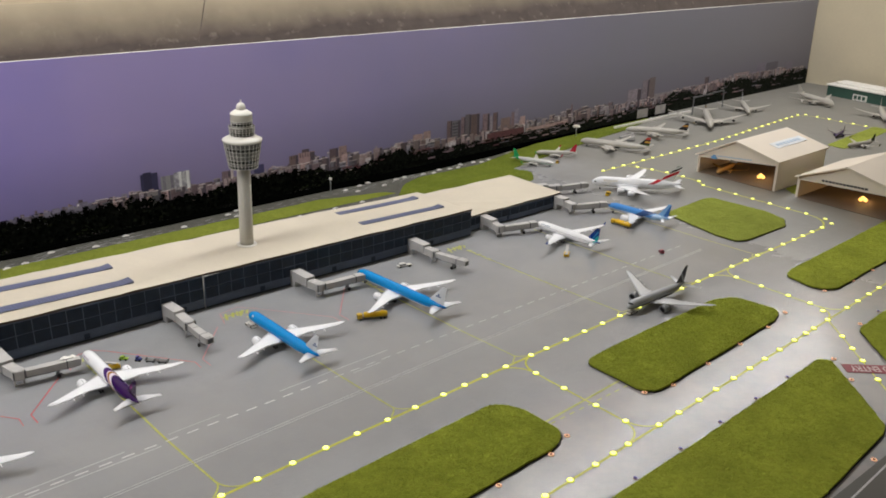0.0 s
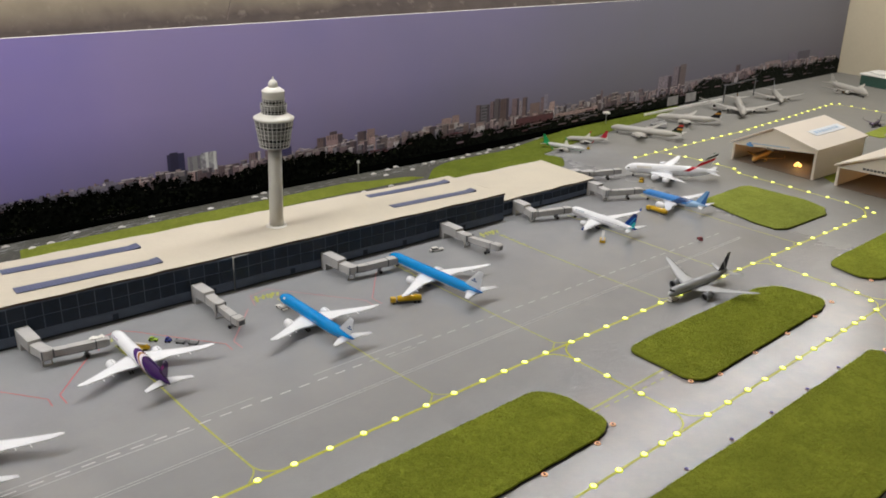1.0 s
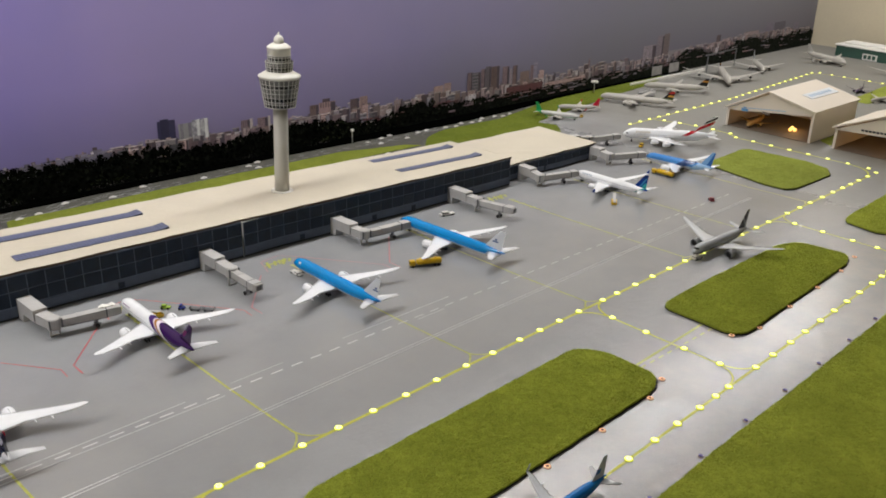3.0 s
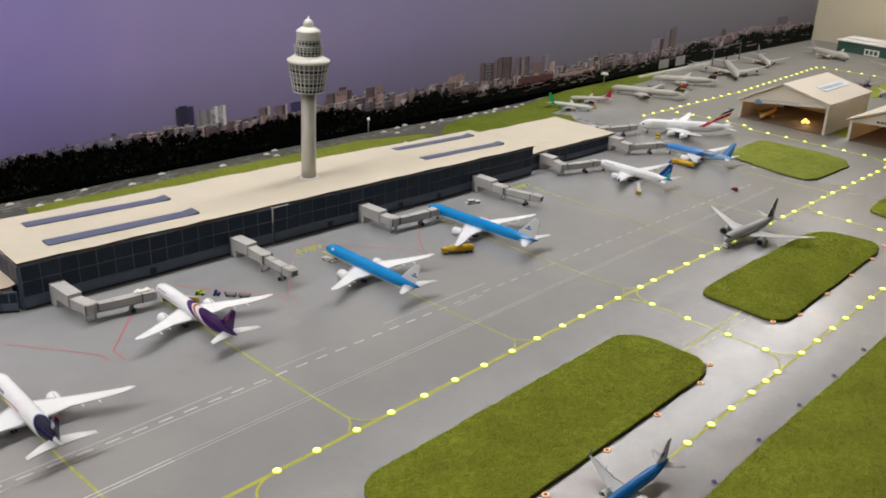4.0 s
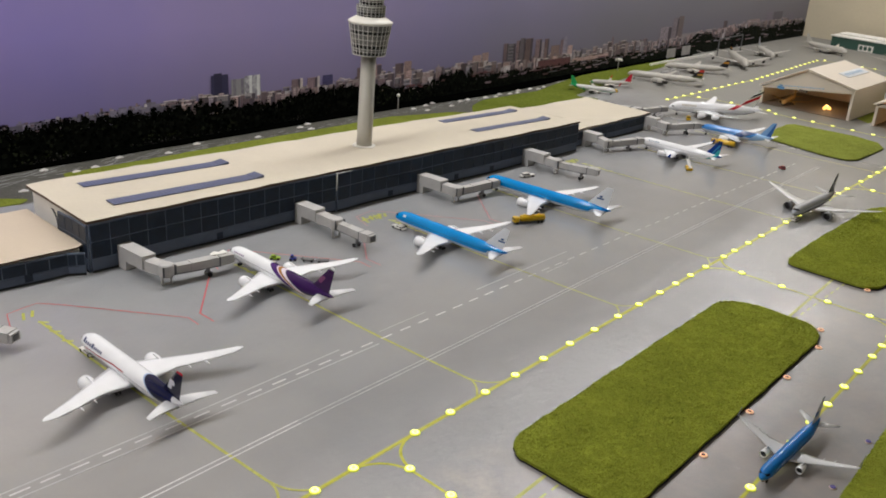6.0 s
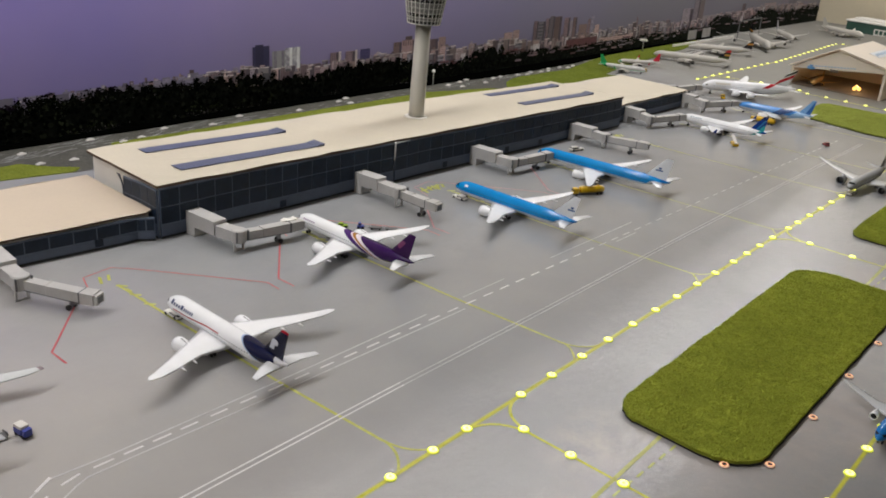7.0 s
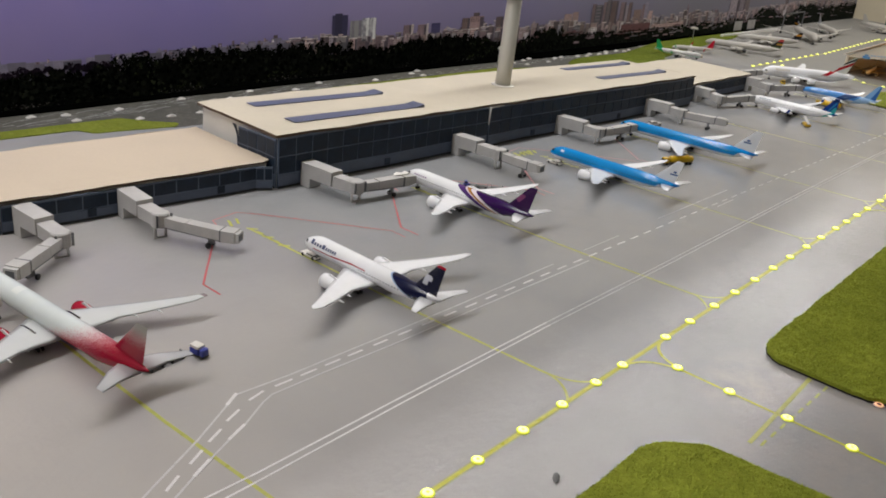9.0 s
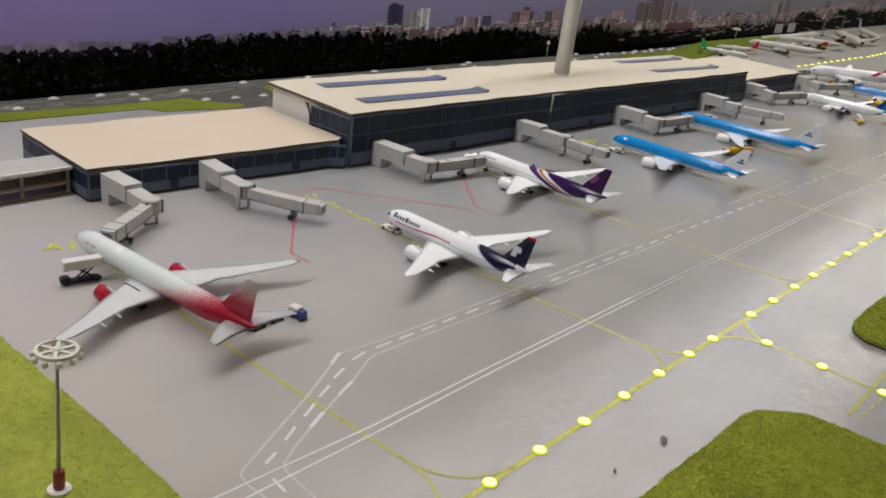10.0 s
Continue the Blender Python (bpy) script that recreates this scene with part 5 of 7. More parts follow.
part("back_panel", box(-0.30, -0.001, 0.0150, 0.0158, 0.0115, 0.0193), CREAM, finger, "cream panel along the pier's far side")
part("fascia", box(-0.30, 0.0, -0.0150, -0.0132, 0.0212, 0.0236), WHITE_CARD, finger, "white fascia board")
for i in range(100):
    part("roof_rib", box(-0.0026 - 0.003 * i, -0.0012 - 0.003 * i, -0.0128, 0.0188, 0.0234, 0.0239), GREY_CARD, finger)


# ---- control tower ----
def control_tower():
    ob = thing("control_tower", pose(0.5728, 1.1095, 0.0496, 0.4, 1.3, 0), "white model control tower with a flared glazed cabin", "tower")
    part("foot", lathe([(0.0150, 0.0), (0.0150, 0.0010), (0.0128, 0.0016)], 32), PAINT_WHITE, ob, "white foot disc", True)
    part("shaft", lathe([(0.0100, 0.001), (0.0098, 0.02), (0.0095, 0.122)], 32, caps=True), TOWER_GREY, ob, "pale grey round shaft", True)

    def glazed(name, r0, z0, r1, z1, lines, panels, cols):
        """Dark glazing with thin pale bars; panels: stretches of height closed by grey sheets."""
        body = part(name, lathe([(r0 * 0.96, z0), (r0, z0 + 0.0004), (r1, z1 - 0.0004), (r1 * 0.96, z1)], 48), GLASS_TOWER, ob, "dark glazed cabin")
        at = lambda t: (r0 + (r1 - r0) * t, z0 + (z1 - z0) * t)
        for a, b in panels:
            (ra, za), (rb, zb) = at(a), at(b)
            part("grey_panel", lathe([(ra + 0.00005, za), (ra + 0.0002, za), (rb + 0.0002, zb), (rb + 0.00005, zb)], 48, caps=False), TOWER_PANEL, body, "grey panel ring")
        for t in lines:
            r, z = at(t)
            w = 0.0005 if 0 < t < 1 else 0.0011
            part("ring_bar", lathe([(r + 0.0001, z - w / 2), (r + 0.0006, z - w / 2), (r + 0.0006, z + w / 2), (r + 0.0001, z + w / 2)], 40, caps=False), TOWER_BAR, body)
        for j in range(cols):
            a = 2 * math.pi * j / cols
            d, e = Vector((math.cos(a), math.sin(a), 0)), Vector((-math.sin(a), math.cos(a), 0)) * 0.00034
            ring = []
            for r, z in ((r0, z0), (r1, z1)):
                ring.append([tuple(d * (r + 0.0002) - e + Vector((0, 0, z))), tuple(d * (r + 0.0002) + e + Vector((0, 0, z))),
                             tuple(d * (r + 0.0007) + e + Vector((0, 0, z))), tuple(d * (r + 0.0007) - e + Vector((0, 0, z)))])
            part("mullion", loft(ring), TOWER_BAR, body)
    glazed("main_cabin", 0.0200, 0.1180, 0.0262, 0.1560, (0, 0.13, 0.22, 0.36, 0.52, 0.68, 0.81, 1), ((0.13, 0.22), (0.36, 0.68), (0.81, 1.0)), 26)
    part("gallery", lathe([(0.0262, 0.156), (0.0277, 0.1566), (0.0279, 0.1584), (0.0240, 0.1606), (0.0178, 0.1645)], 40), PAINT_WHITE, ob, "white gallery roof", True)
    glazed("middle_cabin", 0.0166, 0.1640, 0.0176, 0.1765, (0, 0.22, 0.50, 0.75, 1), ((0.50, 1.0),), 22)
    glazed("upper_cabin", 0.0144, 0.1765, 0.0148, 0.1850, (0, 0.25, 0.70, 1), ((0.0, 0.25), (0.70, 1.0)), 20)
    part("drum", lathe([(0.0150, 0.1850), (0.0152, 0.1935), (0.0157, 0.1942), (0.0154, 0.1952), (0.0098, 0.1992), (0.0062, 0.2003)], 36), PAINT_WHITE, ob, "white drum roof", True)
    part("dome", lathe([(0.0066, 0.1999), (0.0064, 0.2042), (0.0052, 0.2074), (0.0028, 0.2096), (0.0012, 0.2102), (0.0011, 0.2132), (0.0004, 0.2138)], 28), PAINT_WHITE, ob, "white dome with a stub", True)


TOWER_PANEL = surface("grey_cabin_panels", rgb("636361"), 0.4, vary=0.15)
GLASS_TOWER = surface("tower_glazing", rgb("14171b"), 0.25, vary=0.35, big=160.0)
TOWER_BAR = surface("tower_bars", rgb("d6d5cf"), 0.4)
control_tower()


# ---- jet bridges ----
def tunnel(a, b, za, zb, w, h0, h1):
    """A box section between two points, with its floor at za and zb."""
    d = Vector((b[0] - a[0], b[1] - a[1], 0)).normalized()
    n = Vector((d.y, -d.x, 0)) * w / 2
    rings = []
    for (x, y), z, h in ((a, za, h0), (b, zb, h1)):
        p = Vector((x, y, z))
        rings.append([tuple(p - n), tuple(p + n), tuple(p + n + Vector((0, 0, h))), tuple(p - n + Vector((0, 0, h)))])
    return loft(rings)


def jet_bridge(pts, zs, label):
    """pts: wall, end of the raised box, joint, end of the moving tunnel, cab end."""
    (wx, wy), (bx, by), (jx, jy), (tx, ty), (cx, cy) = pts
    zb, zt = zs
    ob = thing("jet_bridge", pose(wx, wy, 0), label, "jet bridge", "jet bridges along the terminal")
    o = Matrix.Translation((-wx, -wy, 0))
    mid = Vector((wx + (bx - wx) * 0.3, wy + (by - wy) * 0.3))
    part("fixed_box", moved(join(tunnel((wx, wy), (bx, by), 0.0100, 0.0105, 0.0150, 0.0140, 0.0135), tunnel((wx, wy), (mid.x, mid.y), 0.0004, 0.0004, 0.0148, 0.0100, 0.0100)), o), GREY_CARD, ob, "raised grey card box at the wall")
    part("fixed_tunnel", moved(tunnel((bx, by), (jx, jy), 0.0095, zb, 0.0128, 0.0110, 0.0098), o), GREY_CARD, ob)
    jo = part("joint", moved(lathe([(0.0070, zb - 0.0012), (0.0073, zb), (0.0073, zb + 0.0098), (0.0063, zb + 0.0108)], 18, at=(jx, jy, 0)), o), GREY_CARD, ob, "round grey joint")
    for s in (-1, 1):
        part("slat", moved(box(jx + s * 0.0063 - 0.0007, jx + s * 0.0063 + 0.0007, jy - 0.0067, jy - 0.0054, zb, zb + 0.0102), o), DARK_CARD, jo)
    part("support_leg", moved(join(box(jx - 0.0055, jx - 0.0040, jy - 0.001, jy + 0.001, 0.0, zb), box(jx + 0.0040, jx + 0.0055, jy - 0.001, jy + 0.001, 0.0, zb), box(jx - 0.0055, jx + 0.0055, jy - 0.0012, jy + 0.0012, 0.0, 0.0012)), o), GREY_CARD, ob, "grey support frame")
    d = Vector((tx - jx, ty - jy))
    a2 = (jx + d.x * 0.45, jy + d.y * 0.45)
    z2 = zb + (zt - zb) * 0.45
    part("outer_tunnel", moved(tunnel((jx, jy), a2, zb + 0.0005, z2, 0.0088, 0.0077, 0.0077), o), GREY_CARD, ob)
    part("inner_tunnel", moved(tunnel(a2, (tx, ty), z2 - 0.0004, zt, 0.0096, 0.0084, 0.0084), o), GREY_CARD, ob)
    u = d.normalized()
    for q, grow in ((0.44, (0.0099, 0.0087)),):
        qx, qy, qz = jx + d.x * q, jy + d.y * q, zb + (zt - zb) * q
        part("rib", moved(tunnel((qx, qy), (qx + u.x * 0.0012, qy + u.y * 0.0012), qz - 0.0002, qz - 0.0002, grow[0], grow[1], grow[1]), o), GREY_CARD, ob)
    part("sill_strip", moved(tunnel((jx + u.x * 0.006, jy + u.y * 0.006), (tx, ty), zb - 0.0006, zt - 0.0010, 0.0101, 0.0007, 0.0007), o), DARK_CARD, ob, "dark lower edge strip")
    cab = part("cab", moved(tunnel((tx, ty), (cx, cy), zt - 0.0008, zt - 0.0004, 0.0114, 0.0096, 0.0092), o), GREY_CARD, ob, "grey cab at the bridge's end")
    e = Vector((cx - tx, cy - ty)).normalized()
    part("bellows", moved(tunnel((cx, cy), (cx + e.x * 0.003, cy + e.y * 0.003), zt, zt, 0.0100, 0.0080, 0.0078), o), GREY_CARD, cab, "folded grey hood")
    part("opening", moved(tunnel((cx + e.x * 0.0026, cy + e.y * 0.0026), (cx + e.x * 0.0033, cy + e.y * 0.0033), zt + 0.0010, zt + 0.0010, 0.0066, 0.0052, 0.0052), o), DARK_CARD, cab, "dark opening")
    part("seam", moved(tunnel((tx - u.x * 0.0006, ty - u.y * 0.0006), (tx + u.x * 0.0006, ty + u.y * 0.0006), zt - 0.001, zt - 0.001, 0.0118, 0.0099, 0.0099), o), DARK_CARD, cab)
    lx, ly = jx + d.x * 0.80, jy + d.y * 0.80
    leg = part("wheel_leg", moved(join(box(lx - 0.0014, lx + 0.0014, ly - 0.0014, ly + 0.0014, 0.003, zt), box(lx - 0.0042, lx + 0.0042, ly - 0.001, ly + 0.001, 0.0022, 0.0036)), o), STEEL, ob, "grey wheeled leg")
    for s in (-1, 1):
        wheel = lathe([(0.0018, -0.0010), (0.0023, -0.0008), (0.0023, 0.0008), (0.0018, 0.0010)], 12, "y")
        turn = math.degrees(math.atan2(u.y, u.x))
        part("wheel", moved(moved(wheel, pose(0, 0, 0, 0, 0, turn)), o @ Matrix.Translation((lx + s * -u.y * 0.0038, ly + s * u.x * 0.0038, 0.0023))), RUBBER, leg, "black wheel")
    return ob


LOOSE, DOCKED = "grey card jet bridge standing free of any aircraft", "grey card jet bridge docked at an aircraft's nose"
jet_bridge([(-0.0600, 1.0720), (-0.0580, 1.037), (-0.0580, 1.0115), (-0.0985, 0.982), (-0.1085, 0.9755)], (0.0105, 0.0105), DOCKED)
jet_bridge([(0.0240, 1.0660), (0.0220, 1.032), (0.0205, 1.0060), (0.0475, 0.9590), (0.0535, 0.9485)], (0.0115, 0.0090), LOOSE)
jet_bridge([(0.2040, 1.0490), (0.2065, 1.007), (0.2115, 0.9850), (0.2630, 0.9770), (0.2750, 0.9755)], (0.0105, 0.0105), DOCKED)
hood = thing("white_awning", pose(0.2660, 0.9800, 0.0190, 0, 0, -12), "small folded white awning lying on a jet bridge", "awning")
part("sheet", loft([[(x, -0.0035 * w, 0.0), (x, 0.0035 * w, 0.0), (x, 0.0035 * w, h), (x, -0.0035 * w, h)] for x, w, h in ((-0.0085, 0.5, 0.0006), (-0.004, 1.2, 0.0018), (0.001, 0.8, 0.0009), (0.006, 1.1, 0.0020), (0.0085, 0.6, 0.0007))]), WHITE_CARD, hood)
jet_bridge([(0.4165, 1.0440), (0.4185, 1.010), (0.4165, 0.9800), (0.4165, 0.9370), (0.4175, 0.9250)], (0.0120, 0.0120), LOOSE)
jet_bridge([(0.6090, 1.0410), (0.6110, 0.999), (0.6140, 0.9810), (0.6690, 0.9735), (0.6810, 0.9725)], (0.0100, 0.0110), DOCKED)
jet_bridge([(0.8220, 1.0360), (0.8220, 0.996), (0.8230, 0.9790), (0.8300, 0.9300), (0.8330, 0.9180)], (0.0100, 0.0115), LOOSE)
jet_bridge([(0.9880, 1.0460), (0.9860, 1.016), (0.9830, 1.0000), (1.0350, 0.9815), (1.0460, 0.9775)], (0.0090, 0.0100), DOCKED)
jet_bridge([(1.1690, 1.0430), (1.1690, 1.019), (1.1670, 1.0030), (1.2110, 0.9770), (1.2220, 0.9710)], (0.0095, 0.0110), DOCKED)
jet_bridge([(1.180, 1.112), (1.207, 1.104), (1.228, 1.097), (1.272, 1.077), (1.284, 1.072)], (0.0095, 0.0115), DOCKED)


# ---- aircraft ----
K = 1 / 400.0      # the aeroplanes are 1:400 models; sizes below in full-size metres, fitted to the camera's view


def scaled(geo):
    return [(x * K, y * K, z * K) for x, y, z in geo[0]], geo[1]


def fuselage(L, D, H, zc, hump=0.0):
    """A round body: blunt drooped nose, straight barrel, upswept tail cone."""
    n, nose, tail = 28, 1.35 * D, 2.9 * D
    ys = [nose * (1 - math.cos(math.pi / 2 * i / 9)) for i in range(10)] + steps(nose, L - tail, 8)[1:] + [L - tail + tail * i / 12 for i in range(1, 13)]
    rings = []
    for u in ys:
        k, dz = 1.0, 0.0
        if u < nose:
            t = 1 - u / nose
            k = max(0.03, (1 - t * t) ** 0.58)
            dz = -0.14 * D * t * t
        elif u > L - tail:
            t = (u - L + tail) / tail
            k = 1 - 0.93 * t ** 1.55
            dz = (1 - k) * D * 0.26
        bulge = hump * math.exp(-((u - 0.14 * L) / (0.11 * L)) ** 2) if hump else 0.0
        ring = []
        for j in range(n):
            a = 2 * math.pi * j / n
            x, z = D / 2 * k * math.sin(a), H / 2 * k * math.cos(a)
            if z > 0:
                z *= 1 + bulge
            ring.append((x, -u, zc + dz + z))
        rings.append(ring)
    return loft(rings)


def foil(chord, thick, n=6):
    """Points of a wing section from the trailing edge over the top to the front and back below, y ahead, z up."""
    top, low = [], []
    for i in range(n + 1):
        t = i / n
        h = thick * chord * (2.2 * math.sqrt(max(t, 0)) * (1 - t) + 0.06 * (1 - t) * t)
        top.append((-t * chord, h * 0.62))
        low.append((-t * chord, -h * 0.42))
    return [(y, z) for y, z in reversed(top)] + [(y, z - 0.0001) for y, z in low[1:-1]]


def wing(sections, side):
    """sections: (x, leading edge y, chord, z, thickness)."""
    rings = []
    for x, y, c, z, th in sections:
        rings.append([(side * x, y + py, z + pz) for py, pz in foil(c, th)])
    v, f = loft(rings)
    return (v, f) if side > 0 else (v, [tuple(reversed(q)) for q in f])


def aircraft(name, label, m, L, D, span, engines, paint, wing_paint, engine_paint, fin_paint, stab_paint, group="", kind="787", gear=True, front=None):
    H = D * 1.17 if kind == "380" else D
    zc = 0.4 * D + H / 2
    ob = thing(name, m, label, "aircraft", group)
    part("fuselage", scaled(fuselage(L, D, H, zc, 0.28 if kind == "747" else 0.0)), paint, ob, smooth=True)
    half, zw = span / 2, zc - 0.24 * H
    le = {"747": -0.25, "380": -0.25, "777": -0.372, "787": -0.343, "737": -0.355}.get(kind, -0.32) * L if front is None else -front
    c0 = 0.205 * span * {"380": 1.25, "787": 1.1}.get(kind, 1.0)
    sweep = math.tan(radians({"787": 34, "777": 33, "747": 39, "380": 35, "737": 27, "330": 32}.get(kind, 33)))
    rise = {"787": 0.092, "777": 0.055}.get(kind, 0.095)

    def at(f, chord, th, up):
        x = 0.3 * D / 2 + f * (half - 0.15 * D)
        return (x, le - sweep * (x - 0.3 * D), chord, zw + rise * x * (0.72 + up * f) - 0.10 * D, th)
    secs = [at(0.0, c0 * 1.12, 0.10, 0.5), at(0.12, c0 * 0.95, 0.09, 0.5), at(0.36, c0 * 0.60, 0.08, 0.5), at(0.65, c0 * 0.42, 0.075, 0.5), at(0.88, c0 * 0.27, 0.09, 0.55), at(0.96, c0 * 0.17, 0.08, 0.6)]
    tip = list(at(1.0, c0 * 0.05, 0.08, 0.62))
    tip[1] -= 0.012 * span if kind == "787" else 0.0
    tip[2] = c0 * (0.05 if kind == "787" else 0.13)
    secs.append(tuple(tip))
    for side in (-1, 1):
        w = part("wing", scaled(wing(secs, side)), wing_paint, ob, smooth=True)
        for f in (0.30, 0.46, 0.62):
            x, y, c, z, th = at(f, c0 * (0.66 - 0.4 * (f - 0.3)), 0.1, 0.5)
            pod = [(0.05, 0.0), (0.28, -0.8), (0.30, -1.8), (0.10, -3.0)]
            part("flap_fairing", scaled(lathe([(r, h) for r, h in reversed(pod)], 8, "y", (side * x, y - c + 2.4, z - 0.14))), wing_paint, w, smooth=True)
        if kind in ("737", "330"):
            x, y, c, z, th = secs[-1]
            part("winglet", scaled(wing_up([(0.0, y + 0.2, c + 0.5), (2.2, y - 1.5, 0.6)], side * x, z)), fin_paint, w)
        part("stabilizer", scaled(wing([(0.1 * D, -(L - 0.125 * L), 0.104 * L, zc + 0.10 * D, 0.07), (half * 0.17, -(L - 0.090 * L), 0.075 * L, zc + 0.16 * D, 0.07), (half * 0.34, -(L - 0.026 * L), 0.036 * L, zc + 0.24 * D, 0.07)], side)), stab_paint, ob, smooth=True)
    for f, r, ln in engines:
        for side in (-1, 1):
            x, y, c, z, th = at(f, 6, 0.1, 0.5)
            x, ye, ze = side * x, y + ln * 0.76, z - r * 0.85
            prof = [(r * 0.62, -ln), (r * 0.80, -ln * 0.86), (r * 0.98, -ln * 0.45), (r * 1.0, -ln * 0.15), (r * 0.93, 0.0), (r * 0.80, -0.02), (r * 0.76, -ln * 0.14)]
            e = part("engine", scaled(lathe(prof, 20, "y", (x, ye, ze), caps=False)), engine_paint, ob, smooth=True)
            part("fan", scaled(lathe([(r * 0.77, -ln * 0.16), (r * 0.2, -ln * 0.14), (0.02, -ln * 0.08)], 16, "y", (x, ye, ze))), DARK, e, "dark engine fan", True)
            part("exhaust", scaled(lathe([(0.05, -ln * 1.22), (r * 0.34, -ln * 1.04), (r * 0.62, -ln * 0.95), (r * 0.6, -ln * 0.8)], 14, "y", (x, ye, ze))), STEEL, e, "grey exhaust cone", True)
            part("pylon", scaled(loft([[(x - 0.22, ye - ln * 0.25, ze + r * 0.9), (x + 0.22, ye - ln * 0.25, ze + r * 0.9), (x + 0.22, y - 2.6, z - 0.2), (x - 0.22, y - 2.6, z - 0.2)],
                                       [(x - 0.16, ye - ln * 0.45, ze + r * 1.25), (x + 0.16, ye - ln * 0.45, ze + r * 1.25), (x + 0.16, y - 3.2, z + 0.1), (x - 0.16, y - 3.2, z + 0.1)]])), wing_paint, e)
    fh = {"380": 0.195, "747": 0.15, "737": 0.19, "777": 0.148, "340": 0.125}.get(kind, 0.168) * L if kind != "787" else 10.1
    lead, tip = {"787": (0.210, 0.046), "777": (0.200, 0.048), "380": (0.275, 0.066)}.get(kind, (0.205, 0.062))
    fin = [(-0.1 * H, -(1 - lead) * L, 0.175 * L), (0.10 * fh, -(1.025 - lead) * L, 0.148 * L), (fh, -(1 - tip) * L, 0.050 * L), (fh * 1.01, -(1.008 - tip) * L, 0.036 * L)]
    part("fin", scaled(wing_up([(zc + 0.24 * H + h, y, c) for h, y, c in fin], 0.0, 0.0)), fin_paint, ob)
    if gear:
        for gx, gy, wheels in ((0.0, -0.095 * L, 1), (-0.085 * span, -0.52 * L, 2), (0.085 * span, -0.52 * L, 2)):
            g = part("landing_gear", scaled(box(gx - 0.22, gx + 0.22, gy - 0.22, gy + 0.22, 0.5, zc - 0.3 * H)), STEEL, ob, "grey landing gear leg")
            for i in range(wheels):
                for s in (-1, 1):
                    wy = gy + (i - (wheels - 1) / 2) * 1.5
                    tyre = lathe([(0.45, -0.22), (0.62, -0.16), (0.62, 0.16), (0.45, 0.22)], 12, "y")
                    part("wheel", scaled(moved(tyre, Matrix.Translation((gx + s * 0.55, wy, 0.62)) @ pose(0, 0, 0, 0, 0, 90))), RUBBER, g, "black wheel")
    return ob


def wing_up(sections, x, z0):
    """An upright fin: (height, leading edge y, chord)."""
    rings = []
    for h, y, c in sections:
        rings.append([(x + pz * 0.8, y + py, z0 + h) for py, pz in foil(c, 0.10)])
    return loft(rings)


def aft(y, lean=0.0, zc=5.2, soft=0.12):
    """Everything behind a plane through the body at y, leaning by lean."""
    return (0, -1, lean, y - lean * zc, soft)


def ahead(y, lean=0.0, zc=5.2, soft=0.12):
    return (0, 1, -lean, -y + lean * zc, soft)


def above(z, soft=0.12):
    return (0, 0, 1, -z, soft)


def below(z, soft=0.12):
    return (0, 0, -1, z, soft)


WHITE = rgb("f6f7fa")
GREYW = rgb("c4c5c8")
KBLUE, KDARK = rgb("038dd8"), rgb("0a6db8")
PURPLE, RED, TEAL = rgb("30094e"), rgb("b01b2e"), rgb("2fa3a8")
COCKPIT = (rgb("1a1d22"), [ahead(-3.0), aft(-1.4), above(5.75, 0.08), below(6.55, 0.08)])


def bars(colour, y0, y1, z0, z1, gaps, n):
    """Plain bars standing for lettering."""
    w = (y0 - y1) / n
    return [(colour, [ahead(y0 - w * i - w * (1 - gaps)), aft(y0 - w * i), above(z0, 0.05), below(z1, 0.05)]) for i in range(n)]


P_WHITE = livery("white_aircraft_paint", WHITE, [])
# white greyed to paint in the far apron's dimmer light
P_FARWHITE = livery("dimmed_white_aircraft_paint", rgb("bab6ae"), [], 0.3)
P_GREYWING = livery("pale_grey_wing_paint", GREYW, [])
P_WINGROSS = livery("pale_wing_with_grey_tips", rgb("cfd2d3"), [(rgb("9a8d90"), [(1, 0, 0, -34.2, 0.1)]), (rgb("2b2b2e"), [(1, 0, 0, -5.6, 0.04), (-1, 0, 0, 6.2, 0.04), ahead(-37.5), aft(-30.6)])])
LETTERS = rgb("565f7c")
P_AERO = livery("white_body_with_navy_tail", WHITE, [
    COCKPIT, (rgb("9fb4d6"), [aft(-46.6, 2.3)]), (rgb("070f38"), [aft(-47.3, 2.3)]), (rgb("c9d2e6"), [aft(-51.2, 2.6), ahead(-51.9, 2.6), below(5.4)]), (rgb("d9d9de"), [aft(-55.0, 0.5)]),
    (RED, [(0, 0.015, 1, -5.10, 0.06), (0, -0.015, -1, 5.42, 0.06), ahead(-15.0), aft(-7.0)]),
    (RED, [(0, 0.085, 1, -4.05, 0.06), (0, -0.085, -1, 4.47, 0.06), ahead(-25.0), aft(-15.0)]),
    (RED, [(0, 0.0, 1, -6.15, 0.06), (0, 0.0, -1, 6.50, 0.06), ahead(-30.5), aft(-25.0)]),
    (rgb("a9adb9"), [(0, 0.0, 1, -4.62, 0.05), (0, 0.0, -1, 4.80, 0.05), ahead(-34.0), aft(-6.0)])]
    + bars(LETTERS, -5.2, -6.9, 6.45, 7.75, 0.2, 1) + bars(LETTERS, -6.9, -10.7, 6.5, 7.35, 0.28, 3) + bars(LETTERS, -10.7, -12.3, 6.45, 7.65, 0.2, 1) + bars(LETTERS, -12.3, -17.4, 6.5, 7.35, 0.28, 5), windows=(5.75, -27.0, -45.0))
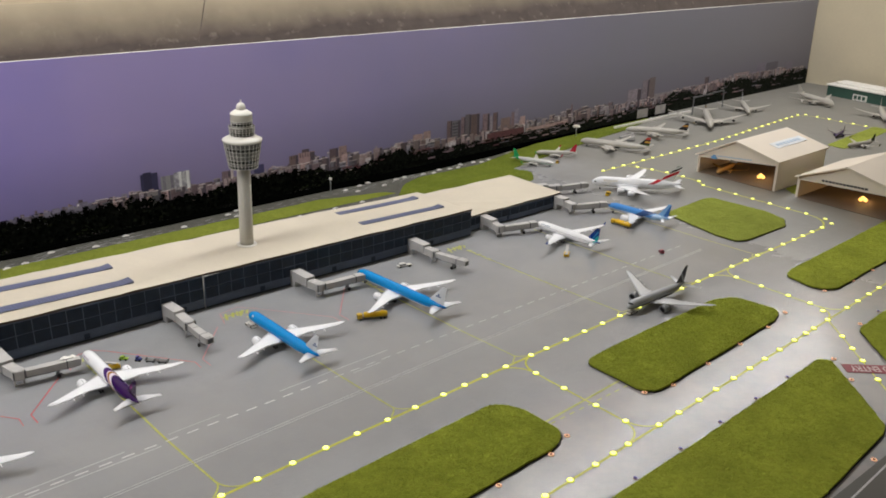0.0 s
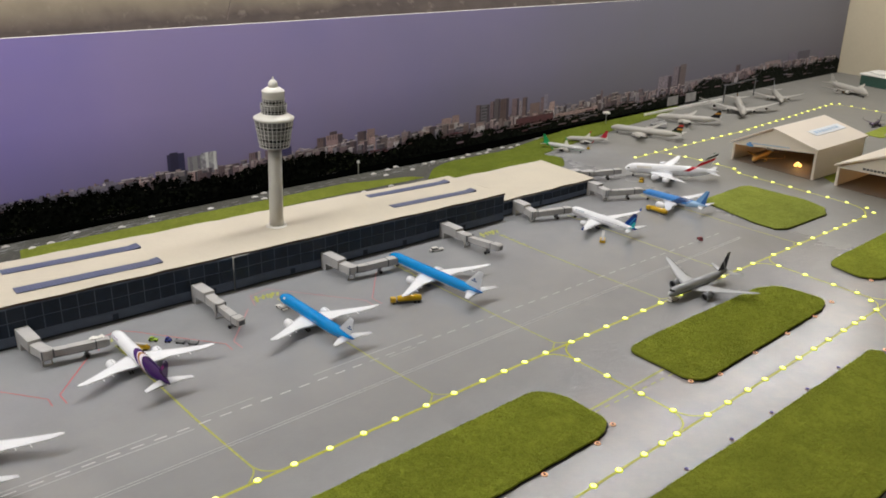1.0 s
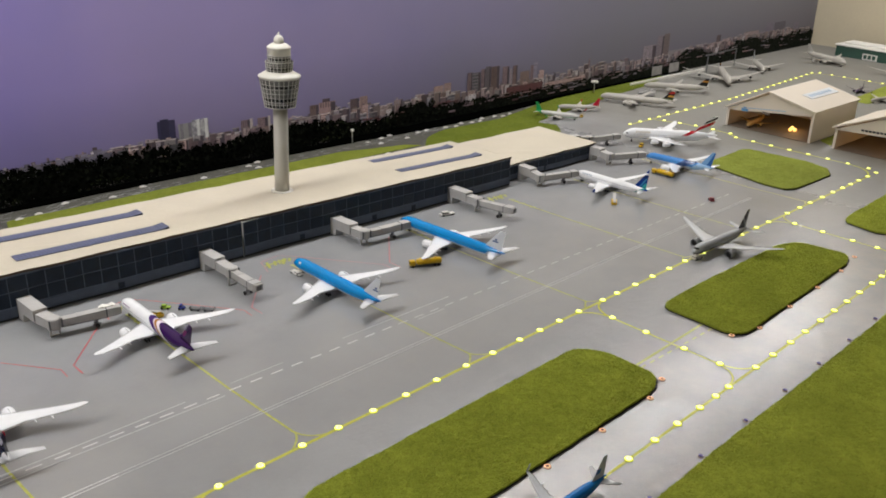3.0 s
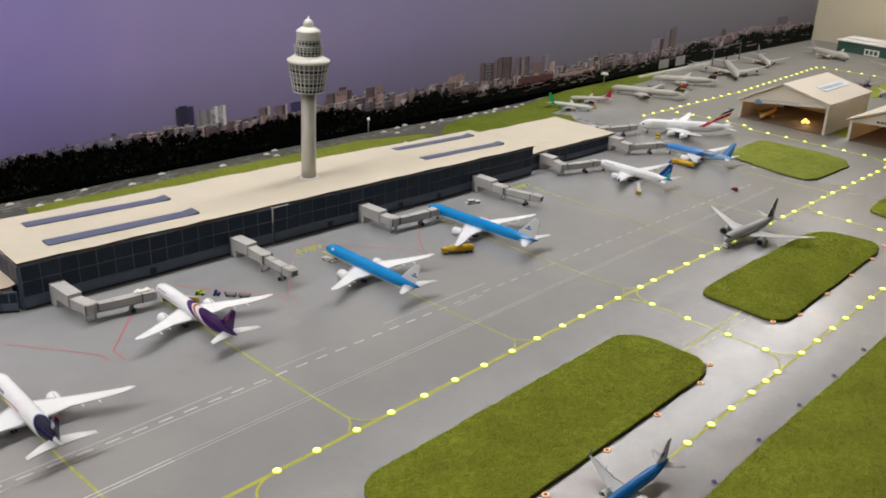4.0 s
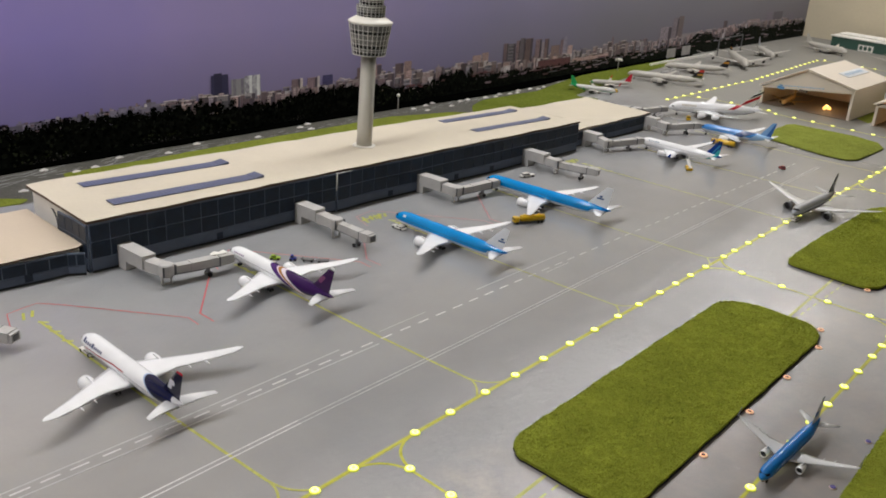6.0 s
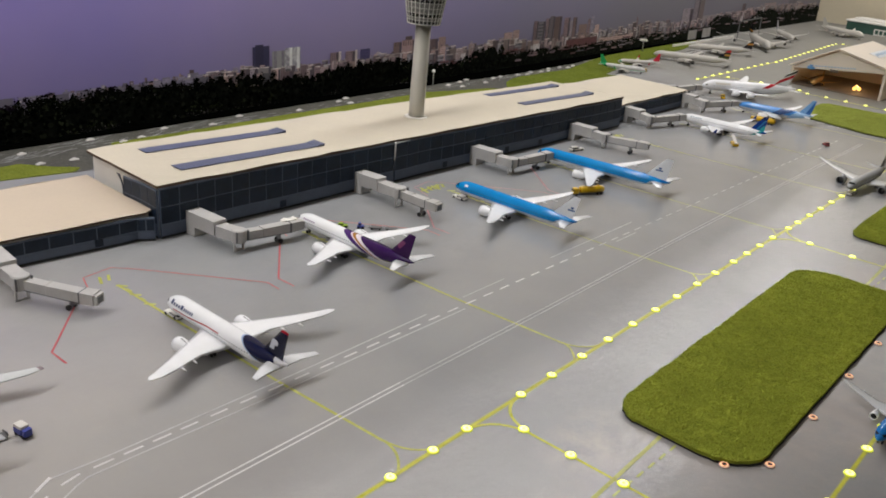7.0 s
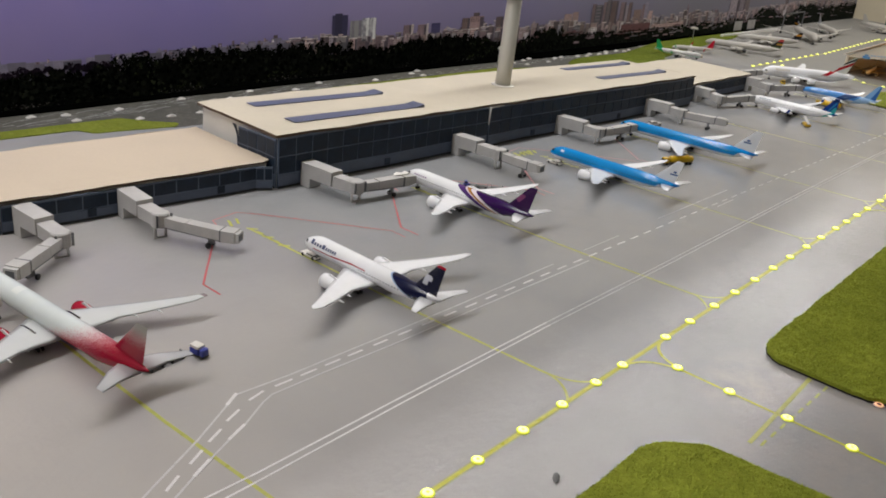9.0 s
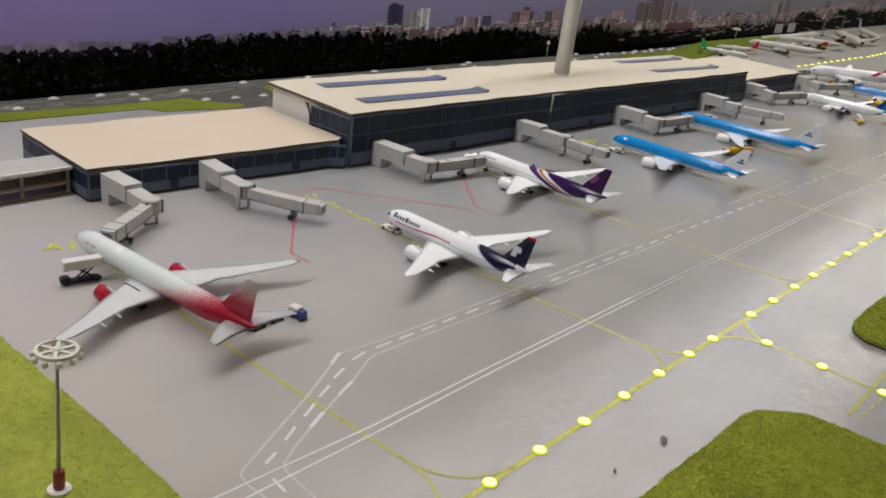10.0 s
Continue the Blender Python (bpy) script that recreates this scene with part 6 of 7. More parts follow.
P_AEROFIN = livery("navy_fin_with_pale_emblem", rgb("050d30"), [
    (rgb("d3d6df"), [above(9.7), below(13.0), aft(-51.5, -0.30, 11), ahead(-54.5, -0.30, 11), aft(-49.8, 0.8, 11), ahead(-56.0, 0.8, 11)]),
    (rgb("050d30"), [above(9.0), below(11.2), aft(-53.4, -0.30, 11), ahead(-56.0, -0.30, 11)]), (RED, [above(16.4)])])
P_THAI = livery("white_body_with_violet_band", WHITE, [
    COCKPIT, (rgb("4a2a6e"), [aft(-36.5, 2.9)]), (rgb("e3cfd8"), [aft(-40.4, 2.9), ahead(-41.4, 2.9)]), (rgb("a8773a"), [aft(-41.4, 2.9), ahead(-43.2, 2.9)]), (rgb("e8dce6"), [aft(-43.2, 2.9), ahead(-45.8, 2.9)]),
    (PURPLE, [aft(-45.8, 2.9)]), (rgb("2e0c4c"), [aft(-58.0)])] + bars(rgb("8a6a96"), -6.0, -13.0, 6.6, 7.1, 0.4, 6), windows=(5.7, -6.0, -50.0))
P_THAIFIN = livery("violet_fin", rgb("350b48"), [(rgb("7a3a68"), [above(10.2), below(13.4), aft(-55.8, -0.9, 12), ahead(-58.4, -0.9, 12), aft(-54.6, 0.6, 12), ahead(-59.6, 0.6, 12)])])
KL = [(rgb("dfe4ea"), [below(4.15)]), (rgb("b9d8f0"), [below(4.35), above(4.05)])]
P_KLM = livery("blue_body_over_white_belly", KBLUE, KL + [COCKPIT, (rgb("dfe9f2"), [ahead(-8.6), aft(-6.9), above(6.7), below(7.5)]), (KDARK, [aft(-63.0)]), (rgb("dfe4ea"), [aft(-56.5, -1.2), below(5.6), ahead(-62.5, -0.3)])], windows=(5.75, -6.0, -58.0))
P_KLM777 = livery("long_blue_body_over_white_belly", KBLUE, KL + [COCKPIT, (KDARK, [aft(-70.0)]), (rgb("dfe4ea"), [aft(-64.5, -1.2), below(6.0), ahead(-70.0, -0.3)])], windows=(6.0, -6.0, -66.0))
P_KLM737 = livery("short_blue_body", rgb("1d77c4"), [(rgb("dfe4ea"), [below(2.6)]), (rgb("1a1d22"), [ahead(-2.4), aft(-1.1), above(3.7, 0.06), below(4.3, 0.06)]), (rgb("7ab8e8"), [below(2.75), above(2.5)])], windows=(3.75, -4.0, -33.0))


def mark_fin(name, base, colour, y0, z0, w):
    return livery(name, base, [(colour, [above(z0), below(z0 + 0.7), aft(y0, -0.3, z0), ahead(y0 - w, -0.3, z0)]), (colour, [above(z0 + 1.0), below(z0 + 1.9), aft(y0 - 0.3 * w, -0.3, z0), ahead(y0 - 0.7 * w, -0.3, z0)])])


P_KFIN = mark_fin("white_fin_with_blue_bars", rgb("e2e6ea"), rgb("1f4d86"), -60.3, 10.6, 3.4)
P_KFIN777 = mark_fin("white_fin_with_blue_mark", rgb("e2e6ea"), rgb("1f4d86"), -66.2, 11.2, 3.8)
P_KFIN737 = livery("pale_grey_fin", rgb("b9c2cb"), [(rgb("2a66a8"), [above(7.0), below(8.6), aft(-36.0, -0.4, 8), ahead(-38.2, -0.4, 8)])])
CRIMSON = rgb("9a1230")
P_ROSS = livery("silver_body_fading_to_red", rgb("d9e0e0"), [
    COCKPIT, (rgb("e2e6e4"), [ahead(-22.5), aft(-19.5), above(8.0)]), (rgb("d3a5aa"), [aft(-40.5, -3.2, 5.2, 9.0)], "scales"), (rgb("b9606c"), [aft(-45.0, -3.2, 5.2, 9.0)], "scales"), (CRIMSON, [aft(-49.5, -3.0, 5.2, 9.0)], "scales"),
    (CRIMSON, [aft(-60.5, -2.2, 5.2, 4.0)])] + bars(rgb("b9a5a8"), -8.5, -14.0, 6.6, 7.1, 0.3, 2))
P_ROSSFIN = livery("red_fin_fading_to_grey", rgb("a9a5a2"), [(rgb("b08084"), [below(15.6, 2.4)], "scales"), (CRIMSON, [below(13.0, 2.6)], "scales"), (CRIMSON, [below(10.8, 0.8)])])
P_RED = livery("red_nacelle_paint", rgb("a81432"), [])
P_GARUDA = livery("white_body_with_teal_tail", WHITE, [COCKPIT, (TEAL, [aft(-48.5, -1.6)]), (rgb("1d4f96"), [aft(-51.0, -1.2)])] + bars(rgb("9aa9b8"), -7.0, -15.0, 6.4, 7.0, 0.3, 5), windows=(5.8, -6.0, -46.0))
P_GARFIN = livery("blue_and_teal_fin", rgb("123a86"), [(rgb("2b7fb4"), [aft(-50.5, -0.7, 10), ahead(-51.6, -0.7, 10)]), (TEAL, [aft(-52.4, -0.7, 10), below(10.5, 0.6)]), (rgb("0f2a60"), [above(13.5, 0.6)])])
P_SKYBLUE = livery("sky_blue_body_with_navy_sweep", rgb("4b8fd8"), [COCKPIT, (rgb("d5dde6"), [below(4.4)]), (rgb("2b4a7c"), [aft(-26.0, -1.5), ahead(-33.5, -2.2)]), (rgb("9fc4e8"), [aft(-37.0, -1.2)])], windows=(5.8, -6.0, -40.0))
P_SKYFIN = livery("pale_blue_fin", rgb("7fb0e0"), [(rgb("3c6eb4"), [aft(-47.8, -0.5, 12)])])
P_EMIR = livery("white_double_deck_body", WHITE, [(rgb("b0202c"), [aft(-50.0, -2.0, 11), ahead(-54.5, -2.0, 11), above(7.4)]), (rgb("1a1d22"), [ahead(-3.4), aft(-1.8), above(6.4, 0.1), below(7.3, 0.1)])] + bars(rgb("d2ccbe"), -9.0, -20.0, 7.7, 9.1, 0.35, 8), windows=(6.7, -7.0, -60.0))
P_EMIRFIN = livery("fin_with_red_black_green_sweep", rgb("e2e2e0"), [(rgb("b0202c"), [aft(-50.0, -2.0, 11), ahead(-54.5, -2.0, 11)]), (rgb("1f2024"), [aft(-45.6, -2.0, 11), ahead(-48.6, -2.0, 11)]), (rgb("2c5f42"), [aft(-39.0, -2.0, 11), ahead(-43.4, -2.0, 11)])])
P_SILVER = livery("silver_grey_body", rgb("b4b7bb"), [COCKPIT, (rgb("5c5f64"), [below(4.0)])], 0.22, windows=(5.8, -6.0, -50.0))
P_SILVERWING = livery("silver_grey_wing", rgb("d0d2d5"), [], 0.25)
P_DARKFIN = livery("dark_grey_fin", rgb("35343c"), [(rgb("8a8b92"), [aft(-46.0, 0.5, 12), ahead(-47.6, 0.5, 12)])])
P_METAL = livery("grey_nacelle", rgb("8b8d91"), [], 0.22)
# body white greyed for the far apron's dim light as well
P_GREEN = livery("white_body_green_tail", rgb("c9c9c4"), [(rgb("a9d3b4"), [below(2.4)]), (rgb("2f9a5e"), [aft(-31.0, -0.8, 3)])], windows=(3.7, -4.0, -33.0))
P_GREENFIN = livery("green_fin", rgb("2f9a5e"), [])
P_REDFIN = livery("bright_red_fin", rgb("c02a3c"), [])
P_ORANGE = livery("dark_fin_with_red_and_gold", rgb("26242a"), [(rgb("b03c38"), [above(12.6)]), (rgb("b58a3a"), [above(9.6), below(11.2), aft(-59.5, -0.5, 10)]), (rgb("4d5a34"), [below(8.4)])])
P_BLACKFIN = livery("black_fin_with_gold", rgb("26252a"), [(rgb("b07b2c"), [above(10.5), below(12.0)])])
# yellow of the hangar's lamplight painted into the body
P_WARMLIT = livery("warm_lit_body", rgb("d8b070"), [], windows=(3.7, -4.0, -33.0))
P_VIOLETBODY = livery("dark_violet_body", rgb("584a68"), [])

GATE = "aircraft parked at the terminal"
E787, E777, E737, E330 = [(0.32, 2.3, 6.2)], [(0.29, 2.2, 6.6)], [(0.27, 1.15, 4.0)], [(0.30, 1.6, 5.2)]
aircraft("airliner", "white airliner model with a silver body fading to red", pose(-0.125, 0.988, 0, 0, 0, 5.8), 73.9, 6.2, 70.5, E777, P_ROSS, P_WINGROSS, P_RED, P_ROSSFIN, P_GREYWING, GATE, "777")
aircraft("airliner", "white airliner model with a navy tail and red line", pose(0.0952, 0.914, 0, 0, 0, 0.3), 59.0, 6.1, 64.0, E787, P_AERO, P_WHITE, P_WHITE, P_AEROFIN, P_WHITE, GATE, "787")
aircraft("airliner", "white airliner model with a violet and gold tail band", pose(0.290, 0.995, 0, 0, 0, 0.4), 63.5, 6.0, 61.5, E787, P_THAI, P_WHITE, P_WHITE, P_THAIFIN, P_WHITE, GATE, "787")
aircraft("airliner", "bright blue airliner model with white wings and fin", pose(0.4965, 0.968, 0, 0, 0, 1.0), 65.5, 6.0, 61.5, E787, P_KLM, P_WHITE, P_WHITE, P_KFIN, P_WHITE, GATE, "787")
aircraft("airliner", "long bright blue airliner model with a docked bridge", pose(0.691, 0.997, 0, 0, 0, 4.2), 74.5, 6.0, 65.5, E777, P_KLM777, P_WHITE, P_WHITE, P_KFIN777, P_WHITE, GATE, "777")
aircraft("airliner", "white airliner model with a blue and teal tail", pose(1.0545, 0.984, 0, 0, 0, 1.5), 55.5, 5.7, 58.0, E330, P_GARUDA, P_WHITE, P_WHITE, P_GARFIN, P_WHITE, GATE, "330")
aircraft("airliner", "sky blue airliner model with a navy sweep", pose(1.230, 0.972, 0, 0, 0, 7.0), 50.5, 5.6, 56.0, E787, P_SKYBLUE, P_WHITE, P_WHITE, P_SKYFIN, P_WHITE, GATE, "787")
aircraft("airliner", "large white double-deck airliner model with a striped fin", pose(1.312, 1.081, 0, 0, 0, 40.0), 69.0, 6.8, 72.0, [(0.30, 1.9, 5.6), (0.60, 1.8, 5.2)], P_EMIR, P_WHITE, P_WHITE, P_EMIRFIN, P_WHITE, GATE, "380")
aircraft("airliner", "silver grey airliner model on the taxi line", pose(0.908, 0.669, 0, 0, 0, 89.0), 52.0, 5.5, 62.0, E787, P_SILVER, P_SILVERWING, P_METAL, P_DARKFIN, P_SILVERWING, "", "787", front=15.6)
aircraft("airliner", "short blue airliner model on the lit runway", pose(0.3425, 0.4515, 0, 0, 0, 90.5), 41.5, 3.9, 36.0, E737, P_KLM737, P_SILVERWING, P_WHITE, P_KFIN737, P_SILVERWING, "", "737")
FAR = "aircraft on the far apron"
aircraft("airliner", "small white airliner model with a green tail", pose(1.366, 1.232, 0, 0, 0, 204), 38.0, 3.9, 35.0, E737, P_GREEN, P_FARWHITE, P_FARWHITE, P_GREENFIN, P_FARWHITE, FAR, "737")
aircraft("airliner", "small white airliner model with a red fin", pose(1.402, 1.320, 0, 0, 0, 45), 36.0, 3.8, 34.0, E737, P_FARWHITE, P_FARWHITE, P_FARWHITE, P_REDFIN, P_FARWHITE, FAR, "737")
aircraft("airliner", "long white airliner model with a dark red and gold fin", pose(1.552, 1.322, 0, 0, 0, 24), 66.0, 5.6, 58.0, [(0.28, 1.4, 4.6), (0.58, 1.3, 4.4)], P_FARWHITE, P_FARWHITE, P_FARWHITE, P_ORANGE, P_FARWHITE, FAR, "340")
aircraft("airliner", "white airliner model with a black and gold fin", pose(1.727, 1.330, 0, 0, 0, 36), 60.0, 5.6, 56.0, [(0.28, 1.3, 4.6), (0.58, 1.2, 4.4)], P_FARWHITE, P_FARWHITE, P_FARWHITE, P_BLACKFIN, P_FARWHITE, FAR, "340")
aircraft("airliner", "white four-engined airliner model with a dark fin", pose(1.913, 1.212, 0, 0, 0, 129), 78.0, 7.0, 80.0, [(0.30, 1.7, 5.6), (0.62, 1.7, 5.4)], P_FARWHITE, P_FARWHITE, P_FARWHITE, P_BLACKFIN, P_FARWHITE, FAR, "747")
aircraft("airliner", "white airliner model with a pale fin", pose(2.14, 1.246, 0, 0, 0, 131), 58.0, 5.8, 58.0, [(0.33, 1.4, 4.8)], P_FARWHITE, P_FARWHITE, P_FARWHITE, P_GREYWING, P_FARWHITE, FAR, "330")
aircraft("airliner", "white four-engined airliner model near the green hall", pose(2.423, 1.158, 0, 0, 0, 158), 62.0, 6.3, 60.0, [(0.30, 1.4, 5.0), (0.62, 1.4, 4.8)], P_FARWHITE, P_FARWHITE, P_FARWHITE, P_FARWHITE, P_FARWHITE, FAR, "747")
aircraft("airliner", "white airliner model beside the green hall", pose(2.36, 0.985, 0, 0, 0, 120), 60.0, 6.0, 56.0, [(0.30, 1.4, 5.0)], P_FARWHITE, P_FARWHITE, P_FARWHITE, P_FARWHITE, P_FARWHITE, FAR, "330")
aircraft("small_airliner", "small dark violet aircraft model on the far apron", pose(2.10, 0.985, 0, 0, 0, 100), 28.0, 3.2, 27.0, [(0.30, 0.9, 3.0)], P_VIOLETBODY, P_VIOLETBODY, P_VIOLETBODY, P_VIOLETBODY, P_VIOLETBODY, FAR, "737")
aircraft("small_airliner", "small white aircraft model on the far apron", pose(2.03, 0.920, 0, 0, 0, 75), 36.0, 3.6, 34.0, [(0.30, 1.0, 3.4)], P_FARWHITE, P_FARWHITE, P_FARWHITE, P_ORANGE, P_FARWHITE, FAR, "737")
aircraft("small_airliner", "small white aircraft model behind a hangar", pose(1.90, 0.955, 0, 0, 0, 140), 32.0, 3.4, 30.0, E737, P_FARWHITE, P_FARWHITE, P_FARWHITE, P_VIOLETBODY, P_FARWHITE, FAR, "737")
aircraft("small_airliner", "small aircraft model inside a hangar with warm lamplight painted in", pose(1.588, 0.979, 0, 0, 0, 97), 36.0, 3.9, 34.0, E737, P_WARMLIT, P_WARMLIT, P_WARMLIT, P_WARMLIT, P_WARMLIT, "", "737")


# ---- vehicles on the apron ----
def wheels(ob, xs, half, r):
    w = lathe([(r * 0.7, -0.0005), (r, -0.0003), (r, 0.0003), (r * 0.7, 0.0005)], 12, "y")
    for x in xs:
        for s in (-1, 1):
            part("wheel", moved(w, Matrix.Translation((x, s * half, r))), RUBBER, ob, "black wheel")


def tank_truck(m, length, label):
    ob = thing("tank_truck", m, label, "truck", "service vehicles")
    h = length / 2
    part("chassis", box(-h, h, -0.0032, 0.0032, 0.0012, 0.0024), DARK_CARD, ob, "dark chassis")
    part("cab", box(-h, -h + 0.0075, -0.0036, 0.0036, 0.0022, 0.0086, 0.0012), TRUCK_YELLOW, ob)
    part("windscreen", box(-h - 0.0002, -h + 0.0022, -0.0031, 0.0031, 0.0056, 0.0076), DARK, ob, "dark cab windows")
    part("tank", moved(lathe([(0.0030, -h + 0.009), (0.0040, -h + 0.0102), (0.0040, h - 0.0012), (0.0030, h)], 16, "y"), pose(0, 0, 0.0064, 0, 0, -90)), TRUCK_YELLOW, ob, "round yellow tank", True)
    for i in range(3):
        x = -h + 0.013 + i * (length - 0.018) / 2.4
        part("hatch", box(x, x + 0.003, -0.0012, 0.0012, 0.0100, 0.0110), TRUCK_YELLOW, ob)
    wheels(ob, (-h + 0.004, h - 0.009, h - 0.004), 0.0032, 0.0016)
    return ob


tank_truck(pose(0.629, 0.876, 0, 0, 0, -27), 0.041, "yellow model fuel truck on the apron")
tank_truck(pose(1.186, 0.905, 0, 0, 0, -86), 0.040, "yellow model fuel truck beside a blue airliner")


def van(name, m, size, body, label, cab_h=0.55, group="service vehicles"):
    """A low vehicle: chassis, body with a stepped cab, windows, four wheels. size: length, width, height."""
    l, w, h = size[0] / 2, size[1] / 2, size[2]
    ob = thing(name, m, label, "vehicle", group)
    part("body", box(-l, l, -w, w, 0.0011, h * cab_h, 0.0010), body, ob)
    part("cabin", box(-l * 0.72, l * 0.15, -w * 0.86, w * 0.86, h * cab_h - 0.0004, h, 0.0010), body, ob)
    part("window_band", box(-l * 0.74, l * 0.17, -w * 0.88, w * 0.88, h * cab_h + 0.0004, h - 0.0010), DARK, ob, "dark windows")
    wheels(ob, (-l * 0.62, l * 0.62), w * 0.92, 0.0014)
    return ob


van("baggage_van", pose(0.775, 0.993, 0, 0, 0, -16), (0.023, 0.0075, 0.0062), TRUCK_WHITE, "low white model van near the terminal")
TUG = "white model pushback tug at an aircraft's nose"
for x, y, r in ((0.0955, 0.908, 92), (0.4915, 0.957, 92), (0.918, 0.668, 0)):
    van("pushback_tug", pose(x, y, 0, 0, 0, r), (0.019, 0.0080, 0.0048), TRUCK_WHITE, TUG)
van("service_car", pose(1.137, 0.782, 0, 0, 0, 60), (0.012, 0.0060, 0.0058), TRUCK_RED, "small dark red model car on the apron")
van("service_truck", pose(1.307, 1.035, 0, 0, 0, 30), (0.020, 0.0075, 0.0075), TRUCK_YELLOW, "yellow model service truck under an airliner")
van("service_truck", pose(1.394, 1.248, 0, 0, 0, 30), (0.009, 0.0060, 0.0060), TRUCK_YELLOW, "small yellow model truck on the far apron")
van("service_cart", pose(0.327, 0.971, 0, 0, 0, -45), (0.011, 0.0055, 0.0050), TRUCK_GREEN, "lime green model baggage tractor")
van("service_cart", pose(0.340, 0.958, 0, 0, 0, -45), (0.007, 0.0055, 0.0062), TRUCK_BLUE, "blue model baggage container")


def belt_loader(m, length, frame, label):
    ob = thing("belt_loader", m, label, "vehicle", "service vehicles")
    part("chassis", box(-length * 0.5, length * 0.12, -0.0042, 0.0042, 0.0012, 0.0050, 0.0008), frame, ob)
    part("belt", loft([[(-length / 2, -0.0022, 0.0045), (-length / 2, 0.0022, 0.0045), (-length / 2, 0.0022, 0.0056), (-length / 2, -0.0022, 0.0056)],
                       [(length / 2, -0.0022, 0.0110), (length / 2, 0.0022, 0.0110), (length / 2, 0.0022, 0.0121), (length / 2, -0.0022, 0.0121)]]), GREY_CARD, ob, "grey sloping belt")
    part("cab", box(-length * 0.4, -length * 0.15, 0.0006, 0.0032, 0.0040, 0.0068, 0.0006), frame, ob)
    wheels(ob, (-length * 0.28, length * 0.28), 0.0032, 0.0014)
    return ob


belt_loader(pose(1.010, 0.872, 0, 0, 0, 38), 0.026, TRUCK_YELLOW, "yellow model belt loader at an airliner's tail")
belt_loader(pose(0.306, 0.958, 0, 0, 0, 165), 0.022, TRUCK_YELLOW, "yellow model belt loader beside the fuselage")


def dolly(m, label):
    ob = thing("baggage_dolly", m, label, "cart", "baggage dollies")
    part("deck", box(-0.0062, 0.0062, -0.0030, 0.0030, 0.0016, 0.0024, 0.0004), DARK_CARD, ob, "dark grey deck")
    for x in (-0.0060, 0.0056):
        part("rail", box(x, x + 0.0004, -0.0028, 0.0028, 0.0024, 0.0044), STEEL, ob)
    part("drawbar", box(0.0062, 0.0090, -0.0003, 0.0003, 0.0014, 0.0018), STEEL, ob)
    wheels(ob, (-0.004, 0.004), 0.0026, 0.0010)
    return ob


d0 = dolly(pose(0.3505, 0.9465, 0, 0, 0, 132), "low grey model baggage dolly")
copy_thing(d0, pose(0.361, 0.935, 0, 0, 0, 135))
copy_thing(d0, pose(-0.0725, 0.833, 0, 0, 0, 187))
copy_thing(d0, pose(-0.0875, 0.831, 0, 0, 0, 187))

cater = thing("catering_truck", pose(-0.1415, 0.9445, 0, 0, 0, -8) @ Matrix.Scale(1.12, 4), "white catering box raised on a black scissor truck", "truck", "service vehicles")
part("chassis", box(-0.00988, 0.00912, -0.00258, 0.00258, 0.00091, 0.00243, 0.00046), BLACK, cater, "black chassis")
part("cab", box(-0.01330, -0.00798, -0.00274, 0.00274, 0.00091, 0.00471, 0.00091), BLACK, cater, "black cab")
part("raised_box", box(-0.01178, 0.01026, -0.00319, 0.00319, 0.00897, 0.01459, 0.00061), TRUCK_WHITE, cater, "white raised box body")
for s in (-1, 1):
    part("scissor_arm", loft([[(-0.00456, s * 0.00182 - 0.00038, 0.00228), (-0.00342, s * 0.00182 - 0.00038, 0.00228), (-0.00342, s * 0.00182 + 0.00038, 0.00228), (-0.00456, s * 0.00182 + 0.00038, 0.00228)],
                              [(0.00456, s * 0.00182 - 0.00038, 0.00912), (0.00570, s * 0.00182 - 0.00038, 0.00912), (0.00570, s * 0.00182 + 0.00038, 0.00912), (0.00456, s * 0.00182 + 0.00038, 0.00912)]]), BLACK, cater, "black scissor arm")
    part("scissor_arm", loft([[(0.00456, s * 0.00114 - 0.00038, 0.00228), (0.00570, s * 0.00114 - 0.00038, 0.00228), (0.00570, s * 0.00114 + 0.00038, 0.00228), (0.00456, s * 0.00114 + 0.00038, 0.00228)],
                              [(-0.00456, s * 0.00114 - 0.00038, 0.00912), (-0.00342, s * 0.00114 - 0.00038, 0.00912), (-0.00342, s * 0.00114 + 0.00038, 0.00912), (-0.00456, s * 0.00114 + 0.00038, 0.00912)]]), BLACK, cater, "black scissor arm")
wheels(cater, (-0.01064, 0.00608), 0.00258, 0.00137)

lorry = thing("box_lorry", pose(-0.0585, 0.828, 0, 0, 0, 100), "blue model lorry with a white box top", "truck", "service vehicles")
part("chassis", box(-0.00555, 0.00555, -0.00266, 0.00266, 0.00074, 0.00178), BLACK, lorry, "black chassis")
part("cab", box(-0.00577, -0.00222, -0.00281, 0.00281, 0.00163, 0.00629, 0.00074), TRUCK_BLUE, lorry)
part("box_body", box(-0.00207, 0.00577, -0.00296, 0.00296, 0.00178, 0.00562, 0.00044), TRUCK_BLUE, lorry)
part("box_top", box(-0.00207, 0.00577, -0.00296, 0.00296, 0.00570, 0.00777, 0.00059), TRUCK_WHITE, lorry, "white box top")
wheels(lorry, (-0.00370, 0.00370), 0.00266, 0.00118)

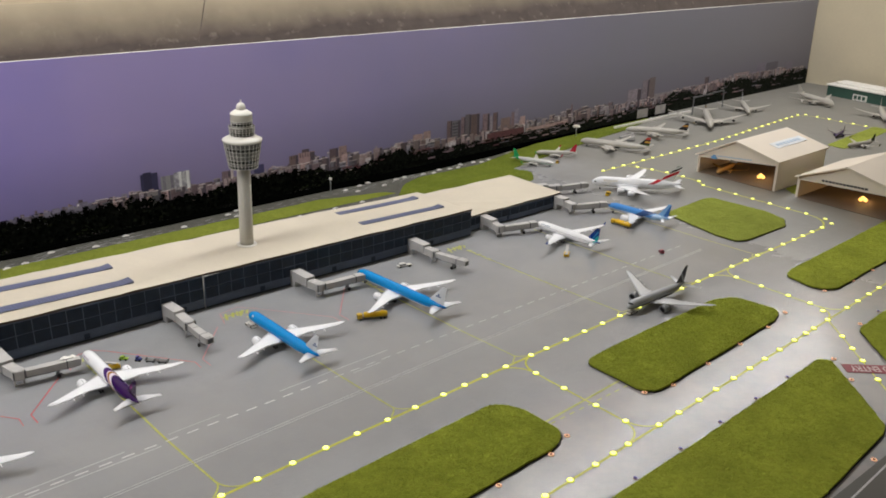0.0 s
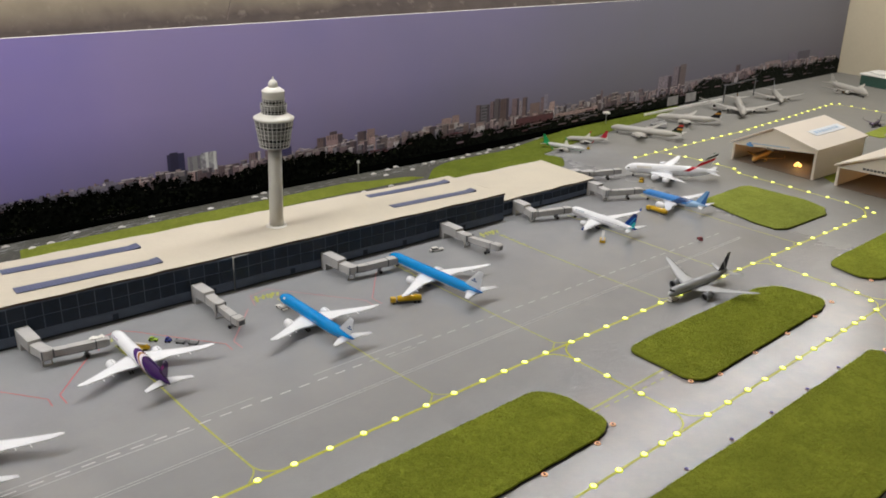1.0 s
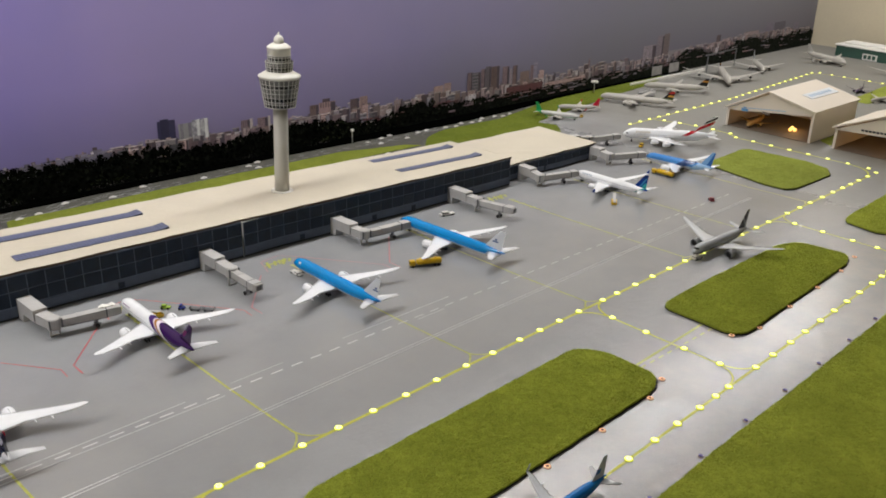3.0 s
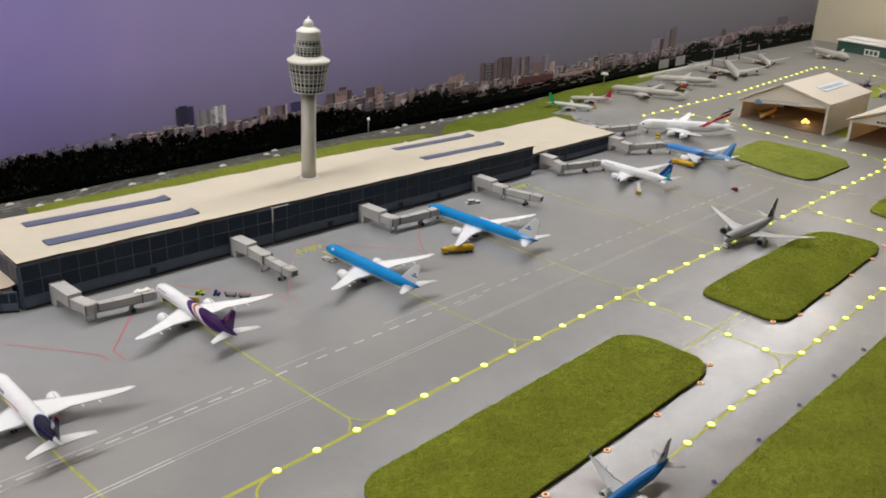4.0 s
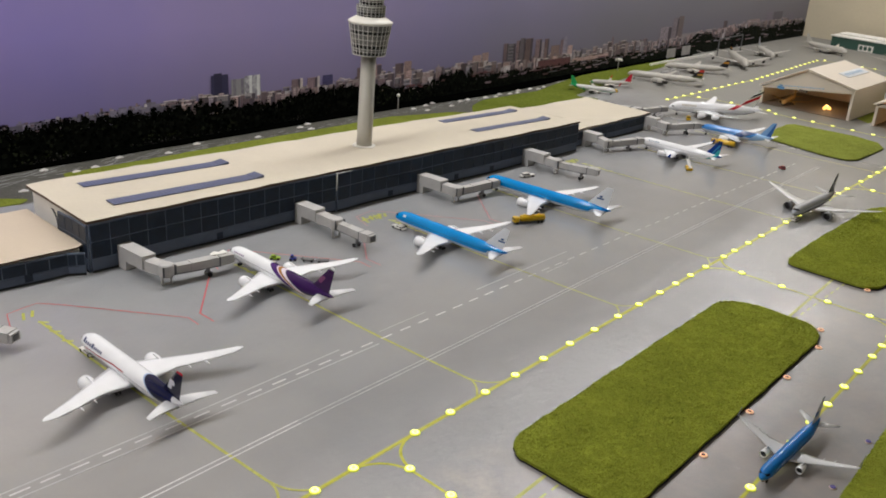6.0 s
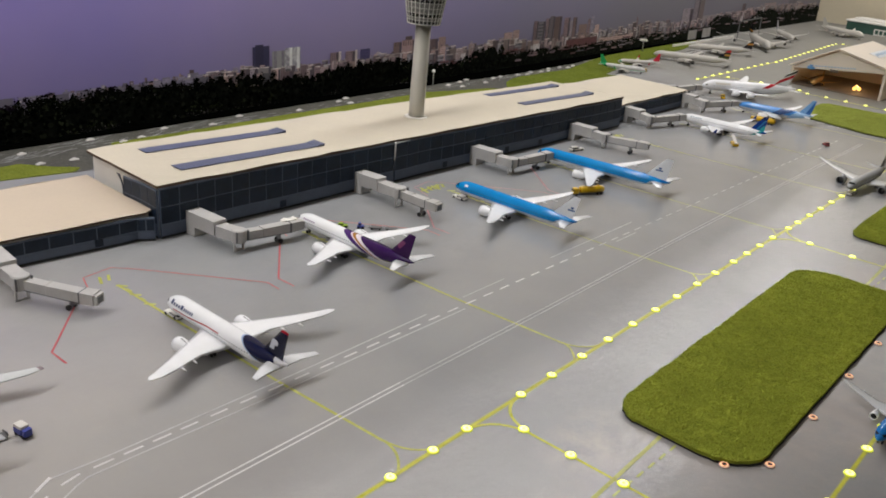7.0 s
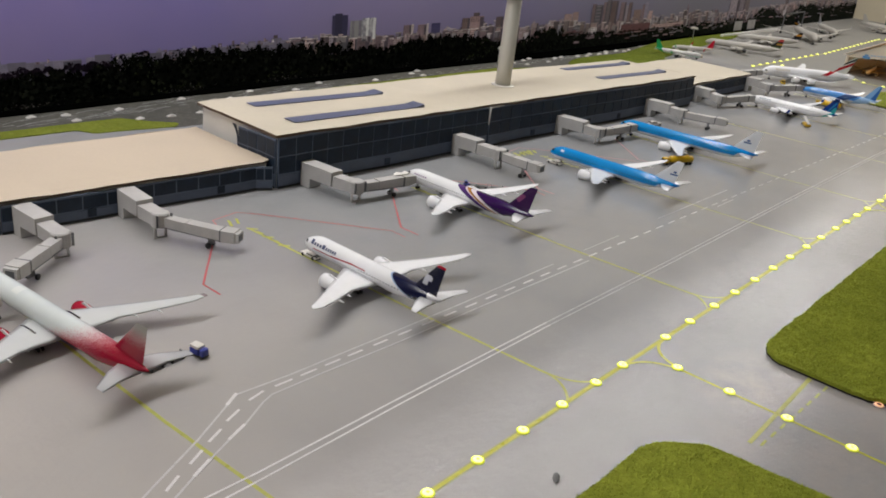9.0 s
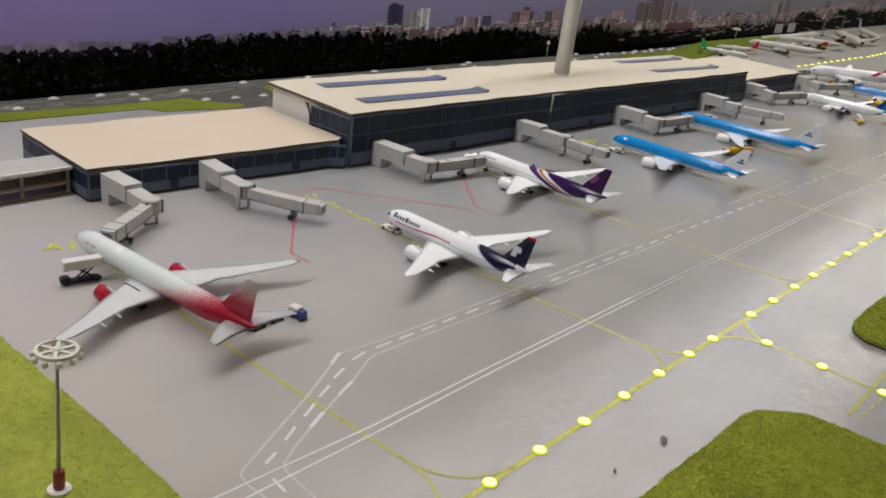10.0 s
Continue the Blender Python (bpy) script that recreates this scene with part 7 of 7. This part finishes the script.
# small white paper cars on the printed road
car0 = thing("toy_car", pose(-0.017, 1.355, 0.0003), "tiny white paper car on the grey road", "car", "cars on the road")
part("body", box(-0.0055, 0.0055, -0.0022, 0.0022, 0.0, 0.0015, 0.0008), TRUCK_WHITE, car0)
part("roof", loft([[(-0.0032, -0.0019, 0.0014), (0.0034, -0.0019, 0.0014), (0.0034, 0.0019, 0.0014), (-0.0032, 0.0019, 0.0014)],
                   [(-0.0016, -0.0014, 0.0027), (0.0020, -0.0014, 0.0027), (0.0020, 0.0014, 0.0027), (-0.0016, 0.0014, 0.0027)]]), TRUCK_WHITE, car0)
for x, y in ((0.031, 1.382), (0.082, 1.378), (0.118, 1.345), (0.118, 1.370), (0.181, 1.368), (0.182, 1.322), (0.219, 1.317), (0.257, 1.315), (0.272, 1.381), (0.301, 1.353), (0.329, 1.358), (0.374, 1.379), (0.438, 1.362), (0.494, 1.380), (0.588, 1.362), (0.676, 1.373), (0.685, 1.356), (0.699, 1.383), (0.922, 1.365), (0.960, 1.372), (0.937, 1.345), (0.984, 1.378), (1.000, 1.345), (1.042, 1.362), (1.065, 1.364), (1.110, 1.358), (1.133, 1.352), (1.156, 1.362), (1.179, 1.354), (1.200, 1.352), (1.217, 1.364), (1.252, 1.362), (1.267, 1.352), (1.293, 1.358)):
    copy_thing(car0, pose(x, y, 0.0003, 0, 0, rng.uniform(-14, 14)))
for x in (0.694, 0.771, 0.845, 0.905):
    copy_thing(car0, pose(x, 1.286, 0.0003, 0, 0, rng.uniform(-20, 20)))


# ---- hangars ----
HANGAR_CARD = surface("pale_hangar_card", rgb("e0d5c6"), 0.7, vary=0.04, big=12.0)
HANGAR_FLOOR = surface("dull_brown_sheet", rgb("6e6256"), 0.7, vary=0.15)


def hangar(m, width, depth, north, south, ridge, ridge_y, sign, label):
    """Open front at x = 0; y runs from 0 (south) to width (north); sign: colour of the roof panel or None."""
    ob = thing("hangar", m, label, "hangar", "hangars")
    t = 0.005
    part("side_wall", box(0, depth, 0, t, 0, south - 0.001), HANGAR_CARD, ob, "cream side wall")
    part("side_wall", box(0, depth, width - t, width, 0, north - 0.001), HANGAR_CARD, ob, "cream side wall")
    part("back_wall", loft([[(depth - t, t, 0), (depth - t, width - t, 0), (depth - t, width - t, north - 0.001), (depth - t, ridge_y, ridge - 0.002), (depth - t, t, south - 0.001)],
                            [(depth, t, 0), (depth, width - t, 0), (depth, width - t, north - 0.001), (depth, ridge_y, ridge - 0.002), (depth, t, south - 0.001)]]), HANGAR_CARD, ob, "cream back wall")
    part("floor_sheet", box(-0.002, depth - t, t, width - t, 0.0003, 0.0009), HANGAR_FLOOR, ob, "brown floor sheet")
    front = [(t, south * 0.86), (width - t, north * 0.90), (width - t, north - 0.0012), (ridge_y, ridge - 0.0022), (t, south - 0.0012)]
    part("front_gable", loft([[(-0.0005, y, z) for y, z in front], [(0.0035, y, z) for y, z in front]]), HANGAR_CARD, ob, "cream front gable")
    eave = 0.004
    for name, y0, z0, y1, z1 in (("roof_slope", -eave, south - 0.001, ridge_y, ridge), ("roof_slope", ridge_y, ridge, width + eave, north - 0.001)):
        part(name, loft([[(-0.006, y0, z0), (-0.006, y1, z1), (-0.006, y1, z1 + 0.0028), (-0.006, y0, z0 + 0.0028)], [(depth + 0.003, y0, z0), (depth + 0.003, y1, z1), (depth + 0.003, y1, z1 + 0.0028), (depth + 0.003, y0, z0 + 0.0028)]]),
             HANGAR_CARD, ob, "cream card roof slope")
    if sign:
        f = lambda s, e: (ridge_y * (1 - s), ridge + (south - ridge) * s + 0.0032 + e)
        (y0, z0), (y1, z1) = f(0.40, 0), f(0.62, 0)
        part("roof_sign", loft([[(depth * 0.30, y1, z1), (depth * 0.92, y1, z1), (depth * 0.92, y0, z0), (depth * 0.30, y0, z0)], [(depth * 0.30, y1, z1 + 0.0006), (depth * 0.92, y1, z1 + 0.0006), (depth * 0.92, y0, z0 + 0.0006), (depth * 0.30, y0, z0 + 0.0006)]]), SIGN_WHITE, ob, "white roof panel")
        for i in range(7):
            x = depth * (0.36 + 0.07 * i)
            (ya, za), (yb, zb) = f(0.47, 0.0008), f(0.55, 0.0008)
            part("sign_bar", loft([[(x, yb, zb), (x + depth * 0.045, yb, zb), (x + depth * 0.045, ya, za), (x, ya, za)], [(x, yb, zb + 0.0003), (x + depth * 0.045, yb, zb + 0.0003), (x + depth * 0.045, ya, za + 0.0003), (x, ya, za + 0.0003)]]), sign, ob)
    # plain bars in place of the name over the gate
    colour = sign or DARK
    span_y = width * 0.42
    if sign:
        part("emblem", join(box(-0.0013, -0.0005, ridge_y + span_y * 0.53, ridge_y + span_y * 0.72, north * 0.97, north * 0.97 + 0.0055), box(-0.0013, -0.0005, ridge_y + span_y * 0.58, ridge_y + span_y * 0.67, north * 0.97 + 0.0060, north * 0.97 + 0.0085)), SIGN_EMBLEM, ob, "blue emblem")
        part("rail_block", box(-0.0016, 0.0035, ridge_y - 0.005, ridge_y + 0.010, north * 0.90 + 0.0045, north * 0.90 + 0.0090), HANGAR_FLOOR, ob, "small brown block under the gable")
    for i in range(13):
        y = ridge_y + span_y * 0.5 - i * span_y / 12.5
        zt = (south * 0.86 + (north * 0.90 - south * 0.86) * y / width)
        part("name_bar", box(-0.0012, -0.0005, y - span_y / 34, y + span_y / 34, zt + 0.0045, zt + (0.0066 if sign else 0.0080)), colour, ob)
    return ob


SIGN_WHITE = surface("white_sign_card", rgb("dfe3e8"), 0.5)
SIGN_BLUE = surface("pale_blue_print", rgb("a5bdd6"), 0.5)
SIGN_EMBLEM = surface("blue_emblem_print", rgb("5f93c8"), 0.5)
hangar(pose(1.585, 0.845, 0), 0.181, 0.186, 0.0365, 0.0595, 0.0815, 0.095, SIGN_BLUE, "cream card hangar with a pale blue roof sign")
hangar(pose(1.588, 0.600, 0), 0.203, 0.186, 0.040, 0.052, 0.079, 0.110, None, "cream card hangar with dark lettering bars")
for p in ((1.640, 0.909, 0.0052), (1.655, 0.702, 0.0065)):
    hl = thing("hangar_lamp", pose(*p[:2], 0), "small warm glowing bulb on a stalk inside a hangar", "lamp", "hangar lamps")
    part("stalk", lathe([(0.0020, 0.0), (0.0012, 0.001), (0.0008, p[2] - 0.0005)], 8), STEEL, hl)
    for dx, dy, dz in ((0, 0.0045, -0.001), (0.001, -0.0045, 0.0), (0, 0.001, 0.003)):
        part("bulb", lathe([(0.0034 * math.sin(math.pi * q / 8) + 0.00005, -0.0034 * math.cos(math.pi * q / 8)) for q in range(9)], 16, at=(dx, dy, p[2] + dz)), WARM_GLOW, hl, "glowing warm bulb", True)
    point_lamp("hangar_bulb", (p[0] + 0.004, p[1], p[2] + 0.009), 0.030, (1.0, 0.60, 0.25), 0.004)

# ---- far end of the layout ----
hall = thing("green_hall", pose(2.60, 1.27, 0, 0, 0, -96), "long dark green hall with a white flat roof", "building")
part("wall", box(0.0, 0.42, -0.0, 0.09, 0.0, 0.030), GREEN_WALL, hall, "dark green wall")
part("roof", box(-0.004, 0.424, -0.004, 0.094, 0.030, 0.034, 0.001), WHITE_CARD, hall, "white roof with a thick edge")
part("roof_ridge", box(0.01, 0.41, 0.02, 0.07, 0.034, 0.040, 0.003), WHITE_CARD, hall, "raised white roof middle")
for x in (0.085, 0.26):
    d = part("door", box(x, x + 0.044, -0.0015, 0.0, 0.0005, 0.018), WHITE_CARD, hall, "white hall door")
    for i in range(3):
        part("door_pane", box(x + 0.004 + 0.013 * i, x + 0.013 + 0.013 * i, -0.0021, -0.0015, 0.004, 0.015), GREEN_WALL, d)
gantry = thing("gantry_frame", pose(2.035, 1.352, 0, 0, 0, 4), "grey rectangular frame standing before the backdrop", "frame")
for x in (0.0, 0.158):
    part("post", box(x - 0.0012, x + 0.0012, -0.0012, 0.0012, 0.0, 0.048), DARK_CARD, gantry)
part("crossbar", box(0.0012, 0.1568, -0.0011, 0.0011, 0.0452, 0.048), DARK_CARD, gantry)
low_wall = thing("low_wall", pose(0, 0, 0), "low pale wall before the backdrop", "wall")
part("slab", join(tunnel((1.74, 1.376), (2.06, 1.374), 0.0, 0.0, 0.004, 0.006, 0.006)), WHITE_CARD, low_wall)
def loading_steps(m, label):
    """Covered boarding steps: a stair of slabs, a sloping roof and four posts on a wheeled chassis."""
    ob = thing("boarding_steps", m, label, "steps", "boarding steps")
    part("chassis", box(-0.018, 0.016, -0.0045, 0.0045, 0.0012, 0.0030, 0.0005), DARK_CARD, ob, "dark chassis")
    for i in range(6):
        part("step", box(-0.014 + 0.005 * i, -0.009 + 0.005 * i, -0.0040, 0.0040, 0.0030, 0.0042 + 0.0014 * i), GREY_CARD, ob)
    for s in (-1, 1):
        part("handrail", loft([[(-0.014, s * 0.0042 - 0.0003, 0.0075), (-0.014, s * 0.0042 + 0.0003, 0.0075), (-0.014, s * 0.0042 + 0.0003, 0.0085), (-0.014, s * 0.0042 - 0.0003, 0.0085)],
                               [(0.016, s * 0.0042 - 0.0003, 0.0150), (0.016, s * 0.0042 + 0.0003, 0.0150), (0.016, s * 0.0042 + 0.0003, 0.0160), (0.016, s * 0.0042 - 0.0003, 0.0160)]]), GREY_CARD, ob)
        for x, h in ((-0.013, 0.0078), (0.001, 0.0112), (0.015, 0.0150)):
            part("post", box(x - 0.0004, x + 0.0004, s * 0.0042 - 0.0004, s * 0.0042 + 0.0004, 0.0030, h), GREY_CARD, ob)
    wheels(ob, (-0.012, 0.010), 0.0040, 0.0014)
    return ob


steps0 = loading_steps(pose(1.672, 1.2790, 0, 0, 0, -42), "grey model boarding steps beside an airliner")
copy_thing(steps0, pose(1.690, 1.2975, 0, 0, 0, -38))



# ---- lamp masts ----
def lamp_mast(m, height, ring, label, foot=True):
    ob = thing("lamp_mast", m, label, "lamp mast", "lamp masts")
    if foot:
        part("foot_disc", lathe([(0.0050, 0.0), (0.0050, 0.0007), (0.0044, 0.0010)], 24), WHITE_CARD, ob, "white foot disc")
        part("red_base", lathe([(0.0023, 0.001), (0.0025, 0.002), (0.0025, 0.0090), (0.0021, 0.0098)], 18), TRUCK_RED, ob, "dark red base")
    part("pole", lathe([(0.0010, 0.001), (0.0008, height * 0.5), (0.0007, height)], 12), MAST_GREY, ob, "grey pole", True)
    rim = part("ring", lathe([(ring * 0.84, height), (ring, height - 0.0002), (ring, height + 0.0012), (ring * 0.84, height + 0.0014), (ring * 0.84, height)], 28, caps=False), PAINT_WHITE, ob, "white ring head")
    for i in range(6):
        a = math.pi * i / 3
        part("spoke", moved(box(0.0008, ring * 0.86, -0.0007, 0.0007, 0.0, 0.0010), pose(0, 0, height, 0, 0, math.degrees(a))), PAINT_WHITE, rim)
    part("hub", lathe([(0.0022, height - 0.0004), (0.0026, height + 0.0006), (0.0014, height + 0.0018)], 14), PAINT_WHITE, rim)
    for i in range(10):
        a = 2 * math.pi * i / 10
        part("floodlight", lathe([(0.0007, height - 0.0030), (0.0014, height - 0.0024), (0.0013, height - 0.0006), (0.0006, height - 0.0001)], 8, at=(ring * 1.04 * math.cos(a), ring * 1.04 * math.sin(a), 0)), PAINT_WHITE, rim, "small white floodlight")
    return ob


lamp_mast(pose(-0.2440, 0.7510, 0.0036, 0, 2.4, 0), 0.0672, 0.0086, "model lamp mast with a white ring head and red base")
lamp_mast(pose(1.598, 1.377, 0.0012), 0.027, 0.0075, "short model lamp mast on the grass strip", False)
lamp_mast(pose(0.897, 1.379, 0.0003), 0.026, 0.0016, "short thin lamp mast behind the terminal", False)
